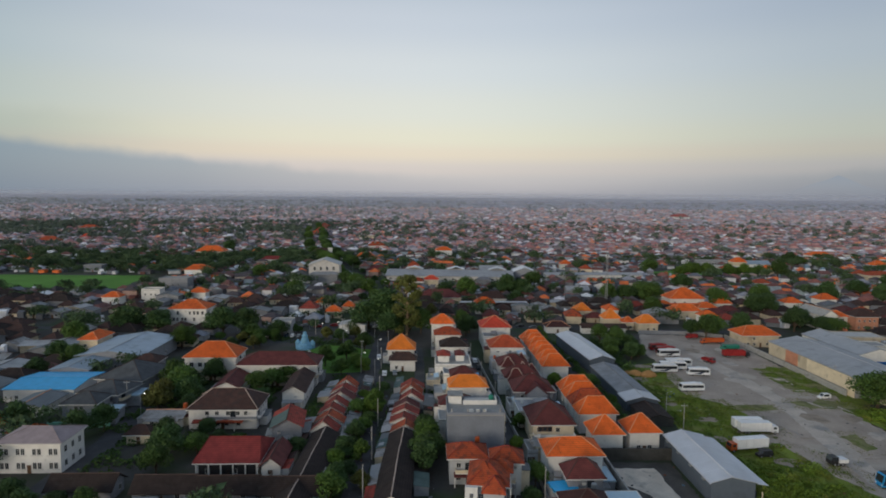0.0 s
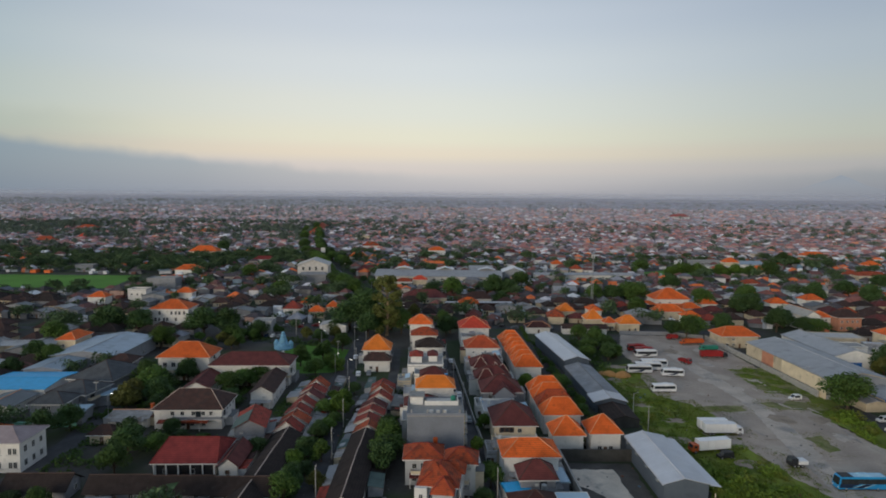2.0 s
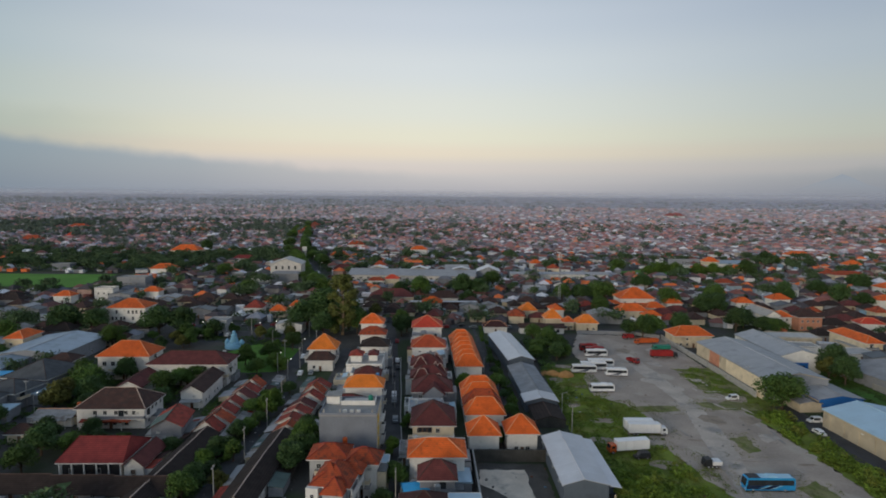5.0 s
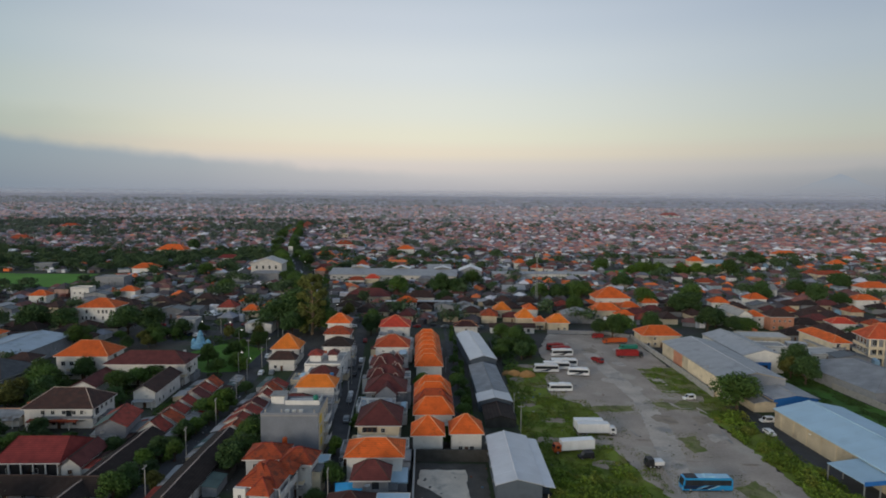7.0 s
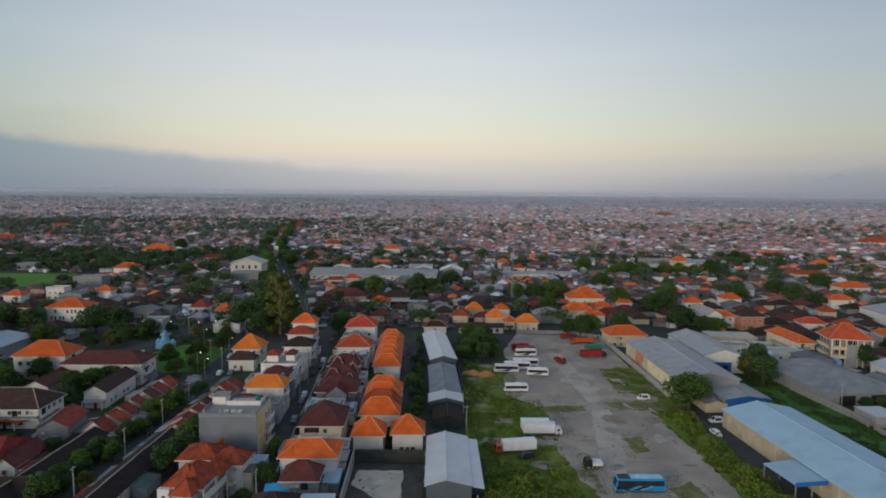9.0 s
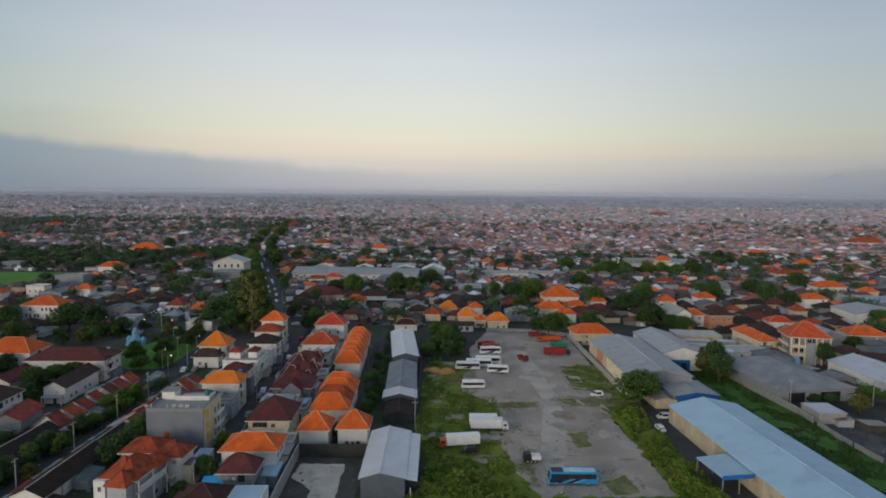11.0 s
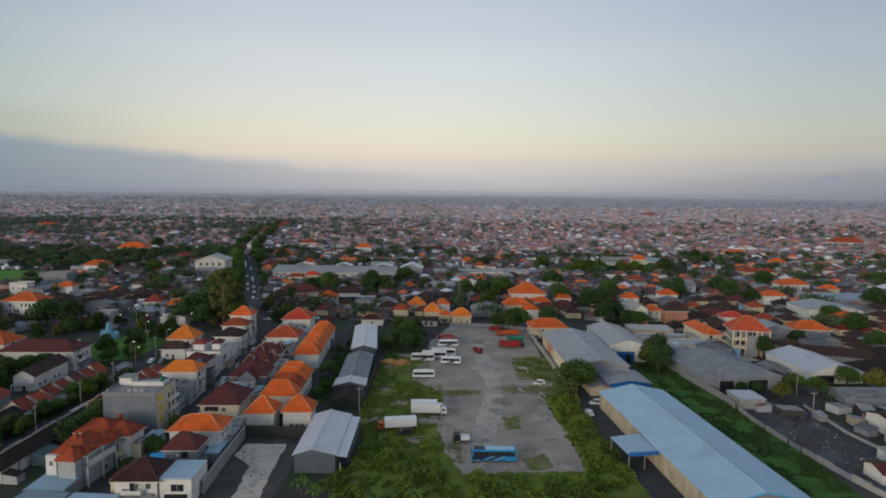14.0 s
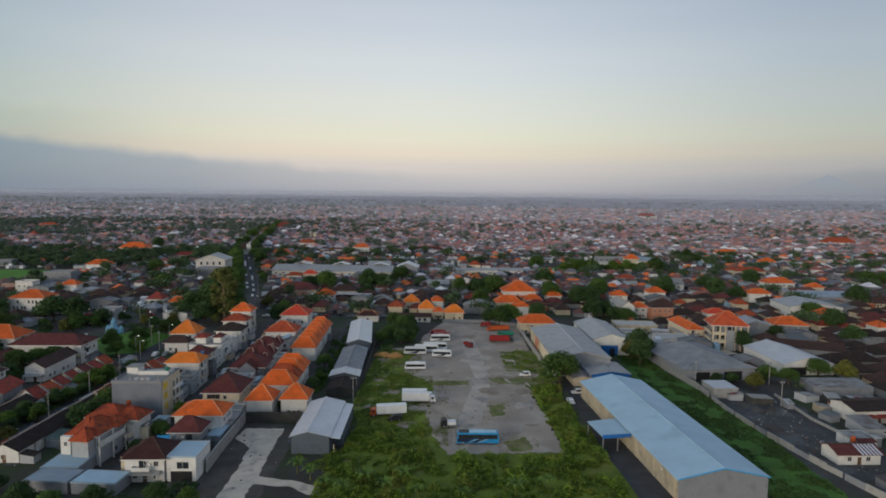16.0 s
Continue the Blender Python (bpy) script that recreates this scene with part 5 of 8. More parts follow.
house("house", -24.0, 452.0, 13.0, 8.0, 5.0, 7.4, ORANGE_OLD, WHITE, "white house with orange roof", per=3)
house("house", -62.0, 519.0, 21.0, 14.0, 5.0, 9.4, MAROON, WHITE, "house with large maroon roof", per=4)
house("house", -90.0, 642.0, 20.0, 10.0, 5.0, 9.0, ORANGE, WHITE, "white house with orange roof beside the avenue", per=4)
house("house", -4.0, 682.0, 20.0, 14.0, 9.0, 13.0, ORANGE, WHITE, "tall white house with orange roof", per=4)
house("long_shed", 30.0, 366.0, 43.0, 5.0, 4.0, 4.3, TIN_LIGHT, BROWN, "long open shed with thin pale roof edge", kind="flat", per=0, over=0.3, category="shed", door=False)
house("house", 30.0, 382.0, 19.0, 11.0, 4.4, 8.4, BROWN, WHITE, "house with broad brown roof", per=3)
house("long_shed", 128.0, 508.0, 86.0, 13.0, 4.4, 5.8, TIN, WHITE, "long low shed with grey metal roof", kind="gable", along="x", per=10, category="shed", caps=TIN)
house("office", 279.0, 610.0, 32.0, 14.0, 6.4, 7.2, CONCRETE, GREYWALL, "long grey office building with flat roof", kind="flat", per=9, rows=[1.2, 4.0], over=0.05, category="building", ww=2.0)
house("house", 265.0, 575.0, 46.0, 10.0, 4.4, 5.0, CONCRETE, WHITE, "long white building with flat roof", kind="flat", per=8, rows=[1.2], over=0.05, category="building", ww=2.0)
house("house", -199.0, 424.0, 20.6, 12.0, 9.2, 10.0, CONCRETE, GREYWALL, "pale grey three storey building", kind="flat", per=5, rows=[1.2, 4.6], over=0.05, category="building")
house("house", -194.5, 381.0, 12.0, 8.0, 7.6, 8.6, CONCRETE, WHITE, "white building with flat roof", kind="flat", per=3, over=0.05, category="building")
house("house", -217.0, 505.0, 22.0, 13.0, 6.0, 10.0, ORANGE, WHITE, "house with broad orange hipped roof", per=3)
house("house", -165.0, 384.0, 12.0, 9.0, 6.0, 9.0, ORANGE, WHITE, "house with orange hipped roof", per=2)
house("house", -266.0, 655.0, 32.0, 18.0, 8.0, 14.0, ORANGE, CREAM, "large pavilion house with orange roof", per=4)
house("house", -145.0, 672.0, 24.0, 16.0, 6.0, 11.0, BROWN, WHITE, "house with large brown roof", per=4)
house("hotel", 722.0, 1822.0, 58.0, 26.0, 12.0, 21.0, RUST, WHITE, "large white building under an orange roof far off", per=8, rows=[3.0, 8.0], ww=4.0, wh=2.2, category="building", turn=0)
for o in [o for o in bpy.data.objects if o.name.startswith("hotel")]:
    o.matrix_basis = pose(722, 1822, height(1822))
# landmarks of the middle distance: eaves rectangle, heights, roof, wall
for x, y, w, d, ze, zr, roof, wall, kind, label in (
        (-214, 369, 12, 9, 5, 8, ORANGE, WHITE, "hip", "house with orange hipped roof among trees"), (-76.6, 362, 11, 8, 4, 7.2, ORANGE, WHITE, "hip", "small house with bright orange hipped roof"),
        (-65.5, 334, 10, 8, 4, 7.0, ORANGE, CREAM, "hip", "small cream house with orange hipped roof"), (-59, 349, 8, 7, 4, 7, ORANGE, CREAM, "hip", "small pavilion house with orange roof"),
        (-80.4, 338, 11, 10, 5, 9, RUST, WHITE, "hip", "white house under a rust red hipped roof"), (-431, 1062, 38, 18, 5, 10, ORANGE, WHITE, "hip", "large far house with orange roof"),
        (-554, 806, 29, 15, 6, 12, ORANGE_OLD, WHITE, "hip", "large far house with weathered orange roof"), (-561, 900, 14, 11, 5, 10, RED, WHITE, "hip", "far house with red roof"),
        (-700, 1135, 36, 18, 6, 12, ORANGE_OLD, WHITE, "hip", "large far house with faded orange roof"), (-203, 606, 50, 8, 4, 4.8, TIN_LIGHT, GREYWALL, "flat", "long low building with pale flat roof"),
        (-181, 600, 23, 11, 5.2, 8.4, CRIMSON, WHITE, "hip", "white columned house under a crimson roof"), (-291, 612, 23, 14, 4, 9, BROWN, GREYWALL, "hip", "house under a large brown roof"),
        (-321, 526, 17, 10, 6, 6.6, CONCRETE, BLUEGREY, "flat", "blue grey flat roofed block beside the field"), (-30.2, 524, 11, 9, 8.6, 12.4, ORANGE_OLD, CREAM, "hip", "tall house with orange roof behind the factory"),
        (-129, 934, 24, 12, 8, 8.8, CONCRETE, CREAM, "flat", "yellowish flat roofed block beside the avenue"), (-95.6, 788, 24, 14, 5, 10, ORANGE_OLD, WHITE, "hip", "long house with weathered orange roof"),
        (72, 710, 46, 12, 4.4, 8, MAROON, GREYWALL, "hip", "long house under a dark maroon roof"), (39, 515, 21, 18, 7.4, 10.4, TIN, GREYWALL, "gable", "grey storehouse beside the factory"),
        (117.5, 575, 12, 10, 6, 9.6, ORANGE, WHITE, "hip", "white house with orange hipped roof"), (128, 535, 11, 10, 6, 9.6, ORANGE_OLD, CREAM, "hip", "cream house with faded orange roof"),
        (-5, 389, 30, 16, 4, 8.6, MAROON, CREAM, "hip", "wide house under a maroon roof"), (95, 422, 17, 10, 4, 6.6, TIN, GREYWALL, "gable", "low house with lilac grey metal roof"),
        (295, 590, 15, 11, 8, 12.4, ORANGE, CREAM, "hip", "cream house with orange pyramid roof"), (313, 592, 28, 16, 6, 9, TIN_SKY, WHITE, "gable", "hall with blue grey metal roof"),
        (300, 546, 12, 9, 6, 9.4, ORANGE, CREAM, "hip", "cream house with orange hipped roof"), (272, 562, 15, 9, 4.6, 7.4, ORANGE_OLD, CREAM, "hip", "low house with faded orange roof"),
        (450, 706, 29, 14, 5, 9, ORANGE, WHITE, "hip", "long house with orange hipped roof"), (438, 592, 16, 12, 6, 10.4, ORANGE, GREYWALL, "hip", "grey house with orange hipped roof"),
        (364, 513, 11, 10, 6, 9.8, ORANGE_OLD, CREAM, "hip", "cream house with faded orange roof"), (273, 416, 13, 12, 7, 10.4, CONCRETE, WHITE, "gable", "white house with pale gable roof"),
        (253, 468, 15, 10, 4, 6.8, ORANGE_OLD, GREYWALL, "hip", "house with weathered orange roof"), (361, 378, 42, 20, 6, 8.4, TIN_SKY, GREYWALL, "gable", "long hall with blue grey metal roof"),
        (715, 900, 50, 22, 6, 14, ORANGE_OLD, WHITE, "hip", "very large far house with orange roof"), (382, 421, 12, 9, 5, 8, ORANGE, CREAM, "hip", "cream house with orange hipped roof")):
    house("house", x, y, w, d, ze, zr, roof, wall, label, kind=kind, per=max(2, int(w / 5)) if y < 560 else 0, sides="f", over=0.5, along="x", turn=2, caps=roof if kind == "gable" else CAP)
# row of large orange roofs along the far avenue
for k in range(8):
    house("house", -234 - 6.6 * k, 1040 + 41 * k, 24.0, 36.0, 5.0, 11.5, ORANGE_OLD, CREAM, "large house with weathered orange roof beside the far avenue", per=0, turn=9, over=0.6)
# prayer hall with stepped pyramid roof
h = thing("prayer_hall", -99.5, 474.0, 6.0, "tall pale prayer hall with a grey gabled roof and lower wings", "hall")
reserve(-96, 472, 46, 40)
part("wall", gable_wall(24.0, 22.0, 15.6, 19.4, 0, "y"), PALESTONE, h)
part("roof", gable_roof(26.0, 23.4, 15.3, 19.8, 0.4, "y"), PALESTONE, h)
part("lower_wall", box(-10, -19, 0, 11, -11.02, 8.6), GREYWALL, h)
part("lower_roof", hip_roof(23, 9.6, 8.8, 10.6, 0.3, 15.0), MIDGREY, h, at=pose(0.5, -15, 0))
part("side_hall", box(-26, -14, 0, -11.02, 4, 6.4), WHITE, h)
part("side_roof", hip_roof(17, 20, 6.6, 11.0, 0.3), SLATE, h, at=pose(-19.0, -5, 0))
for k in range(4):
    window(h, -7.5 + 5.0 * k, -11.0, 11.0, 0, 1.8, 3.0)


# ---- walls and fences ----
def wall_run(name, pts, hgt, thick, material, label):
    geo = []
    for (x0, y0), (x1, y1) in zip(pts, pts[1:]):
        s = math.hypot(x1 - x0, y1 - y0)
        geo.append(shift(join(box(0, -thick / 2, 0, s, thick / 2, hgt), box(0, -thick / 2 - 0.06, hgt, s, thick / 2 + 0.06, hgt + 0.12)), x0, y0, 0, math.degrees(math.atan2(y1 - y0, x1 - x0))))
    return structure(name, join(*geo), material, label)


wall_run("wall_lot_east", [(140.4, 290), (142.6, 244), (143.8, 205)], 2.2, 0.5, CONCRETE, "pale concrete wall along the coach park")
wall_run("wall_grass", [(192.5, 216), (196.2, 190), (196.6, 180)], 2.2, 0.3, CONCRETE, "stained grey compound wall beside the grass strip")
rw = random.Random(8)
for k in range(13):
    a = 178.0 - 5.3 * k
    wall_run("wall_broken_%d" % (k + 1), [(196.6 + 0.0021 * (180 - a) ** 2, a), (196.6 + 0.0021 * (185.2 - a) ** 2, a - rw.choice((5.28, 5.28, 4.4)))], rw.uniform(1.3, 1.9), 0.25, (CONCRETE, CONCRETE, GREYWALL)[k % 3], "broken stained length of the old compound wall")
wall_run("wall_mint", [(-119, 168.4), (-100.8, 169.6)], 1.6, 0.25, MINT, "low mint green garden wall")
wall_run("wall_yard_street", [(221.5, 183), (220.5, 160), (224.0, 138)], 0.8, 0.3, CONCRETE, "low pale kerb wall between yard and street")
wall_run("wall_lot_west", [(70.6, 176), (70.9, 200), (69.6, 233), (68.6, 278)], 2.0, 0.3, DARKWALL, "dark wall between sheds and coach park")
wall_run("wall_plot", [(39.5, 151), (61, 151.6)], 3.2, 0.4, DARKWALL, "dark mossy wall at the back of the plot")
wall_run("wall_plot_west", [(41.2, 151), (42.2, 128), (42.9, 118)], 3.4, 0.3, CONCRETE, "stained grey wall beside the plot")
patch("side_path", [(51.0, 170), (55.0, 170), (53.6, 210), (51.6, 246), (48.8, 290), (47.4, 310), (46.0, 310), (47.0, 290), (49.4, 246), (51.0, 210)], ASPHALT, "narrow dark path beside the hedge", 0.028, 0.1, 31)
wall_run("wall_lane", [(24.2, 122), (23.4, 140), (22.2, 154), (19.4, 180), (17.6, 203), (15.4, 225), (13.6, 246)], 1.3, 0.2, CONCRETE, "low wall along the lane")
wall_run("wall_north", [(100, 299), (127, 298), (140, 291)], 1.8, 0.3, GREYWALL, "low grey wall closing the coach park")
house("long_house", 82.0, 301.0, 24.0, 6.4, 3.2, 4.8, BROWN, WHITE, "low white building with brown roof and dark doorways", kind="gable", along="x", per=6, rows=[0.6], ww=1.6, wh=2.0, turn=1)
house("house", 58.0, 302.0, 13.0, 8.0, 3.4, 5.8, DEEPMAROON, WHITE, "low white house under a dark maroon roof", per=3)

# sheds along the west edge of the lot
s = hall(66.1, 143.0, 11.0, 27.6, 5.1, 6.5, 1.5, TIN_LIGHT, SHEDGREY, "shed with light grey metal roof and blue grey gable", off=-0.6, name="shed", category="shed")
part("lean_to_roof", prism([(5.5, 4.62), (8.1, 4.22), (8.1, 4.34), (5.5, 4.74)], -13.5, 13.2), TIN_LIGHT, s)
part("lean_to_wall", box(5.3, -8.0, 0, 7.9, 12.9, 4.12), SHEDGREY, s)
for k in range(4):
    part("roof_hatch", box(-5.9, -11 + 7 * k, 4.3, -5.3, -10 + 7 * k, 4.8), TANK, s)
part("side_lamp", box(6.4, -14.1, 0, 6.6, -13.9, 3.0), CREAM, s)
hall(60.9, 254.2, 11.0, 45.0, 5.0, 6.6, 7.0, TIN_LIGHT, SHEDGREY, "long shed with bright metal roof and grey gable", name="shed", category="shed")
hall(63.9, 212.0, 10.8, 33.0, 3.7, 5.1, 3.6, MIDGREY, SHEDGREY, "long low shed with weathered grey sheet roof", name="shed", category="shed")
hall(64.9, 191.6, 11.4, 8.0, 3.6, 5.0, 3.0, TIN_LIGHT, SHEDGREY, "low shed with pale roof end", name="shed", category="shed")
house("shed", 65.6, 180.8, 9.6, 13.0, 2.5, 3.9, DARK, DARKWALL, "low shed with dark mossy roof", kind="gable", per=0, category="shed", door=False, over=0.3)


# low annexes and walled terraces between the houses of the lane
ra = random.Random(57)
for x, y, w, d, z in ((4.0, 167.4, 12.0, 8.4, 5.6), (10.6, 171.0, 5.0, 7.0, 3.4), (11.4, 178.6, 4.6, 6.4, 6.0), (5.4, 193.2, 10.0, 4.2, 6.6), (-1.4, 196.0, 5.0, 9.0, 3.4), (4.6, 207.6, 11.0, 7.6, 6.2), (-4.6, 208.4, 5.0, 8.0, 3.6),
                      (3.0, 230.6, 11.0, 8.0, 6.0), (1.4, 248.0, 9.0, 4.8, 7.0), (-0.8, 262.4, 9.0, 5.6, 7.4), (27.6, 178.8, 11.0, 11.6, 4.4), (34.6, 180.0, 4.6, 9.0, 3.2), (21.6, 185.0, 2.6, 8.0, 3.0), (33.0, 213.6, 5.0, 7.0, 3.4),
                      (22.4, 230.4, 9.0, 7.0, 4.6), (29.0, 234.4, 8.0, 11.0, 5.4), (21.6, 257.0, 9.0, 7.6, 5.6), (29.4, 262.0, 8.0, 12.0, 3.8), (20.6, 266.4, 7.0, 9.0, 6.2), (23.0, 151.4, 2.6, 7.0, 3.0), (28.6, 153.4, 9.6, 8.4, 3.6), (37.4, 154.2, 4.0, 6.0, 3.0)):
    h = house("annex", x, y, w, d, z, z + ra.uniform(0.5, 1.1), ra.choice((CONCRETE, PALESTONE, TIN, TIN_OLD, CONCRETE)), ra.choice((WHITE, WHITE, CREAM, LIGHTGREY)), "walled annex with a flat roof terrace between the lane houses", kind="flat", per=2, sides="fr", over=0.05, turn=3,
              rows=[1.0] if z < 5 else [1.0, z - 2.2], category="annex", group="lane annexes")
    if ra.random() < 0.6:
        part("awning", prism([(w * 0.05, z + 1.3), (w * 0.42, z + 1.7), (w * 0.42, z + 1.78), (w * 0.05, z + 1.38)], -d * 0.34, d * 0.30), ra.choice((TIN_OLD, TIN_BLUE, MAROON, TIN)), h)
        for u in (-0.3, 0.26):
            for v in (0.08, 0.40):
                part("awning_post", box(w * v - 0.05, d * u - 0.05, z + 0.25, w * v + 0.05, d * u + 0.05, z + 1.32 + (v - 0.05) * 1.0), STEEL, h)
    if ra.random() < 0.5:
        part("water_tank", rod((-w * 0.28, d * 0.2, z + 0.25), (-w * 0.28, d * 0.2, z + 1.6), 0.55, 0.5, 12), ra.choice((TANK, ORANGEPAINT, FRAME)), h)


# ---- porches, balconies, annexes and tanks of the nearer houses ----
def dress(h, w, d, ze, seed):
    """Gives a house the things that grow on it: porch, balcony, side annex, tank, air conditioners."""
    r = random.Random(seed)
    tall = ze > 5.4
    if r.random() < 0.7:
        z, a = r.uniform(2.6, 2.9), w * r.uniform(0.28, 0.48)
        x = r.uniform(-0.5, 0.5) * (w - 2 * a)
        p = part("porch_roof", ([(x - a, -d / 2 - 1.9, z - 0.25), (x + a, -d / 2 - 1.9, z - 0.25), (x + a, -d / 2, z + 0.2), (x - a, -d / 2, z + 0.2), (x - a, -d / 2 - 1.9, z - 0.13), (x + a, -d / 2 - 1.9, z - 0.13), (x + a, -d / 2, z + 0.32), (x - a, -d / 2, z + 0.32)],
                               [(3, 2, 1, 0), (4, 5, 6, 7), (0, 1, 5, 4), (1, 2, 6, 5), (2, 3, 7, 6), (3, 0, 4, 7)]), r.choice((TIN_OLD, MAROON, RUST, CONCRETE, TIN)), h)
        for e in (-1, 1):
            part("porch_post", box(x + e * (a - 0.2) - 0.1, -d / 2 - 1.8, 0, x + e * (a - 0.2) + 0.1, -d / 2 - 1.6, z - 0.22), WHITE, p)
    if tall and r.random() < 0.75:
        a, x, z = w * r.uniform(0.2, 0.42), r.uniform(-0.2, 0.2) * w, 3.2
        b = part("balcony", box(x - a, -d / 2 - 1.3, z, x + a, -d / 2 - 0.01, z + 0.18), WHITE, h)
        part("balcony_wall", join(box(x - a, -d / 2 - 1.3, z + 0.18, x + a, -d / 2 - 1.2, z + 1.0), box(x - a, -d / 2 - 1.2, z + 0.18, x - a + 0.1, -d / 2 - 0.01, z + 1.0), box(x + a - 0.1, -d / 2 - 1.2, z + 0.18, x + a, -d / 2 - 0.01, z + 1.0)), r.choice((WHITE, CREAM, WHITE, GREYWALL)), b)
        part("balcony_door", box(x - 0.8, -d / 2 - 0.05, z + 0.18, x + 0.8, -d / 2 + 0.03, z + 2.3), PANE, h)
    for e in (-1, 1):
        if r.random() < 0.55:
            aw, ad, az = r.uniform(1.6, 2.6), d * r.uniform(0.35, 0.7), r.choice((2.7, 3.0, 5.6)) if tall else 2.6
            y = r.uniform(-0.5, 0.3) * (d - ad)
            x0, x1 = sorted((e * (w / 2 + 0.01), e * (w / 2 + aw)))
            g = part("annex", box(x0, y - ad / 2, 0, x1, y + ad / 2, az), r.choice((WHITE, GREYWALL, CREAM)), h)
            part("annex_roof", box(x0 - 0.15, y - ad / 2 - 0.2, az, x1 + 0.15, y + ad / 2 + 0.2, az + 0.16), r.choice((TIN_OLD, CONCRETE, TIN, TIN_DARK, MAROON)), g)
    if r.random() < 0.4:
        x, y = r.choice((-1, 1)) * w * 0.32, d / 2 + 0.9
        for k in range(2):
            part("tank_post", box(x - 0.6 + k * 1.1, y - 0.6, 0, x - 0.5 + k * 1.1, y + 0.6, ze + 0.2), STEEL, h)
        part("water_tank", rod((x, y, ze + 0.2), (x, y, ze + 1.7), 0.65, 0.6, 12), r.choice((TANK, ORANGEPAINT, BUSBLUE, FRAME)), h)
    if tall and h.location.x < 12:
        for z in [3.2 + 3.2 * q for q in range(int((ze - 1.5) / 3.2))]:
            y0, s = r.uniform(-0.35, 0.0) * d, d * r.uniform(0.28, 0.5)
            b = part("side_balcony", box(w / 2 + 0.01, y0 - s / 2, z, w / 2 + 1.2, y0 + s / 2, z + 0.16), WHITE, h)
            part("balcony_wall", join(box(w / 2 + 1.1, y0 - s / 2, z + 0.16, w / 2 + 1.2, y0 + s / 2, z + 0.95), box(w / 2 + 0.01, y0 - s / 2, z + 0.16, w / 2 + 1.1, y0 - s / 2 + 0.1, z + 0.95)), r.choice((WHITE, CREAM, LIGHTGREY)), b)
            part("balcony_door", box(w / 2 - 0.03, y0 - 0.9, z + 0.16, w / 2 + 0.05, y0 + 0.9, z + 2.3), PANE, h)
    for k in range(2):
        if r.random() < 0.5:
            x = r.uniform(-0.42, 0.42) * w
            part("air_conditioner", box(x - 0.4, -d / 2 - 0.35, ze - 1.7, x + 0.4, -d / 2 - 0.02, ze - 1.15), FRAME, h)


for k, (h, w, d, ze) in enumerate(list(HOUSES)):
    x, y = h.location.x, h.location.y
    if w > 6.5 and d > 5 and y < 300 and h.name.startswith("house") and not (abs(y - 165.6) < 0.2 and x > 20 or abs(y - 126.4) < 0.2 or abs(y - 146) < 1 and x < -50 or abs(y - 145) < 0.5 and x < -100) and (-112 < x < 40 or 205 < x < 300):
        dress(h, w, d, ze, 700 + k)


# ---- rubble and low clutter of the yards ----
def rubble(name, x0, x1, y0, y1, n, seed, label):
    """Loose blocks, boards and sheets lying about, joined."""
    r = random.Random(seed)
    geo = []
    for _ in range(n):
        a, b, c = r.uniform(0.15, 0.7), r.uniform(0.15, 0.5), r.uniform(0.06, 0.3)
        geo.append(shift(box(-a / 2, -b / 2, 0, a / 2, b / 2, c), r.uniform(x0, x1), r.uniform(y0, y1), 0.0, r.uniform(0, 180)))
    m = mixed("rubble_mix", [(5, (0.22, 0.215, 0.21)), (6, (0.11, 0.105, 0.10)), (1, (0.42, 0.41, 0.40)), (1, (0.16, 0.07, 0.045)), (1, (0.10, 0.16, 0.22))])
    return tagged(part(name, join(*geo), m), label, kind="stuff")


rubble("rubble", 200, 219, 122, 182, 210, 1, "loose blocks and boards lying in the yard")
patch("park_yard", [(-112, 272), (-40, 274), (-38, 298), (-112, 296)], ASPHALT, "dark paved yard of the park with parked cars", 0.022, 0.3, 41)
rubble("rubble", 43, 60, 98, 150, 26, 2, "loose stones on the building plot")
rubble("rubble", 72, 92, 150, 236, 60, 6, "pale litter lying in the rough grass")
rubble("rubble", 88, 136, 134, 235, 36, 3, "small litter and stones on the lot")
rubble("rubble", -45, -2, 120, 208, 420, 4, "clutter in the small back yards")
rh = random.Random(19)
for k in range(9):
    x, y, q = rh.uniform(201, 219), rh.uniform(136, 178), rh.uniform(0.8, 2.0)
    g = lathe([(q * 1.5, 0), (q * 1.2, q * 0.16), (q * 0.6, q * 0.34), (q * 0.15, q * 0.42)], 9)
    g = [(px * rh.uniform(0.75, 1.2), py * rh.uniform(0.6, 1.1), pz) for px, py, pz in g[0]], g[1]
    tagged(part("rubble_heap", g, (DIRT, YARD)[k % 2], at=pose(x, y, 0.015, 0, 0, k * 40)), "low heap of grey rubble in the yard", "heap", "yard rubble heaps")
for k in range(6):
    x, y, q = rh.uniform(202, 219), rh.uniform(128, 180), rh.uniform(1.6, 4.2)
    patch("stain_patch", [(x + q * math.cos(i * 0.785) * rh.uniform(0.7, 1.5), y + q * math.sin(i * 0.785) * rh.uniform(0.5, 1.0)) for i in range(8)], (ASPHALT, DIRT, YARD)[k % 3], "stained patch in the yard surface", 0.04 + 0.004 * k, 0.4, 200 + k)
house("house", -86.0, 160.0, 8.0, 6.0, 2.9, 4.9, BROWN, CREAM, "small house with low brown roof among trees", per=1)


# ---- vehicles ----
def wheel(parent, x, y, r, width=0.3):
    o = part("wheel", rod((x, y - width / 2, r), (x, y + width / 2, r), r, r, 14), TYRE, parent)
    part("rim", rod((x, y - width / 2 - 0.02, r), (x, y + width / 2 + 0.02, r), r * 0.55, r * 0.55, 10), RIM, o)


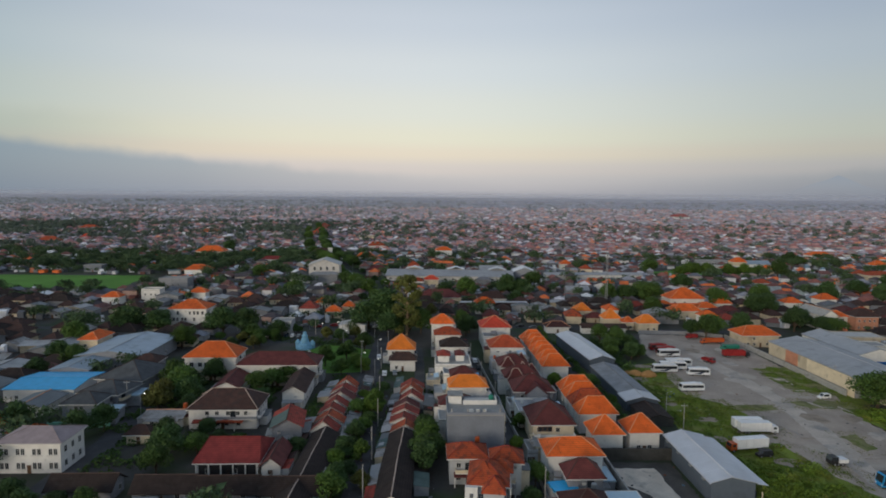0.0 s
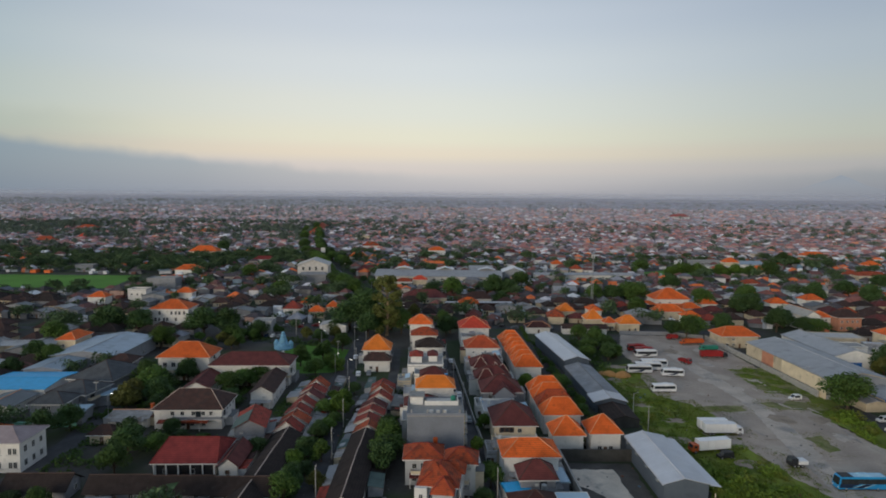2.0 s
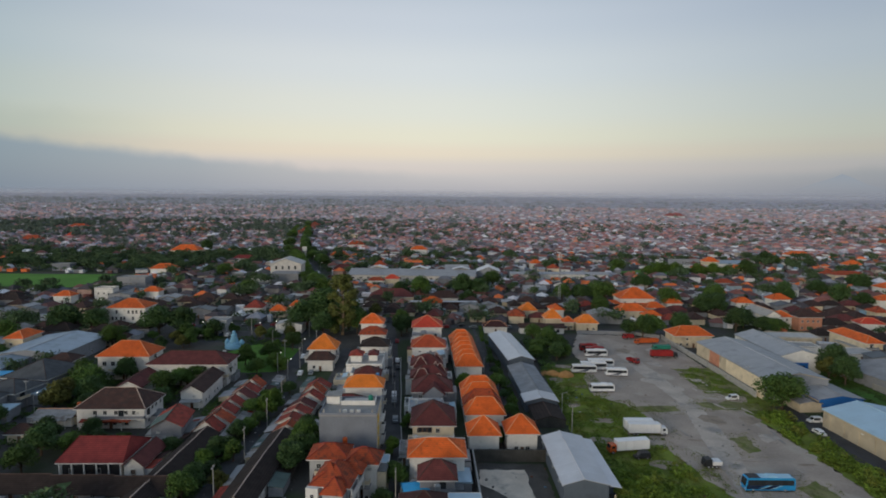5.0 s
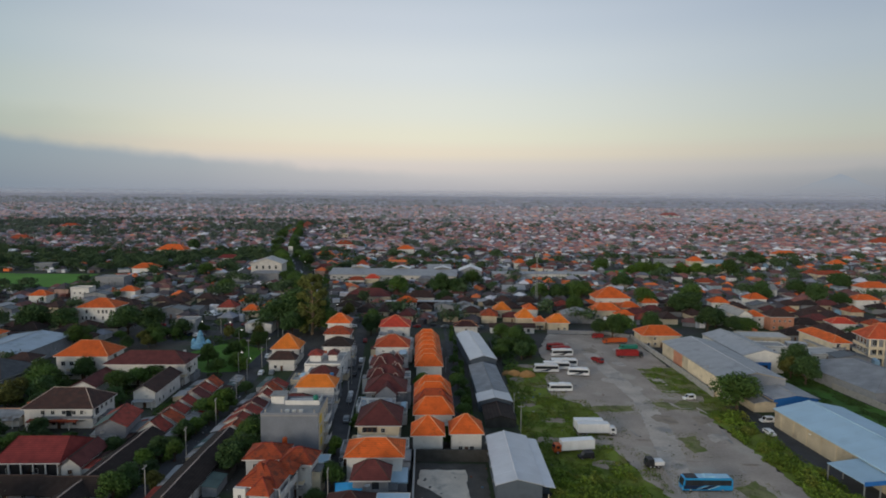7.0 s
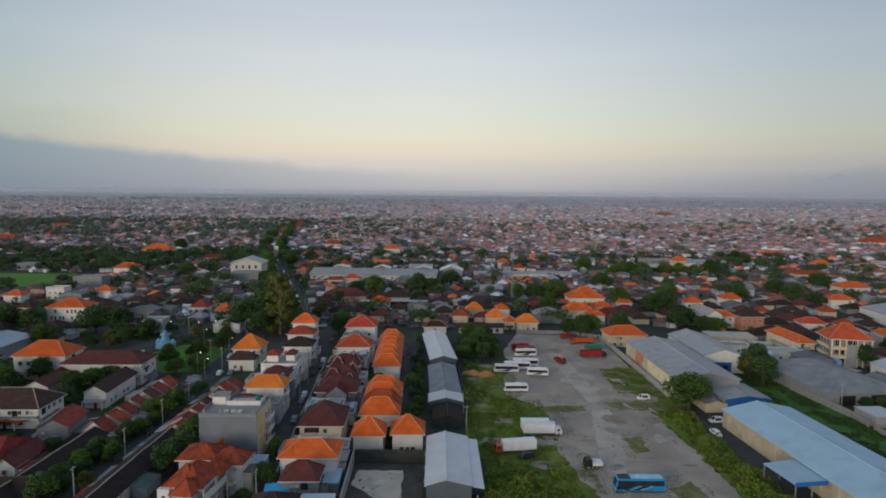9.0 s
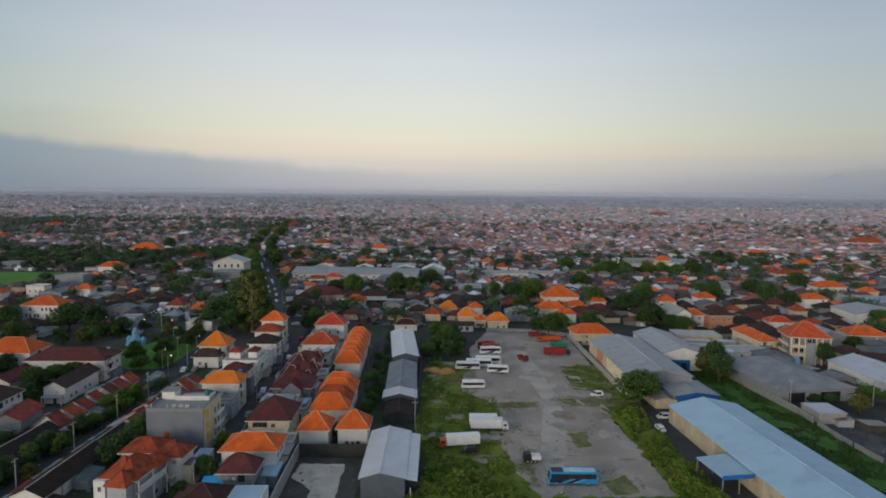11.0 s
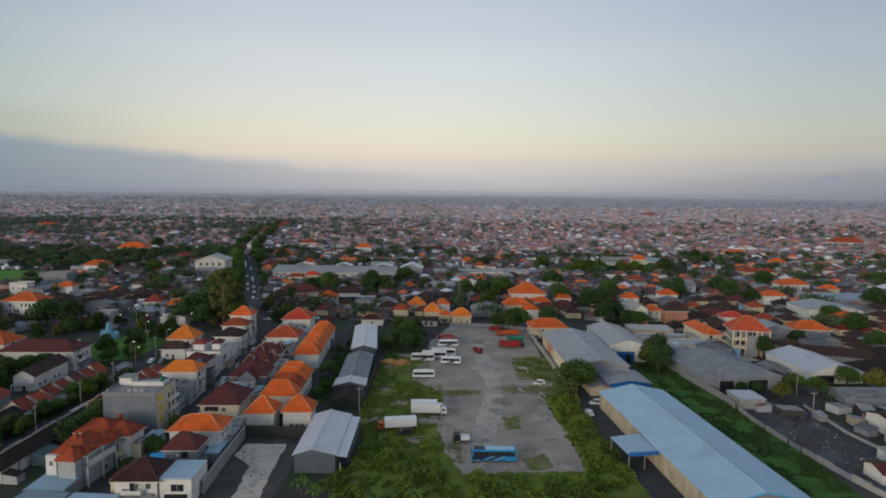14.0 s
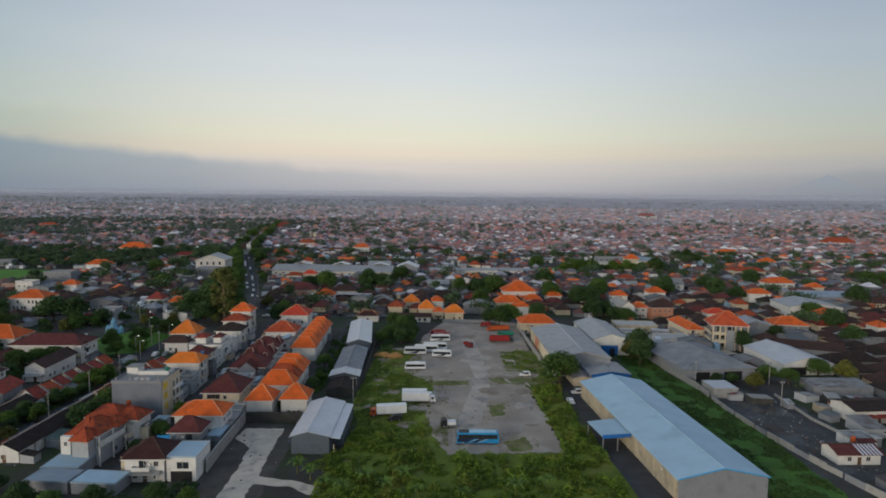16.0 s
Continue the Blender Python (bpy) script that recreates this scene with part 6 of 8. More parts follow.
def bus(x, y, turn, length, hgt, paint, label, stripe=None, roof=None, group="parked coaches"):
    """A coach: rounded body, glazed front and sides, roof unit, wheels, lamps. Its front points to -x."""
    b = thing("coach", x, y, turn, label, "bus", group)
    L, w = length / 2, 1.22
    prof = [(-L, 0.45), (L, 0.45), (L + 0.05, 1.4), (L - 0.05, hgt - 0.35), (L - 0.35, hgt), (-L + 0.9, hgt), (-L + 0.35, hgt - 0.25), (-L + 0.02, 1.5)]
    part("body", prism(prof, -w, w), paint, b)
    part("skirt", box(-L + 0.15, -w + 0.06, 0.28, L - 0.15, w - 0.06, 0.46), BLACK, b)
    part("windscreen", ([(-L - 0.02, -w + 0.12, 1.45), (-L - 0.02, w - 0.12, 1.45), (-L + 0.30, w - 0.16, hgt - 0.32), (-L + 0.30, -w + 0.16, hgt - 0.32),
                         (-L + 0.1, -w + 0.12, 1.45), (-L + 0.1, w - 0.12, 1.45), (-L + 0.45, w - 0.16, hgt - 0.32), (-L + 0.45, -w + 0.16, hgt - 0.32)],
                        [(0, 1, 2, 3), (7, 6, 5, 4), (0, 4, 5, 1), (2, 6, 7, 3), (0, 3, 7, 4), (1, 5, 6, 2)]), PANE, b)
    n = max(4, int(length / 1.5))
    for e in (-1, 1):
        for k in range(n):
            x0 = -L + 0.8 + (length - 1.2) * k / n
            x1 = x0 + (length - 1.2) / n - 0.08
            part("side_window", box(x0, e * w - 0.03, hgt * 0.50, x1, e * w + 0.03, hgt - 0.55), PANE, b)
        part("window_band", box(-L + 0.55, e * w - 0.02, hgt * 0.49, L - 0.35, e * w + 0.012, hgt - 0.5), BLACK, b)
        if stripe:
            part("stripe", ([(-L + 2.0, e * (w + 0.035), 0.7), (0.6, e * (w + 0.035), 0.7), (2.2, e * (w + 0.035), hgt * 0.48), (0.6, e * (w + 0.035), hgt * 0.48),
                             (-L + 2.0, e * (w - 0.02), 0.7), (0.6, e * (w - 0.02), 0.7), (2.2, e * (w - 0.02), hgt * 0.48), (0.6, e * (w - 0.02), hgt * 0.48)],
                            [(0, 1, 2, 3), (7, 6, 5, 4), (0, 4, 5, 1), (1, 5, 6, 2), (2, 6, 7, 3), (3, 7, 4, 0)]), stripe, b)
        for px in (-L + 1.9, L - 2.4):
            wheel(b, px, e * (w - 0.16), 0.48)
        part("headlamp", box(-L - 0.04, e * 0.95 - 0.18, 0.75, -L + 0.1, e * 0.95 + 0.18, 1.0), LAMP_CLEAR, b)
        part("tail_lamp", box(L - 0.06, e * 1.05 - 0.1, 0.9, L + 0.09, e * 1.05 + 0.1, 1.4), LAMP_RED, b)
        part("mirror", box(-L - 0.25, e * (w + 0.15) - 0.08, hgt - 1.2, -L - 0.1, e * (w + 0.15) + 0.08, hgt - 0.7), BLACK, b)
    part("roof_unit", prism([(-0.8, hgt), (2.1, hgt), (1.9, hgt + 0.26), (-0.4, hgt + 0.26)], -0.85, 0.85), roof or paint, b)
    if roof:
        for e in (-1, 1):
            part("front_sweep", ([(-L + 0.25, e * (w + 0.02), 0.8), (-L + 2.6, e * (w + 0.02), 0.8), (-L + 5.2, e * (w + 0.02), hgt * 0.49), (-L + 0.25, e * (w + 0.02), hgt * 0.49),
                                  (-L + 0.25, e * (w - 0.02), 0.8), (-L + 2.6, e * (w - 0.02), 0.8), (-L + 5.2, e * (w - 0.02), hgt * 0.49), (-L + 0.25, e * (w - 0.02), hgt * 0.49)],
                                 [(0, 1, 2, 3), (7, 6, 5, 4), (0, 4, 5, 1), (1, 5, 6, 2), (2, 6, 7, 3), (3, 7, 4, 0)]), BUSDARK, b)
        part("front_roof_unit", prism([(-L + 0.7, hgt + 0.004), (-L + 3.6, hgt + 0.004), (-L + 3.1, hgt + 0.16), (-L + 1.0, hgt + 0.1)], -w + 0.1, w - 0.1), BLACK, b)
        for e in (-1, 1):
            for q in (0.0, 2.6):
                part("pale_sweep", prism([(-L + 3.2 + q, 0.75), (-L + 3.8 + q, 0.75), (-L + 6.4 + q, hgt * 0.48), (-L + 6.0 + q, hgt * 0.48)], e * (w + 0.02) - 0.022, e * (w + 0.02) + 0.022), roof, b)
        part("roof_panel", box(-L + 3.7, -w + 0.15, hgt + 0.004, L - 0.6, w - 0.15, hgt + 0.05), roof, b)
    return b


def truck(x, y, turn, length, label, cargo, cab, hgt=3.6, flat=False, group="parked trucks"):
    """A box truck with its cab at -x."""
    b = thing("truck", x, y, turn, label, "truck", group)
    L = length / 2
    c = part("cab", prism([(-L, 0.6), (-L + 1.9, 0.6), (-L + 1.9, 2.55), (-L + 0.35, 2.55), (-L, 1.6)], -1.1, 1.1), cab, b)
    part("windscreen", ([(-L - 0.02, -0.95, 1.62), (-L - 0.02, 0.95, 1.62), (-L + 0.31, 0.95, 2.45), (-L + 0.31, -0.95, 2.45),
                         (-L + 0.1, -0.95, 1.62), (-L + 0.1, 0.95, 1.62), (-L + 0.43, 0.95, 2.45), (-L + 0.43, -0.95, 2.45)],
                        [(0, 1, 2, 3), (7, 6, 5, 4), (0, 4, 5, 1), (2, 6, 7, 3), (0, 3, 7, 4), (1, 5, 6, 2)]), PANE, c)
    for e in (-1, 1):
        part("side_window", box(-L + 0.6, e * 1.1 - 0.03, 1.6, -L + 1.5, e * 1.1 + 0.03, 2.3), PANE, c)
    part("chassis", box(-L + 0.3, -0.5, 0.55, L, 0.5, 0.95), BLACK, b)
    if flat:
        part("cargo_bed", join(box(-L + 2.1, -1.2, 0.97, L, 1.2, 1.1), box(-L + 2.1, -1.2, 1.1, L, -1.12, hgt), box(-L + 2.1, 1.12, 1.1, L, 1.2, hgt), box(-L + 2.1, -1.12, 1.1, -L + 2.2, 1.12, hgt), box(L - 0.1, -1.12, 1.1, L, 1.12, hgt)), cargo, b)
    else:
        k = part("cargo_box", box(-L + 2.1, -1.22, 0.97, L, 1.22, hgt), cargo, b)
        for i in range(5):
            xx = -L + 2.3 + (length - 2.5) * i / 4
            for e in (-1, 1):
                part("box_rib", box(xx - 0.04, e * 1.24 - 0.03, 1.0, xx + 0.04, e * 1.24 + 0.03, hgt - 0.03), cargo, k)
        part("rear_door", box(L, -1.1, 1.05, L + 0.05, 1.1, hgt - 0.1), cargo, k)
    for e in (-1, 1):
        for px in (-L + 1.0, L - 2.6, L - 1.5):
            wheel(b, px, e * 0.95, 0.5)
    return b


def car(x, y, turn, paint, label, van=False, group="parked cars"):
    b = thing("car", x, y, turn, label, "car", group)
    top = 1.85 if van else 1.45
    prof = [(-2.1, 0.3), (2.1, 0.3), (2.12, 0.95), (1.95 if van else 1.5, top - 0.05), (1.6 if van else 1.1, top), (-0.6, top), (-1.25, 1.0), (-2.1, 0.85)]
    part("body", prism(prof, -0.84, 0.84), paint, b)
    part("windscreen", ([(-1.27, -0.7, 1.0), (-1.27, 0.7, 1.0), (-0.64, 0.66, top - 0.05), (-0.64, -0.66, top - 0.05), (-1.2, -0.7, 0.98), (-1.2, 0.7, 0.98), (-0.56, 0.66, top - 0.07), (-0.56, -0.66, top - 0.07)],
                        [(0, 1, 2, 3), (7, 6, 5, 4), (0, 4, 5, 1), (2, 6, 7, 3), (0, 3, 7, 4), (1, 5, 6, 2)]), PANE, b)
    for e in (-1, 1):
        part("side_window", box(-0.75, e * 0.84 - 0.02, 0.98, 1.3, e * 0.84 + 0.02, top - 0.12), PANE, b)
        for px in (-1.3, 1.3):
            wheel(b, px, e * 0.74, 0.31, 0.2)
    return b


bus(112.3, 138.4, 1.0, 12.0, 3.5, BUSBLUE, "bright blue coach with navy sweep parked on the lot", BUSDARK, BUSPALE)
bus(90.2, 209.2, 3.0, 8.6, 2.9, BUSWHITE, "white midsize coach parked on the lot", None)
bus(88.8, 232.3, 0.0, 10.0, 3.2, BUSWHITE, "white coach parked in a close group", BUSDARK)
bus(100.8, 228.5, -4.0, 8.4, 3.0, BUSWHITE, "white coach with dark band parked in a group", BUSDARK)
bus(93.5, 236.2, 0.0, 11.0, 3.3, BUSWHITE, "white coach parked behind the others", None)
bus(97.4, 240.6, 0.0, 11.0, 3.3, BUSWHITE, "white coach at the back of the group", None)
bus(99.5, 256.4, 5.0, 9.6, 3.2, BUSWHITE, "white and black coach parked beside a red one", BLACK)
bus(100.0, 261.4, 3.0, 8.6, 3.2, REDPAINT, "dark red coach parked behind the white one", None)
bus(98.4, 266.8, 3.0, 8.0, 3.1, REDPAINT, "dark red coach at the edge of the trees", None)
truck(93.9, 170.6, 181, 11.4, "white box truck parked on the grass edge", BUSWHITE, BUSWHITE)
truck(93.2, 173.6, 181, 10.6, "white box truck parked beside another", BUSWHITE, BUSWHITE)
truck(84.6, 158.6, 10, 11.6, "white box truck with orange cab", BUSWHITE, ORANGEPAINT)
truck(113.0, 246.6, 120, 5.6, "small red truck with its cab towards the lot", REDPAINT, REDPAINT, 1.9, True)
truck(123.6, 289.4, 0, 5.4, "small red truck near the back wall", REDPAINT, REDPAINT, 2.4, True)
truck(129.6, 280.0, 8, 11.6, "long truck with orange cargo bed", ORANGEPAINT, ORANGEPAINT, 2.6, True)
truck(132.4, 268.0, 4, 8.2, "truck with green tarpaulin box", GREENPAINT, GREENPAINT, 2.6)
truck(129.4, 256.0, 180, 11.6, "large dark red truck with high cargo bed", REDPAINT, BLACK, 3.2, True)
truck(103.9, 150.0, 4, 4.6, "small pickup with white cargo box", BUSWHITE, BLACK, 1.9)
car(87.2, 154.6, 8, BLACK, "black car parked beside a white truck", True)
car(134.0, 202.2, 10, BUSWHITE, "white van parked by the wall", True)
car(146.0, 172.6, 96, BUSWHITE, "white car parked on the drive")
car(150.4, 182.2, 3, BUSWHITE, "white van parked beside the hall", True)
for k, (x, y, m, t) in enumerate(((12.4, 243.5, BUSWHITE, "white"), (13.6, 234.0, BLACK, "black"), (15.3, 201.0, BUSWHITE, "white"), (15.9, 195.0, TANK, "grey"), (9.0, 277.0, REDPAINT, "red"),
                                 (12.6, 224.5, BLACK, "black"), (18.0, 178.0, TANK, "grey"), (-24.0, 224.0, BUSWHITE, "white"), (-20.0, 225.0, TANK, "grey"), (-29.0, 248.0, BUSWHITE, "white"))):
    car(x, y, 95, m, t + " car parked along the narrow lane")
for k in range(34):
    rx = random.Random(300 + k)
    x = -170 + 8.4 * k + rx.uniform(-2, 2)
    m, t = rx.choice(((BUSWHITE, "white"), (BLACK, "black"), (TANK, "grey"), (REDPAINT, "red")))
    if abs(x + 25) > 12:
        car(x, 306.6 + (x + 60) * 0.03 + (3.2 if k % 2 else 0), 3, m, t + " car parked on the cross street")
for k in range(26):
    rx = random.Random(500 + k)
    y = 330 + 11.5 * k
    m, t = rx.choice(((BUSWHITE, "white"), (BLACK, "black"), (TANK, "grey"), (BUSWHITE, "white")))
    car(avenue_x(y) + rx.choice((-2.4, 2.2)), y, 109, m, t + " car standing on the avenue")


# ---- lamps, mast, statue ----
def lamp_post(x, y, hgt, label, lit=False, turn=0.0):
    p = thing("street_lamp", x, y, turn, label, "lamp", "street lamps")
    part("pole", rod((0, 0, 0), (0, 0, hgt), 0.11, 0.07, 8), STEEL, p)
    part("arm", rod((0, 0, hgt - 0.1), (1.3, 0, hgt + 0.25), 0.05, 0.05, 6), STEEL, p)
    part("lamp_head", box(1.15, -0.1, hgt + 0.2, 1.55, 0.1, hgt + 0.3), glow if lit else STEEL, p)


lamp_post(70.6, 181.8, 8.5, "tall grey lamp post by the dark wall")
lamp_post(48.4, 230.0, 6.0, "grey lamp post between house rows")
for x, y in ((-47.4, 264.4), (-29.6, 248.6), (-27.0, 217.4), (-33.5, 226.0), (-35.5, 285.0), (-27.5, 300.0), (-94.8, 176.0), (-16.0, 330.0), (-28, 372.0), (-46, 425.0), (-66, 482), (-88, 540), (-108, 594)):
    lamp_post(x, y, 8.0, "lit street lamp on a grey pole", True)
def utility_pole(x, y, turn=0.0, hgt=9.0):
    p = thing("utility_pole", x, y, turn, "grey concrete utility pole with crossarm", "pole", "utility poles")
    part("pole", rod((0, 0, 0), (0, 0, hgt), 0.16, 0.10, 8), CONCRETE, p)
    part("crossarm", box(-0.9, -0.06, hgt - 0.7, 0.9, 0.06, hgt - 0.55), STEEL, p)
    for e in (-0.8, 0.0, 0.8):
        part("insulator", rod((e, 0, hgt - 0.55), (e, 0, hgt - 0.3), 0.06, 0.05, 6), FRAME, p)


for x, y in ((-18.6, 128), (-19.4, 150), (-20.4, 172), (-22.4, 194), (-26.2, 232), (-26.4, 262), (-35.8, 244), (-52, 288), (-66, 290), (23.0, 128), (16.6, 190), (13.4, 214), (10.4, 240), (-99.5, 150), (-104.5, 186), (71.4, 170), (145.2, 214), (198.5, 196), (217.6, 172), (226.5, 196)):
    utility_pole(x, y, 90 if abs(x) < 30 else 0)
for k in range(9):
    car(-98 + 3.1 * k, 284.5 + 0.3 * (k % 2), 88, (TANK, BLACK, BUSDARK, BUSWHITE)[k % 4], "car parked in a close row beside the park")
for k in range(15):
    g = thing("garden_lamp", -138 + 7.4 * k, 296.5 + 0.5 * (k % 3) + 3.0 * (k % 2), 0, "small lit globe lamp on a thin post", "lamp", "garden lamps")
    part("post", rod((0, 0, 0), (0, 0, 4.2), 0.06, 0.05, 6), STEEL, g)
    part("globe", lathe([(0.06, 4.2), (0.17, 4.32), (0.17, 4.48), (0.06, 4.6)], 8), glow, g)
m = thing("radio_mast", 106.5, 385.0, 0, "slender lattice radio mast", "mast")
for a, b in ((-0.6, -0.6), (0.6, -0.6), (0.6, 0.6), (-0.6, 0.6)):
    part("leg", rod((a, b, 0), (a * 0.6, b * 0.6, 34), 0.10, 0.08, 5), STEEL, m)
for k in range(17):
    z, s = 1.0 + 2 * k, 0.6 * (1 - 0.4 * k / 17)
    part("brace", join(rod((-s, -s, z), (s, -s, z + 1.8), 0.05, 0.05, 4), rod((s, -s, z), (s, s, z + 1.8), 0.05, 0.05, 4), rod((-s, s, z), (-s, -s, z + 1.8), 0.05, 0.05, 4)), STEEL, m)
part("antenna", join(box(-0.9, -0.9, 31, -0.6, 0.9, 33.5), box(0.6, -0.9, 31, 0.9, 0.9, 33.5)), FRAME, m)


copy_thing(m, pose(-446, 1240, 0))
b = thing("billboard", -131, 650, 0, "white billboard on a steel post beside the avenue", "sign")
part("post", rod((0, 0, 0), (0, 0, 8.2), 0.25, 0.22, 8), STEEL, b)
part("board", box(-2.4, -0.15, 8.0, 2.4, 0.15, 13.0), FRAME, b)
part("frame", join(box(-2.55, -0.2, 7.85, 2.55, 0.2, 8.0), box(-2.55, -0.2, 13.0, 2.55, 0.2, 13.15)), STEEL, b)


g = join(lathe([(3.6, 0), (3.6, 1.0), (2.8, 1.4), (2.4, 3.0), (1.8, 3.4), (1.5, 5.2), (1.1, 6.4), (1.2, 7.4), (0.7, 8.2), (0.75, 9.0), (0.2, 9.7)], 12), lathe([(1.0, 0), (1.1, 3.2), (0.6, 4.4), (0.1, 5.0)], 10, -2.9, 0.6), lathe([(1.0, 0), (1.1, 3.0), (0.6, 4.0), (0.1, 4.6)], 10, 2.9, 0.4))
tagged(part("monument", g, STATUE, at=pose(-65.0, 263.5, 0) @ Matrix.Diagonal((1.15, 1.15, 0.82, 1))), "pale blue painted monument in the park", "statue")
g = lathe([(3.4, 0), (3.0, 0.7), (1.8, 1.5), (0.3, 2.0)], 11)
for k, (x, y, s) in enumerate(((75.5, 228.0, 1.0), (80.5, 227.0, 1.1), (72.6, 229.0, 0.7))):
    tagged(part("sand_heap", shift(([(a * s, b * s * 0.7, c * s) for a, b, c in g[0]], g[1]), 0, 0, 0, 20 * k), SAND, at=pose(x, y, 0.01)), "ochre heap of sand beside the lot", "heap")


# ---- trees and shrubs ----
def leaves(centres, n, size, seed, flat=0.6):
    """Many small leaf clumps, each a bent pair of triangles, in lobes round the centres."""
    rnd = np.random.default_rng(seed)
    c = np.array([k[:3] for k in centres], float)
    r = np.array([k[3] for k in centres], float)
    pick = rnd.choice(len(c), n, p=r ** 2 / (r ** 2).sum())
    d = rnd.normal(size=(n, 3))
    d /= np.linalg.norm(d, axis=1)[:, None]
    p = c[pick] + d * (r[pick] * rnd.uniform(0.55, 1.08, n))[:, None] * np.array([1, 1, flat + 0.25])
    a = rnd.normal(size=(n, 3))
    a[:, 2] *= 0.55
    a /= np.linalg.norm(a, axis=1)[:, None]
    b = np.cross(a, d + rnd.normal(size=(n, 3)) * 0.5)
    b /= np.linalg.norm(b, axis=1)[:, None]
    s = (size * rnd.uniform(0.6, 1.4, n))[:, None]
    v = np.stack([p - a * s, p + b * s * 0.6, p + a * s - d * s * 0.25, p - b * s * 0.6], 1).reshape(-1, 3)
    i = np.arange(n) * 4
    f = np.stack([i, i + 1, i + 2, i + 3], 1)
    return v.tolist(), [tuple(q) for q in f.tolist()]


def make_tree(x, y, hgt, spread, leaf, label, seed, bark=None, n=3600, low=0.20, size=0.33):
    """A tapered trunk with limbs and a crown of lobes."""
    rnd = random.Random(seed)
    t = thing("tree", x, y, 0, label, "tree")
    fork = hgt * low
    geo = [rod((0, 0, 0), (0.1, 0.05, fork), 0.045 * hgt ** 0.9, 0.03 * hgt ** 0.9, 7)]
    lobes = []
    for k in range(9):
        a, q = k * 2.4 + rnd.uniform(-0.4, 0.4), rnd.uniform(0.35, 1.0)
        lx, ly = math.cos(a) * spread * 0.62 * q, math.sin(a) * spread * 0.62 * q
        lz = fork + (hgt - fork) * (0.95 - 0.76 * q + rnd.uniform(-0.08, 0.12))
        lr = spread * rnd.uniform(0.36, 0.52)
        lobes.append((lx, ly, min(lz, hgt - lr * 0.5), lr))
        geo.append(rod((0.1, 0.05, fork * 0.95), (lx * 0.8, ly * 0.8, lz * 0.96), 0.018 * hgt ** 0.9, 0.05, 5))
    lobes.append((0, 0, hgt - spread * 0.35, spread * 0.45))
    part("trunk", join(*geo), bark or BARK, t)
    part("crown", leaves(lobes, n, size, seed), leaf, t)
    return t


KINDS = [make_tree(-86.1, 212.0, 9.5, 5.2, LEAF_DARK, "broad dark green tree between houses", 1), make_tree(-120.3, 260.2, 11.0, 6.6, LEAF_LIGHT, "round light green tree", 2),
         make_tree(-49.8, 235.5, 9.0, 4.4, LEAF, "round green tree on the lawn", 3), make_tree(-98.3, 206.0, 10.5, 6.0, LEAF, "leafy green tree beside the street", 4),
         make_tree(-23.4, 180.0, 7.5, 3.6, LEAF_LIGHT, "small bright green tree in the lane", 5), make_tree(-94.3, 191.0, 8.5, 4.6, LEAF_YELLOW, "olive green tree beside the street", 6)]
SMALL = {"dark": 0, "light": 1, "round": 2, "leafy": 3, "lane": 4, "olive": 5}


def tree(kind, x, y, s=1.0, turn=0.0):
    o = copy_thing(KINDS[SMALL[kind]], pose(x, y, 0, 0, 0, turn) @ Matrix.Diagonal((s * 1.18, s * 1.18, s * 1.08 * (0.92 + 0.16 * math.sin(x * 7 + y)), 1)))
    return o


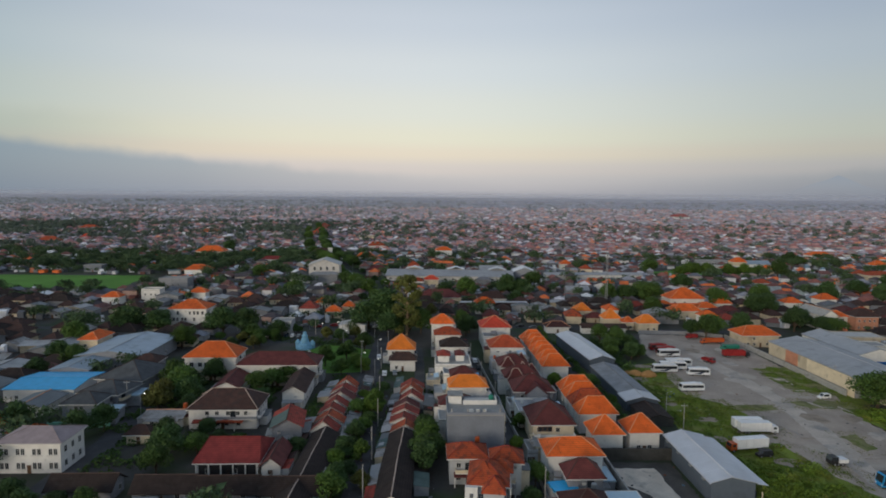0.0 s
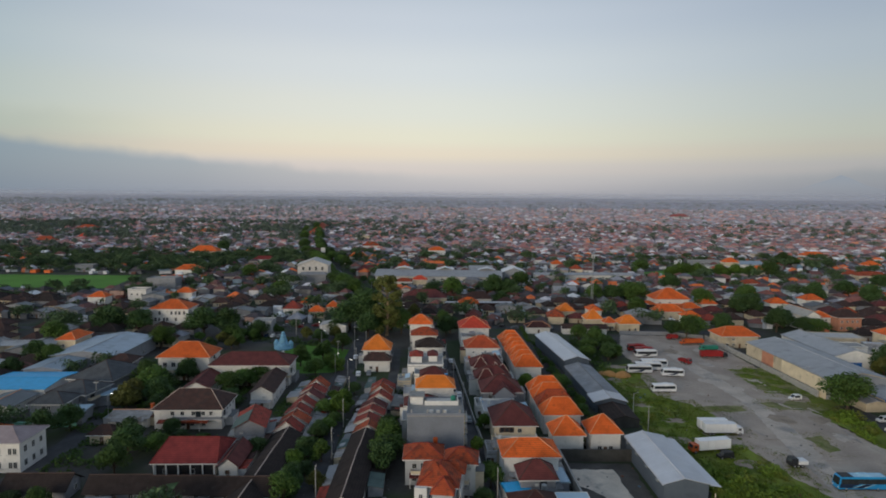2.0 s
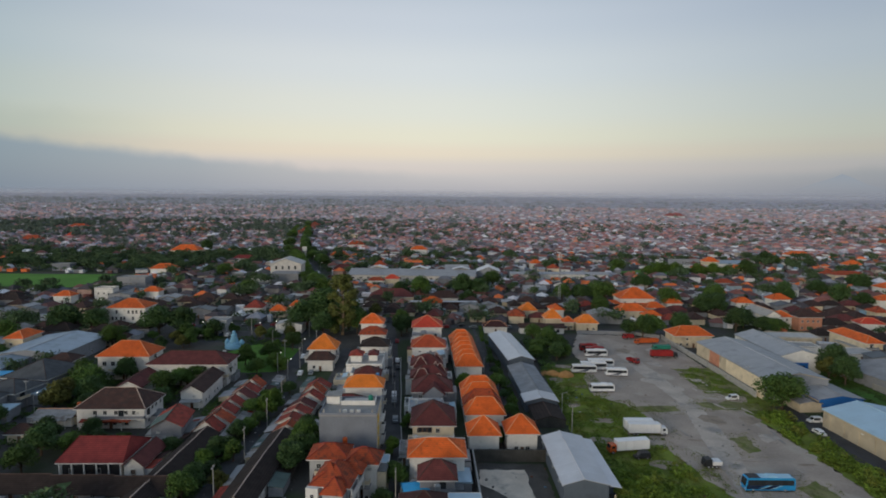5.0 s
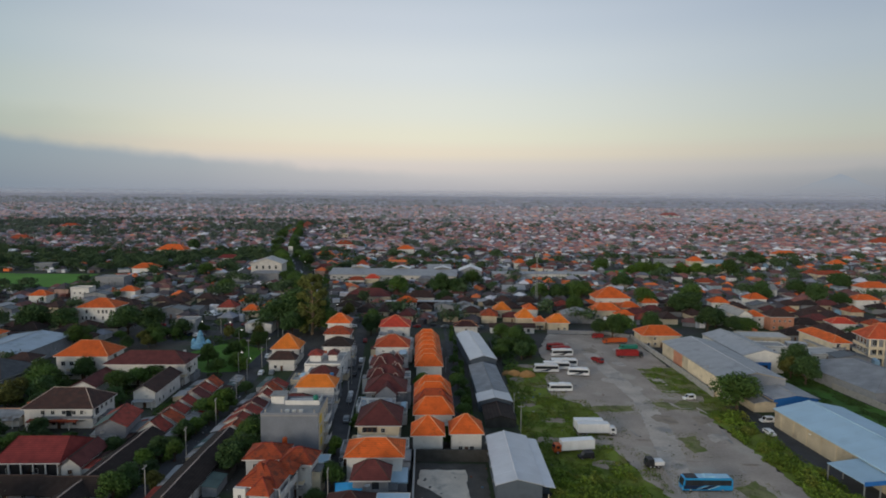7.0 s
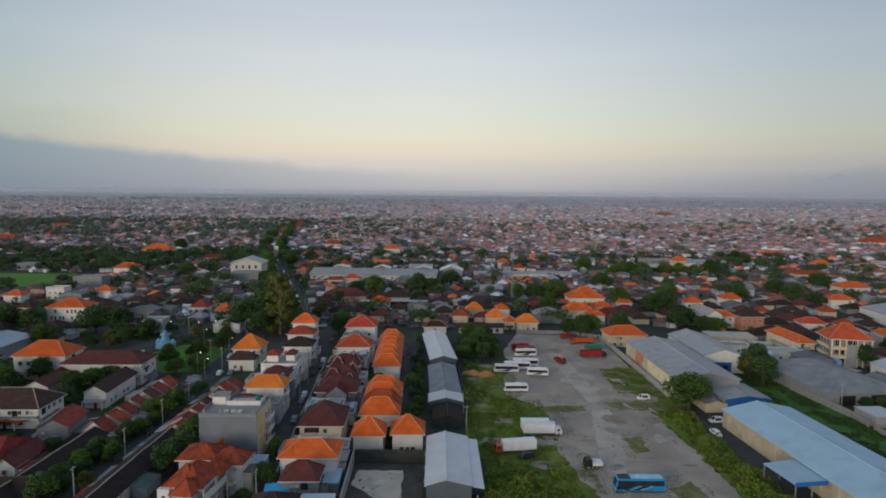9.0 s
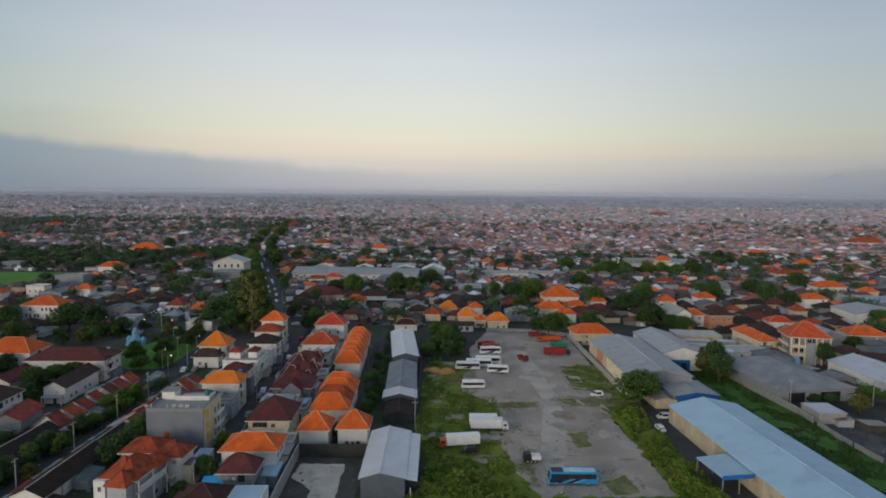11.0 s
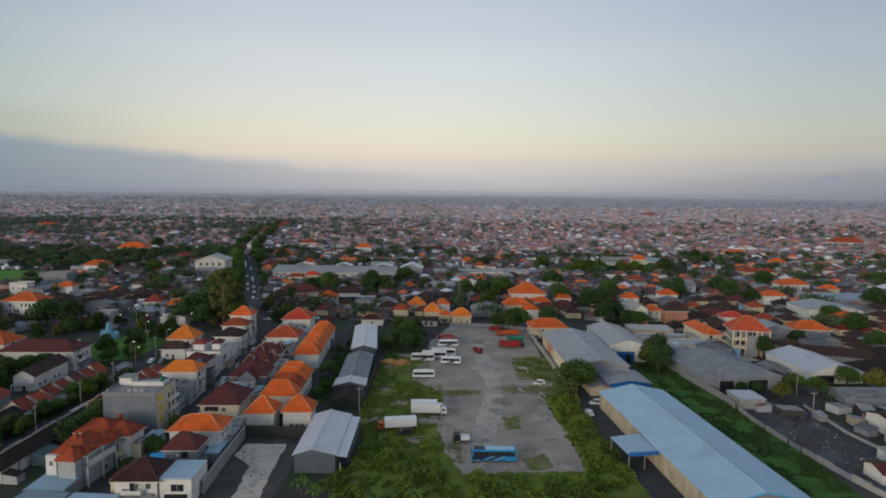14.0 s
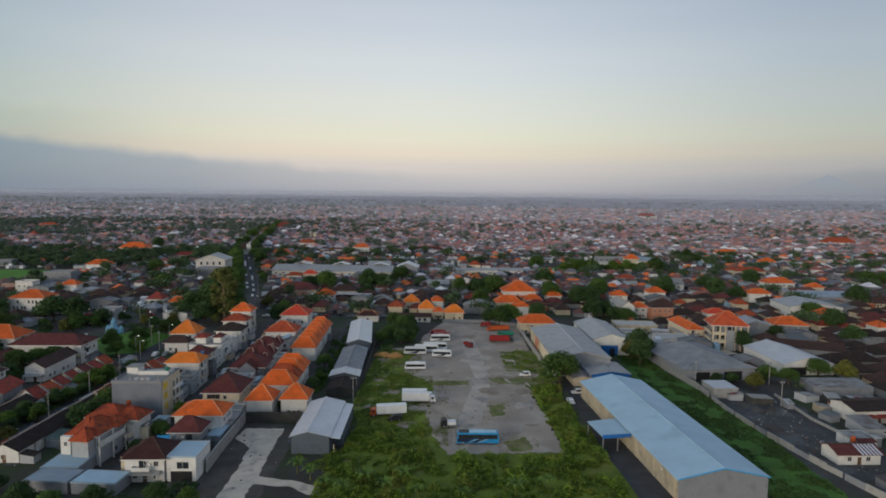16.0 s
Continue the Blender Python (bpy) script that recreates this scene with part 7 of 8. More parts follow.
for k, (kind, x, y, s) in enumerate((
        ("dark", -74.5, 150.5, 0.95), ("dark", -104.3, 160, 0.8), ("dark", -69.3, 164.5, 0.55), ("leafy", -90, 200, 0.9), ("olive", -93.5, 184, 1.0), ("dark", -161, 289, 1.7),
        ("dark", -147, 292, 1.5), ("dark", -112, 287, 1.7), ("dark", -101, 289, 1.4), ("leafy", -62.7, 206, 0.8), ("leafy", -58.4, 211, 0.8), ("dark", -99, 127, 0.6), ("leafy", 37, 104, 0.5), ("dark", 8, 101, 0.6), ("dark", 24, 102, 0.5), ("leafy", 16, 99, 0.5), ("light", 46, 101, 0.4), ("dark", -2, 106, 0.6), ("dark", -86, 123, 0.55), ("leafy", -79, 122, 0.5), ("dark", -93, 122.5, 0.6), ("leafy", -67, 152, 0.6),
        ("round", -94, 279, 1.0), ("dark", -83, 284, 1.1), ("lane", -28, 145, 0.75), ("dark", -26, 134, 0.61), ("olive", -20, 134, 0.54), ("lane", -24, 166, 0.82), ("leafy", -23, 173, 0.48), ("lane", -23, 187, 0.82),
        ("dark", -22, 202, 0.54), ("lane", -27.8, 194, 0.61), ("leafy", -26, 156, 0.41), ("lane", -22, 149, 0.68), ("dark", -24, 140, 0.48), ("light", -37, 234, 0.55), ("dark", -29, 287, 1.15), ("leafy", -13, 294, 1.1), ("light", -24, 297, 1.2), ("dark", -41, 304, 2.0), ("dark", -33, 308, 1.9),
        ("round", -42.7, 246, 0.9), ("leafy", -4.6, 150, 0.85), ("dark", -5.0, 143, 0.75), ("dark", -19, 303, 1.7), ("dark", -66, 213, 0.7), ("light", -41, 224, 0.6), ("lane", -33, 229, 0.9),
        ("leafy", 75.4, 262, 0.8), ("dark", 81, 250, 0.8), ("leafy", 80, 270, 0.85), ("dark", 85, 266, 0.75), ("leafy", 75, 280, 0.8), ("dark", 83, 282, 0.75), ("leafy", 72, 250, 0.65), ("round", 85.5, 254, 0.8),
        ("leafy", 131, 290, 1.0), ("leafy", 137, 297, 1.2), ("dark", 126, 296, 0.9), ("dark", 153, 299, 1.2), ("leafy", 146.2, 193, 1.35), ("round", 150.5, 200, 1.0), ("dark", 185, 220, 1.1), ("dark", 188, 231, 1.2), ("olive", 184, 228, 0.9),
        ("dark", 194.8, 352, 1.4), ("leafy", 137, 386, 1.4), ("dark", 46, 381, 1.1), ("dark", 198, 303, 1.2), ("dark", 195, 318, 1.3), ("leafy", 203, 300, 1.0), ("leafy", 124, 346, 1.0), ("dark", 146, 347, 0.9), ("dark", 124, 395, 1.2),
        ("leafy", 209, 387, 1.3), ("dark", 186, 308, 1.2), ("olive", 258, 200, 0.9), ("leafy", 234, 196, 0.7), ("dark", 240, 244, 0.9), ("dark", 301, 259, 1.1), ("dark", 311, 289, 1.3), ("dark", 270, 270, 0.9), ("leafy", 317, 317, 1.2),
        ("dark", 43, 410, 1.5), ("leafy", 14, 400, 1.3), ("dark", -1, 407, 1.3), ("olive", -9, 334, 0.9), ("dark", 10, 290, 1.0), ("dark", 12, 298, 1.1), ("leafy", -37, 260, 0.7), ("dark", 53, 411, 1.3), ("leafy", 66, 437, 1.4),
        ("dark", 181, 446, 1.6), ("leafy", 134, 400, 1.4), ("dark", 123, 400, 1.4), ("leafy", 172, 368, 1.2), ("dark", 187, 350, 1.4), ("dark", 259, 394, 1.4), ("dark", 303, 428, 1.5), ("dark", 358, 470, 1.4), ("leafy", 295, 518, 1.5),
        ("dark", 305, 383, 1.3), ("dark", 293, 389, 1.4), ("dark", 260, 402, 1.4), ("dark", 377, 367, 1.4), ("dark", 346, 444, 1.4), ("leafy", 110, 395, 1.1), ("leafy", 8, 310, 0.8), ("lane", 22.5, 172, 0.6), ("lane", 19.5, 154, 0.6),
        ("leafy", 53.2, 209, 0.6), ("dark", 53.8, 200, 0.42), ("leafy", 54.4, 184, 0.45), ("dark", 52.4, 228, 0.42), ("leafy", 51.4, 240, 0.4), ("lane", 55.5, 190, 0.6), ("lane", 52, 218, 0.55), ("lane", 40, 210, 0.8), ("lane", 49.8, 163, 0.6), ("lane", 46, 205, 0.6),
        ("leafy", 22, 136, 0.55), ("dark", 20, 128, 0.5), ("olive", 218, 190, 0.7), ("leafy", 228, 200, 0.7), ("dark", 213, 197, 0.5), ("dark", 206, 195, 0.5), ("leafy", 250, 204, 0.8),
        ("dark", -78, 158, 0.7), ("dark", -101, 167, 0.8), ("leafy", -72, 140, 0.7), ("dark", -63, 157, 0.6), ("dark", -40, 152, 0.6), ("leafy", -92, 198, 1.0), ("dark", -86, 190, 0.9), ("leafy", -65, 198, 0.8), ("dark", -61, 188, 0.7), ("dark", -83, 183, 0.7), ("dark", -126, 166, 0.9), ("dark", -146, 172, 1.0), ("leafy", -150, 230, 0.9), ("dark", -163, 240, 1.0), ("leafy", -170, 262, 1.0), ("dark", -125, 150, 0.9), ("dark", -155, 215, 0.9),
        ("leafy", -5.2, 157, 0.7), ("dark", -6.2, 164, 0.65), ("leafy", -26.2, 128, 0.6), ("dark", -26.5, 150, 0.58), ("leafy", -27.5, 180, 0.58), ("dark", -25.6, 162, 0.55), ("leafy", -27, 116, 0.6))):
    tree(kind, x, y, s, (k * 57) % 360)
for k in range(64):
    rx = random.Random(900 + k)
    y = 372 + 14 * k + rx.uniform(-4, 4)
    near, far = y < 640, y > 560
    if near or rx.random() < 0.55:
        tree(rx.choice(("dark", "leafy", "leafy", "light")), avenue_x(y) - rx.uniform(8.5, 13), y, rx.uniform(0.85, 1.25), k * 40)
    if near and rx.random() < 0.6:
        tree(rx.choice(("dark", "leafy")), avenue_x(y) - rx.uniform(15, 22), y + 5, rx.uniform(0.8, 1.2), k * 70)
    if far or rx.random() < 0.25:
        tree(rx.choice(("dark", "leafy", "round")), avenue_x(y) + rx.uniform(9, 15), y, rx.uniform(0.9, 1.4) if far else 0.7, k * 90)
for x, y, s in ((-206, 1540, 1.5), (-216, 1535, 1.3), (-195, 1538, 1.2), (760, 1590, 1.5), (815, 1560, 1.4), (1050, 1530, 1.6), (365, 619, 1.5), (372, 612, 1.3), (-266, 708, 1.5), (-158, 490, 1.3), (-105, 396, 1.2), (188, 538, 1.4), (139, 402, 1.3), (446, 453, 1.4), (456, 449, 1.3)):
    o = tree("dark" if s > 1.4 else "leafy", x, y, s, x % 360)
    o.location.z = height(y)
for k in range(19):
    rx = random.Random(1200 + k)
    tree(rx.choice(("lane", "light", "leafy")), 214 + 4.2 * k + rx.uniform(-1, 1), 536 + rx.uniform(-3, 6), rx.uniform(0.75, 1.1), k * 50)
rp = random.Random(71)
for k in range(30):
    x, y = rp.uniform(-112, -38), rp.uniform(258, 296)
    if abs(x + 65) > 6 or y < 256:
        tree(rp.choice(("dark", "dark", "leafy", "round", "olive")), x, y, rp.uniform(0.38, 0.72), k * 33)
# the tall olive tree with bare pale limbs
t = thing("tree", -20.0, 291.0, 0, "very tall olive green tree with bare pale trunk", "tree")
rnd = random.Random(77)
geo, lobes = [rod((0, 0, 0), (0.6, 0, 14), 0.75, 0.5, 8), rod((0.6, 0, 14), (-1.0, 0.5, 27), 0.5, 0.15, 7)], []
for k in range(30):
    a, z = k * 2.4, 6.0 + k * 0.78
    r = 2.2 + 4.0 * math.sin((k + 8) / 40 * math.pi) * rnd.uniform(0.7, 1.1)
    geo.append(rod((0.3, 0, max(z - 3, 1.0)), (math.cos(a) * r, math.sin(a) * r, z), 0.18, 0.05, 5))
    lobes.append((math.cos(a) * r, math.sin(a) * r, z + rnd.uniform(-0.6, 1.2), rnd.uniform(1.7, 2.7)))
lobes += [(-2.5, 0, 28.2, 2.8), (2.4, 1, 28.6, 2.6), (0, -1, 29.2, 2.2), (-6.2, 0, 10, 2.6), (-7, 1, 5, 3.0), (5.8, 1, 6, 2.8), (-3.5, -3, 4, 2.8), (3, -3, 8, 2.4)]
part("trunk", join(*geo), BARK_PALE, t)
part("crown", leaves(lobes, 7500, 0.5, 78), LEAF_GOLD, t)


def scatter(name, areas, n, size, hgt, material, label, seed):
    """Shrub and weed leaves over parts of the ground, in clumps of uneven height."""
    rnd = np.random.default_rng(seed)
    V, F = [], []
    sizes = np.array([(a[1] - a[0]) * (a[3] - a[2]) for a in areas], float)
    for k, (x0, x1, y0, y1) in enumerate(areas):
        m = int(n * sizes[k] / sizes.sum())
        x, y = rnd.uniform(x0, x1, m), rnd.uniform(y0, y1, m)
        bump = np.array([noise.noise((a * 0.16, b * 0.16, 3.0 + seed)) + 0.5 * noise.noise((a * 0.5, b * 0.5, 1.0)) for a, b in zip(x, y)])
        keep = bump > -0.12
        x, y, bump = x[keep], y[keep], bump[keep]
        m = len(x)
        z = np.clip(bump + 0.25, 0.05, 1.0) * hgt * rnd.uniform(0.15, 1.0, m)
        p = np.stack([x, y, z], 1)
        a = rnd.normal(size=(m, 3)) * np.array([1, 1, 0.5])
        a /= np.linalg.norm(a, axis=1)[:, None]
        b = np.cross(a, rnd.normal(size=(m, 3)) + np.array([0, 0, 1.2]))
        b /= np.linalg.norm(b, axis=1)[:, None]
        s = (size * rnd.uniform(0.5, 1.5, m))[:, None]
        V.append(np.stack([p - a * s, p + b * s * 0.5, p + a * s + np.array([0, 0, -0.3]) * s, p - b * s * 0.5], 1).reshape(-1, 3))
    v = np.concatenate(V)
    v[:, 2] = np.maximum(v[:, 2], 0.02)
    i = np.arange(len(v) // 4) * 4
    return tagged(part(name, (v.tolist(), [tuple(q) for q in np.stack([i, i + 1, i + 2, i + 3], 1).tolist()]), material), label, kind="stuff")


scatter("shrubs", [(72, 104, 100, 131), (75, 97, 131, 147), (104, 138, 98, 130), (136, 147, 104, 150), (134.5, 145, 150, 190)], 80000, 0.30, 3.1, SHRUB, "dense wild shrubs and weeds round the lot", 1)
scatter("shrubs", [(76, 98, 131, 152), (72, 80, 152, 232), (80, 90, 175, 205), (127, 143, 208, 240), (63, 80, 120, 130), (86, 98, 160, 176)], 26000, 0.26, 0.9, SHRUB, "low weeds and grass tufts on the lot edge", 2)
scatter("grass_tufts", [(72, 98, 148, 200), (72, 92, 200, 240), (76, 104, 131, 150), (136, 147, 150, 200)], 26000, 0.22, 0.5, GRASS, "tufts of rough grass beside the lot", 21)
for k, (x, y, a, b) in enumerate(((79, 166, 4, 2.2), (84, 181, 5, 2), (77, 196, 3, 3), (85, 214, 4, 2), (76, 222, 3, 4), (92, 151, 4, 2.5), (82, 240, 5, 2.5))):
    patch("soil_patch", [(x + a * math.cos(q * 0.7), y + b * math.sin(q * 0.7)) for q in range(9)], DUST, "bare brown soil showing through the grass", 0.017 + 0.001 * k, 0.5, 80 + k)
scatter("weeds", [(126, 143, 204, 243), (116, 142, 190, 202), (94, 114, 187, 196), (115, 125, 156, 173), (118, 130, 132, 146), (88, 104, 160, 200), (100, 112, 134, 160)], 9000, 0.2, 0.35, WEEDS, "dry weeds growing through the lot", 12)
scatter("garden_shrubs", [(-6, 42, 92, 105.5), (36, 44, 100, 112)], 5200, 0.42, 2.2, LEAF_DARK, "dark garden bushes in front of the sheds", 14)
scatter("undergrowth", [(70, 86, 252, 284), (72, 78, 232, 252)], 3200, 0.42, 3.4, LEAF, "thick undergrowth below the trees beside the lot", 15)
scatter("grass_tufts", [(181, 199, 96, 190), (179, 193, 190, 236)], 24000, 0.3, 0.7, LEAF, "long grass of the strip behind the hall", 3)
scatter("hedge", [(55.4, 57.6, 178, 210), (53.6, 55.8, 210, 246), (51.4, 53.4, 246, 280), (49.6, 51.4, 280, 312)], 6500, 0.3, 2.5, LEAF_LIGHT, "overgrown light green hedge beside the row of houses", 4)
scatter("park_shrubs", [(-100, -60, 272, 284), (-62, -50, 268, 276), (-44, -38, 205, 222)], 3000, 0.4, 2.0, LEAF, "clipped shrubs of the park", 5)
scatter("yard_shrubs", [(-27, -24, 122, 210), (-19, -17, 122, 210), (-92, -80, 140, 165), (-100, -88, 178, 212), (-81, -56, 153, 166), (-70, -58, 184, 206), (-45, -37, 160, 205), (-8, 0, 163, 215), (-101, -86, 165, 180)], 17000, 0.42, 2.4, LEAF, "yard plants between the small houses", 6)


def banana(x, y, s, seed):
    rnd = random.Random(seed)
    b = thing("banana_plant", x, y, 0, "banana plant with long light green leaves", "plant", "banana plants")
    part("stem", rod((0, 0, 0), (0, 0, 2.0 * s), 0.16 * s, 0.1 * s, 7), LEAF_YELLOW, b)
    for k in range(7):
        a = k * 0.9 + rnd.uniform(-0.2, 0.2)
        c, q = math.cos(a), math.sin(a)
        pts = [(0, 2.0 * s), (0.7 * s, 3.1 * s), (1.6 * s, 3.4 * s), (2.4 * s, 2.8 * s)]
        v = []
        for i, (r, z) in enumerate(pts):
            hw = (0.08, 0.34, 0.36, 0.06)[i] * s
            v += [(c * r - q * hw, q * r + c * hw, z), (c * r, q * r, z + 0.08), (c * r + q * hw, q * r - c * hw, z)]
        f = [(3 * i + j, 3 * i + j + 1, 3 * i + j + 4, 3 * i + j + 3) for i in range(3) for j in range(2)]
        part("leaf", (v, f), LEAF_LIGHT, b)


for k, (x, y) in enumerate(((74.4, 109.6), (79.3, 108.0), (89.3, 108.3), (84, 112), (97, 107), (70, 115), (93.0, 114), (120, 108), (108, 106), (128, 112), (66, 118))):
    banana(x, y, 0.9 + 0.12 * (k % 4), k)


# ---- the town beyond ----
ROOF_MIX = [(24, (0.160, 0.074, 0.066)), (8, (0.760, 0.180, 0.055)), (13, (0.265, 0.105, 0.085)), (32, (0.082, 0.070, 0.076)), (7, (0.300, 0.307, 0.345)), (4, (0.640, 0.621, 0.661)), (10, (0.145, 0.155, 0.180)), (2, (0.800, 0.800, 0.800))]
# from here on the palettes pale and turn blue: haze put into the colours
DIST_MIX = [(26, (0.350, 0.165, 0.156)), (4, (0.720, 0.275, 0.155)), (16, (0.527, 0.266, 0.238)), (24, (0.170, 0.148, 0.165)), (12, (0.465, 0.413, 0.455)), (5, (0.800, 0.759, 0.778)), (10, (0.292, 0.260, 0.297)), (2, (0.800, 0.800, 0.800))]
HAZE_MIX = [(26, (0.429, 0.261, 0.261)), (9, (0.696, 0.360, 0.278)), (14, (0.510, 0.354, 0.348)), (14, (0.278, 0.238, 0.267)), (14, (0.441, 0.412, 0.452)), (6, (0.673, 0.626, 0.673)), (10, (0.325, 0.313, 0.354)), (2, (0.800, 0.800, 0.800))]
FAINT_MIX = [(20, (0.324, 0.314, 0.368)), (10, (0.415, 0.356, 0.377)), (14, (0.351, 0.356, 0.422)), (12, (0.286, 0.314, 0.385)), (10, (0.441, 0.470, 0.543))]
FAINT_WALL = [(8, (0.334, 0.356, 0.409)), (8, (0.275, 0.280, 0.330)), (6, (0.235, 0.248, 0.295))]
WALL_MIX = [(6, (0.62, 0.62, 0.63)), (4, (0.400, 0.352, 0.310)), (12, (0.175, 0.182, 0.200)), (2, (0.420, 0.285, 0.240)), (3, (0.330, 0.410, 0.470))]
HAZED_WALL_MIX = [(6, (0.545, 0.501, 0.507)), (6, (0.385, 0.317, 0.302)), (8, (0.295, 0.273, 0.292)), (5, (0.340, 0.240, 0.227)), (2, (0.307, 0.338, 0.378))]
FAR_ROOF = mixed("town_roofs", ROOF_MIX)
FAR_WALL = mixed("town_walls", WALL_MIX)
DIST_ROOF = mixed("hazed_town_roofs", DIST_MIX)
HAZE_ROOF = mixed("haze_paled_far_roofs", HAZE_MIX, 0.9, 0.12)
FAINT_ROOF = mixed("hazed_horizon_roofs", FAINT_MIX, 0.9, 0.1)
FAINT_WALLS = mixed("hazed_horizon_walls", FAINT_WALL, 0.9, 0.1)
# far leaf colour lightened and greyed to paint in haze
FAR_LEAF = mat("hazed_tree_leaf", (0.112, 0.146, 0.108), 0.8, 0.3, 0.05, 0.6, 0.0, rand=0.3, island=True)
DIST_WALL = mixed("hazed_town_walls", HAZED_WALL_MIX)
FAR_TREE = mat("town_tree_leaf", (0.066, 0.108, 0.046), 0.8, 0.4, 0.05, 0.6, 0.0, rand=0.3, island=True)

NEAR_KINDS = []
for k, (w, d, ze, zr, roof, wall, lab) in enumerate((
        (10, 8, 3.0, 5.6, RUST, GREYWALL, "low grey house with rust red hipped roof"), (12, 9, 6.4, 9.4, ORANGE, WHITE, "two storey white house with orange roof"), (9, 11, 3.0, 5.6, BROWN, CREAM, "low house with brown roof"),
        (13, 9, 3.2, 6.0, MAROON, BEIGE, "beige house with maroon roof"), (11, 10, 3.2, 4.8, TIN_OLD, GREYWALL, "low house with weathered metal roof"), (9, 9, 6.6, 7.4, CONCRETE, WHITE, "white flat roofed house"),
        (14, 10, 3.4, 6.2, DARK, GREYWALL, "grey house under a dark roof"), (10, 9, 4.0, 7.0, ORANGE_OLD, CREAM, "cream house with weathered orange roof"), (12, 12, 3.6, 4.8, TIN, BEIGE, "house with zinc roof"),
        (8, 8, 3.2, 5.6, RUST, CREAM, "small cream house with rust roof"), (15, 9, 4.6, 6.2, TIN_DARK, GREYWALL, "grey shed with dark metal roof"), (11, 9, 3.0, 5.8, BROWN, CREAM, "cream house with dark brown roof"))):
    kind = "gable" if roof in (TIN_OLD, TIN, TIN_DARK) else "flat" if roof is CONCRETE else "hip"
    NEAR_KINDS.append(house("house", -560 + 30 * k, 300, w, d, ze, zr, roof, wall, lab + " in the crowded town", kind=kind, per=2, sides="f", group="town houses", fascia=None, caps=CAP_DARK, rows=[1.0]))
for a in ((130, 195, 140, 210), (5, 205, 104, 190), (-76, 172, 58, 106), (47, 120, 40, 60)):
    reserve(*a)
rnd = random.Random(41)
made = 0
for row in range(24):
    y = 112 + 12.0 * row
    for col in range(64):
        x = -330 + 12.2 * col + rnd.uniform(-2.5, 2.5)
        yy = y + rnd.uniform(-2.5, 2.5)
        if x < -0.76 * yy - 25 or x > 100 + 0.76 * (yy + 22) + 12 or made > 240:
            continue
        pick = rnd.choice((0, 2, 11, 1, 2, 2, 2, 3, 3, 4, 6, 6, 7, 9, 6, 10, 11, 11, 3, 8))
        if x < 20 and pick in (1, 7):
            pick = 2
        if x > 225 and yy < 275 or x < -45 and pick in (0, 3, 9):
            pick = (6, 11, 10, 2, 4, 6)[made % 6]
        if not is_free(x, yy, 5.0) or rnd.random() < 0.10:
            continue
        reserve(x, yy, 9, 9)
        s = rnd.uniform(0.85, 1.12)
        copy_thing(NEAR_KINDS[pick], pose(x, yy, 0, 0, 0, rnd.choice((0, 0, 90, 180)) + rnd.uniform(-7, 7)) @ Matrix.Diagonal((s, s, s, 1)))
        made += 1


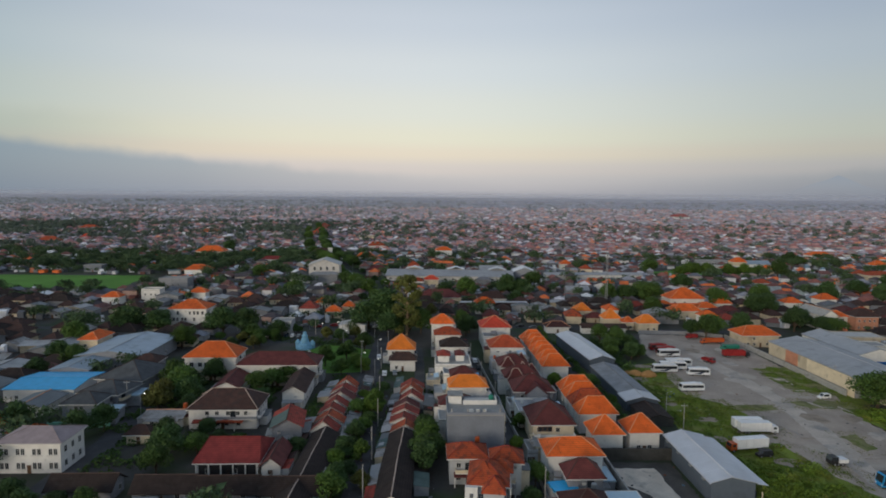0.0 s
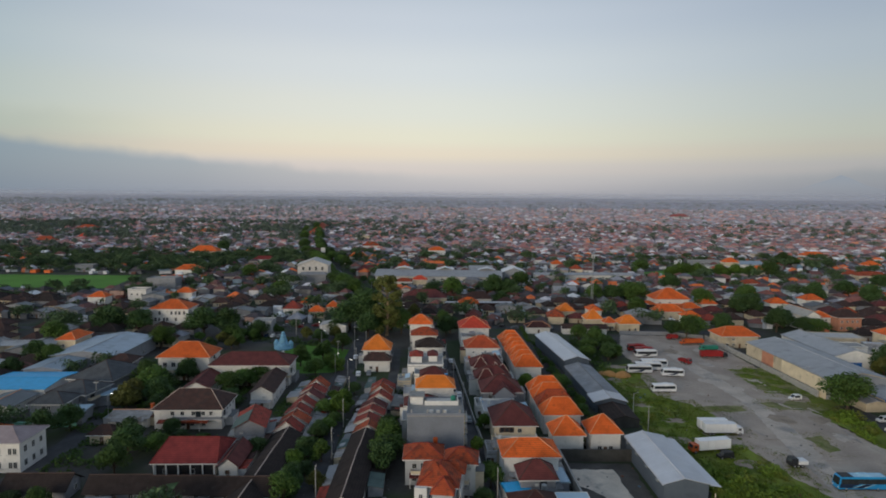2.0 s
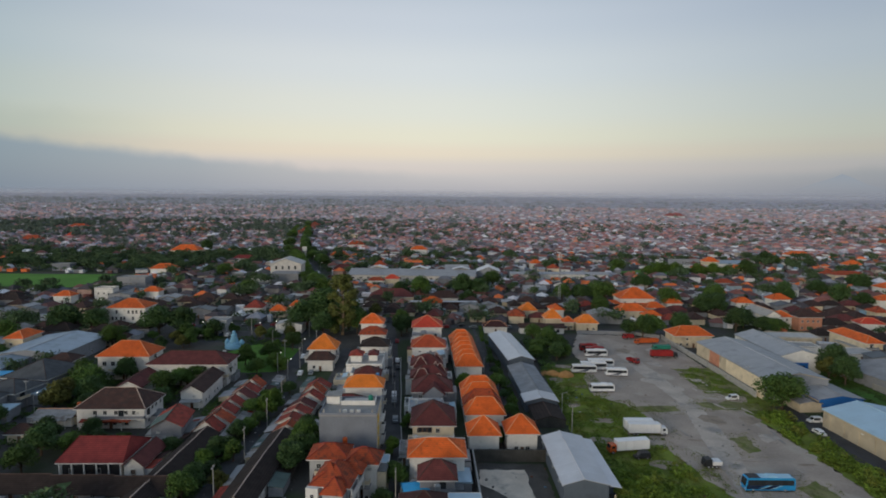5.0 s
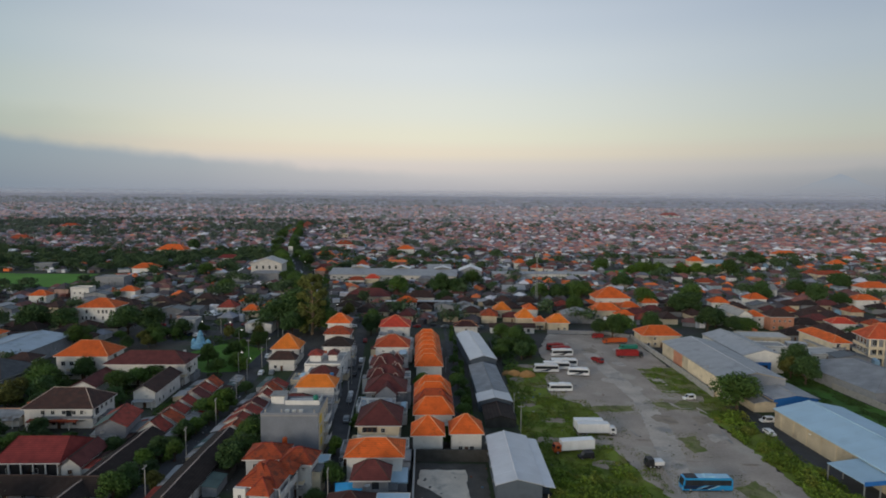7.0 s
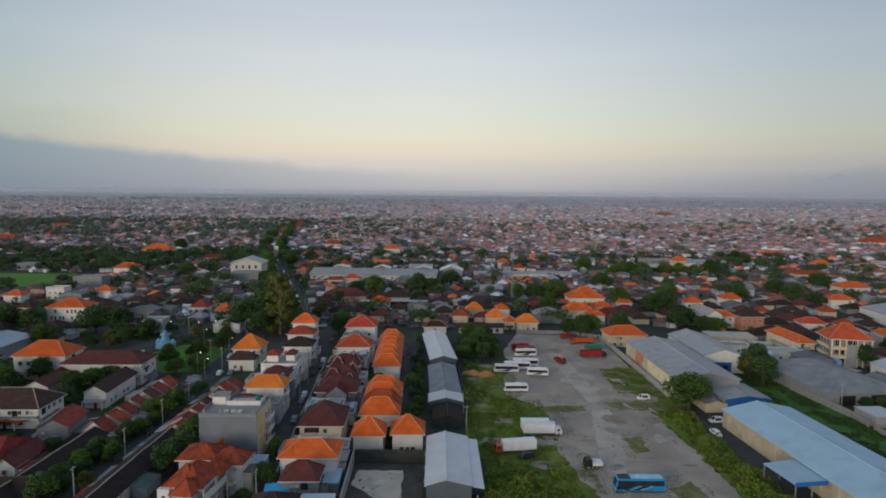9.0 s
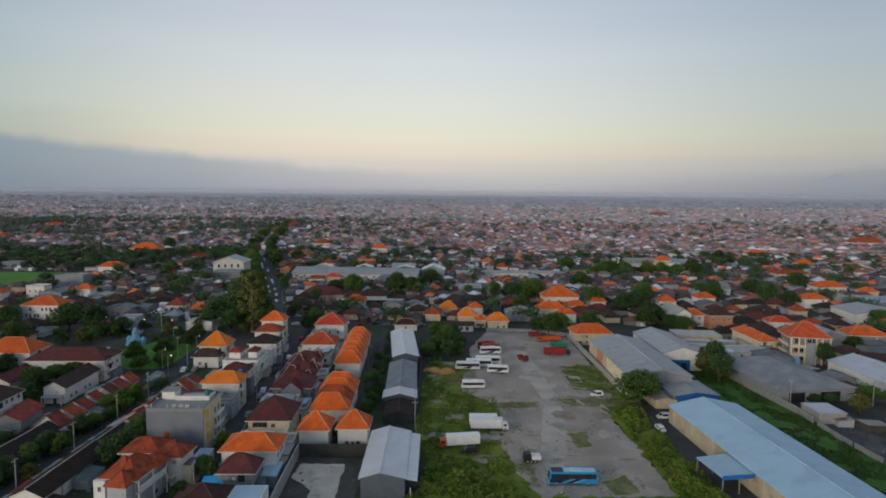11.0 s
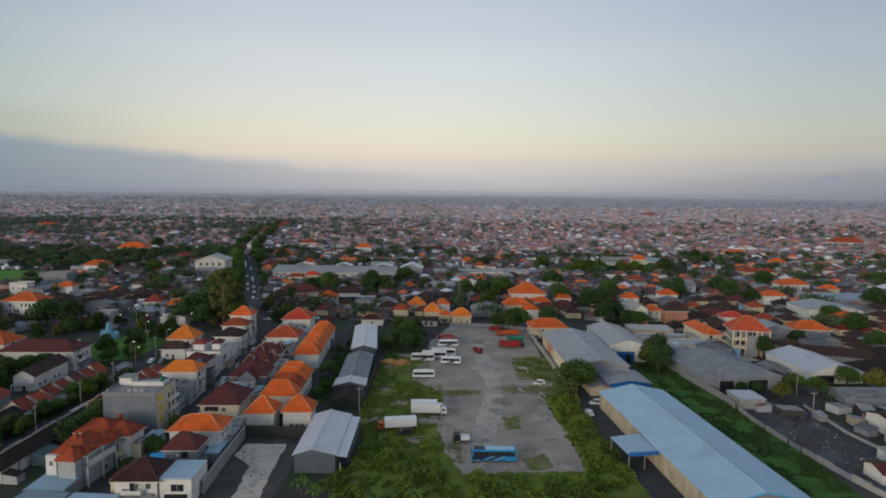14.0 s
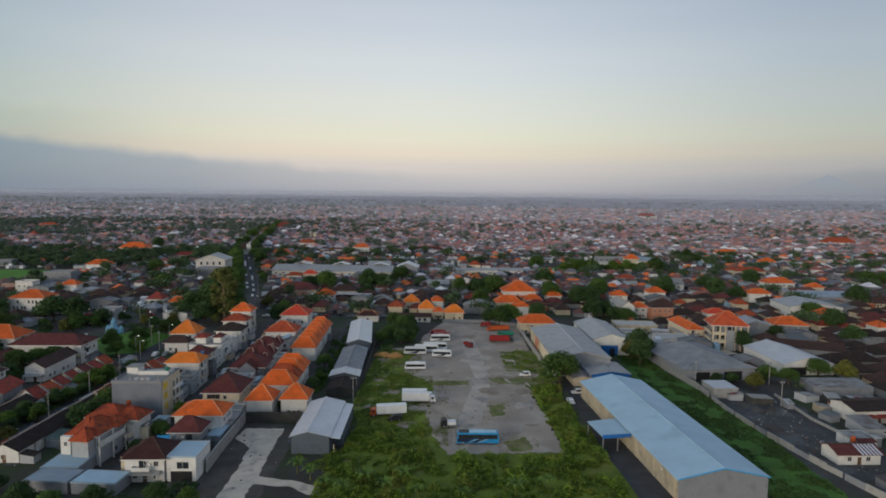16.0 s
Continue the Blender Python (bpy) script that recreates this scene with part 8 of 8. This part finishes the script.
def town(name, y0, y1, step, size, seed, label, tall=1.0):
    """Rows of hipped, gabled and flat roofed houses joined into one mesh."""
    rnd = random.Random(seed)
    V, F, M = [], [], []

    def add(geo, k):
        n = len(V)
        V.extend(geo[0])
        F.extend([tuple(i + n for i in f) for f in geo[1]])
        M.extend([k] * len(geo[1]))

    y = y0
    while y < y1:
        x = -0.78 * y - 40
        while x < 110 + 0.78 * (y + 25) + 40:
            px, py = x + rnd.uniform(-0.3, 0.3) * step, y + rnd.uniform(-0.3, 0.3) * step
            x += step * rnd.uniform(0.85, 1.15)
            green = noise.noise((px * 0.0042, py * 0.0042, 7.0)) + (0.16 if px < -0.18 * py - 20 else -0.22)
            if y > 720 and noise.noise((px * 0.006, py * 0.0022, 4.0)) > 0.22 and rnd.random() < 0.6:
                continue
            if green > 0.36 and rnd.random() < 0.7 or rnd.random() < 0.06:
                continue
            if y < 720 and not is_free(px, py, size * 0.5):
                continue
            w, d = size * rnd.uniform(0.6, 1.15), size * rnd.uniform(0.55, 1.0)
            h = rnd.choice((2.3, 2.4, 2.6, 2.7, 2.6, 5.4)) * tall
            zr = h + min(w, d) * rnd.uniform(0.26, 0.38) * (1.0 if y < 2700 else 0.45)
            turn, z = rnd.choice((0, 90)) + rnd.uniform(-14, 14) + 30 * noise.noise((px * 0.002, py * 0.002, 2.0)), height(py) - 0.05
            q = rnd.random()
            add(shift(([(-w * 0.44, -d * 0.44, 0), (w * 0.44, -d * 0.44, 0), (w * 0.44, d * 0.44, 0), (-w * 0.44, d * 0.44, 0), (-w * 0.44, -d * 0.44, h), (w * 0.44, -d * 0.44, h), (w * 0.44, d * 0.44, h), (-w * 0.44, d * 0.44, h)],
                       [(0, 1, 5, 4), (1, 2, 6, 5), (2, 3, 7, 6), (3, 0, 4, 7), (4, 5, 6, 7)]), px, py, z, turn), 1)
            if q < 0.66:
                r = hip_roof(w, d, h + 0.1, zr, 0.15)
                add(shift((r[0][4:], [tuple(i - 4 for i in f) for f in r[1][5:]]), px, py, z, turn), 0)
            elif q < 0.92:
                g = gable_roof(w, d, h + 0.1, h + (zr - h) * 0.7, 0.15, "y")
                add(shift(g, px, py, z, turn), 0)
                add(shift(([(-w * 0.4, -d * 0.43, h), (w * 0.4, -d * 0.43, h), (0, -d * 0.43, h + (zr - h) * 0.6)], [(0, 1, 2)]), px, py, z, turn), 1)
            else:
                add(shift(box(-w * 0.46, -d * 0.46, h, w * 0.46, d * 0.46, h + 0.6), px, py, z, turn), 1)
            for _ in range(2 if y < 720 else 1):
                if rnd.random() < 0.6:
                    a = size * rnd.uniform(0.2, 0.5)
                    ax, ay = px + rnd.uniform(-1, 1) * step * 0.55, py - step * rnd.uniform(0.3, 0.6)
                    if y > 720 or is_free(ax, ay, a * 0.5):
                        add(shift(box(-a * 0.7, -a * 0.5, 0, a * 0.7, a * 0.5, rnd.uniform(1.8, 3.0)), ax, ay, z, turn), rnd.choice((0, 0, 1)))
        y += step * rnd.uniform(0.9, 1.1)
    me = bpy.data.meshes.new(name)
    me.from_pydata(V, [], F)
    # each ring further out takes a palette with more haze painted in
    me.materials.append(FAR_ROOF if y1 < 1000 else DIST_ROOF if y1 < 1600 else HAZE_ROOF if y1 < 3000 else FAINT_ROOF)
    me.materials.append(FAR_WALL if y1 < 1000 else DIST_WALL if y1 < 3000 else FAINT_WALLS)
    me.polygons.foreach_set("material_index", M)
    return tagged(new(name, me), label, kind="stuff")


town("town_houses", 112, 720, 11.6, 10.6, 1, "crowded low houses with orange, brown and grey roofs")
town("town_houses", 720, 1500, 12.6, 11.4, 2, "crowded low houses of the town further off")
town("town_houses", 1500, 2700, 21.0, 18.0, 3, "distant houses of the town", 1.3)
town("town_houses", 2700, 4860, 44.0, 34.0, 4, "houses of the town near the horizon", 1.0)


def woods(name, y0, y1, n, size, seed, label, tris=26):
    """Town trees as loose crowns of leaf clumps, thicker in the green quarters."""
    rnd = np.random.default_rng(seed)
    P, S, made = [], [], 0
    while made < n:
        y = math.sqrt(rnd.uniform(y0 ** 2, y1 ** 2))
        x = rnd.uniform(-0.78 * y - 40, 150 + 0.78 * y)
        g = noise.noise((x * 0.0042, y * 0.0042, 7.0)) + (0.11 if x < -0.18 * y - 20 else -0.22)
        if x > -0.05 * y:
            g = min(g, 0.06)
        if rnd.uniform(0, 1) > (0.25 if x < 60 else 0.09) + max(0.0, g) * 1.3:
            continue
        made += 1
        if y < 720 and not is_free(x, y, 2.0):
            continue
        s = size * rnd.uniform(0.6, 1.5)
        P.append((x, y, height(y)))
        S.append(s)
    P, S = np.array(P), np.array(S)
    m = len(P)
    d = rnd.normal(size=(m, tris, 3))
    d /= np.linalg.norm(d, axis=2)[:, :, None]
    lobe = rnd.normal(size=(m, 4, 3)) * np.array([0.55, 0.55, 0.22])
    d = d * 0.72 + lobe[np.arange(m)[:, None], rnd.integers(0, 4, (m, tris))]
    c = P[:, None, :] + d * S[:, None, None] * rnd.uniform(0.45, 1.0, (m, tris, 1)) * np.array([1.15, 1.15, 0.7]) + np.stack([np.zeros(m), np.zeros(m), S * 1.0 + 1.5], 1)[:, None, :]
    a = rnd.normal(size=(m, tris, 3))
    b = rnd.normal(size=(m, tris, 3))
    k = S[:, None, None] * (0.28 if tris < 30 else 0.16 if tris < 120 else 0.09)
    v = np.stack([c - a * k, c + b * k, c + a * k - b * k * 0.4], 2).reshape(-1, 3)
    f = np.arange(len(v)).reshape(-1, 3)
    me = bpy.data.meshes.new(name)
    me.from_pydata(v.tolist(), [], [tuple(q) for q in f.tolist()])
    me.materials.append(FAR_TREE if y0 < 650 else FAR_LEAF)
    return tagged(new(name, me), label, kind="stuff")


woods("town_trees", 115, 700, 950, 4.2, 1, "dark green trees scattered between the houses", 480)
woods("town_trees", 700, 1600, 1800, 4.6, 2, "dark green trees between the further houses", 90)
woods("town_trees", 1600, 3600, 1600, 6.5, 3, "dark trees of the distant town", 14)
woods("garden_greenery", 150, 720, 3000, 1.9, 5, "low garden greenery between the houses", 60)



def yard_roofs(n, seed):
    """Small sheds, awnings and wash houses squeezed in between the town's houses."""
    rnd = random.Random(seed)
    v, f = [], []
    while len(v) < 8 * n:
        y = math.sqrt(rnd.uniform(210 ** 2, 800 ** 2))
        x = rnd.uniform(-0.78 * y - 40, 150 + 0.78 * y)
        if not is_free(x, y, 1.5):
            continue
        w, d, h, lift = rnd.uniform(0.8, 2.6), rnd.uniform(0.7, 1.6), rnd.uniform(2.2, 4.8), rnd.uniform(0.2, 0.7)
        a, z = rnd.choice((0.08, 0.08, 1.65)) + rnd.uniform(-0.2, 0.2), height(y)
        i = len(v)
        for top in (0, 1):
            for px, py in ((-w, -d), (w, -d), (w, d), (-w, d)):
                v.append((x + px * math.cos(a) - py * math.sin(a), y + px * math.sin(a) + py * math.cos(a), z + top * (h + (lift if py > 0 else 0))))
        f += [tuple(i + q for q in k) for k in ((0, 1, 5, 4), (1, 2, 6, 5), (2, 3, 7, 6), (3, 0, 4, 7), (4, 5, 6, 7))]
    me = bpy.data.meshes.new("yard_sheds")
    me.from_pydata(v, [], f)
    me.materials.append(mixed("yard_shed_sheet", [(6, (0.72, 0.73, 0.76)), (6, (0.36, 0.40, 0.46)), (8, (0.10, 0.11, 0.13)), (3, (0.42, 0.14, 0.07)), (2, (0.24, 0.38, 0.50)), (5, (0.20, 0.19, 0.19))]))
    tagged(new("yard_sheds", me), "small pale and dark sheds between the town's houses", kind="stuff")


yard_roofs(1300, 21)

# mountain far inland, a backdrop sheet; its glow and fade stand in for haze
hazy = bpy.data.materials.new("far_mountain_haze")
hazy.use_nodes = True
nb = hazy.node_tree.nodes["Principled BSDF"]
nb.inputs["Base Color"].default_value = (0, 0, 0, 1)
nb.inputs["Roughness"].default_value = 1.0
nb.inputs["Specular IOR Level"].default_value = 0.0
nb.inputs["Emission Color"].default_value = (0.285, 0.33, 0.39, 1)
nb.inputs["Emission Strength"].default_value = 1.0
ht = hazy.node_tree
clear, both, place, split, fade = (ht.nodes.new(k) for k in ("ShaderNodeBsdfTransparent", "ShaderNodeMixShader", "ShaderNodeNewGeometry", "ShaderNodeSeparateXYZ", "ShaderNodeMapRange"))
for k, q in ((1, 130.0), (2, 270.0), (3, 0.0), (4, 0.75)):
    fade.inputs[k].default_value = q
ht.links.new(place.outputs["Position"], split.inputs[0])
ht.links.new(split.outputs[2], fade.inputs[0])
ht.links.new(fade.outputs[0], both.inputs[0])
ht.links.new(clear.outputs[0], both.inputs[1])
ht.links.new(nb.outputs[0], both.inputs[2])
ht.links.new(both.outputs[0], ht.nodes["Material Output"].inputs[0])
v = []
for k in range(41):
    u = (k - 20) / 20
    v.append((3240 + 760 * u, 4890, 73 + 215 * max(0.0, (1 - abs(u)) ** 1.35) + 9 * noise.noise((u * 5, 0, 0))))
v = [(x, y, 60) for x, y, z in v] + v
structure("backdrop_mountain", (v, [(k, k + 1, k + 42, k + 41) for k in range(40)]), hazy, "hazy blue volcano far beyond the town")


# flat see-through sheets added to stand in for haze over the far town
def haze_sheet(y, density):
    m = bpy.data.materials.new("far_haze")
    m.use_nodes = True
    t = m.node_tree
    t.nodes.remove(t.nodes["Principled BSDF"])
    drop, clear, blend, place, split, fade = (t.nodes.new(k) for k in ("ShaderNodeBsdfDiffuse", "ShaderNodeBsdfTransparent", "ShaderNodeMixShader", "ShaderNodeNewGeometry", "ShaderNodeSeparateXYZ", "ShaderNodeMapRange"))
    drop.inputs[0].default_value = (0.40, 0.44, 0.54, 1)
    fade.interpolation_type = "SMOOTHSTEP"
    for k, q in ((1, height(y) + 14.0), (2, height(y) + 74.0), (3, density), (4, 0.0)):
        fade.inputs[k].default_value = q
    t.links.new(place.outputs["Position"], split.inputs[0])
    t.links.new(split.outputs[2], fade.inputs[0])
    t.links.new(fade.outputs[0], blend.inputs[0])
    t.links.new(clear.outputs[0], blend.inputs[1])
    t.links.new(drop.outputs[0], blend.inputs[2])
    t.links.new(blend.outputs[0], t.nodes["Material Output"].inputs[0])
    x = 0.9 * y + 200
    structure("backdrop_mist", ([(-x, y, height(y)), (x, y, height(y)), (x, y, height(y) + 75.0), (-x, y, height(y) + 75.0)], [(0, 1, 2, 3)]), m, "flat see-through sheet added for haze over the far town")


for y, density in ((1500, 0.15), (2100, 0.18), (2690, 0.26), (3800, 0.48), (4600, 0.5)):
    haze_sheet(y, density)
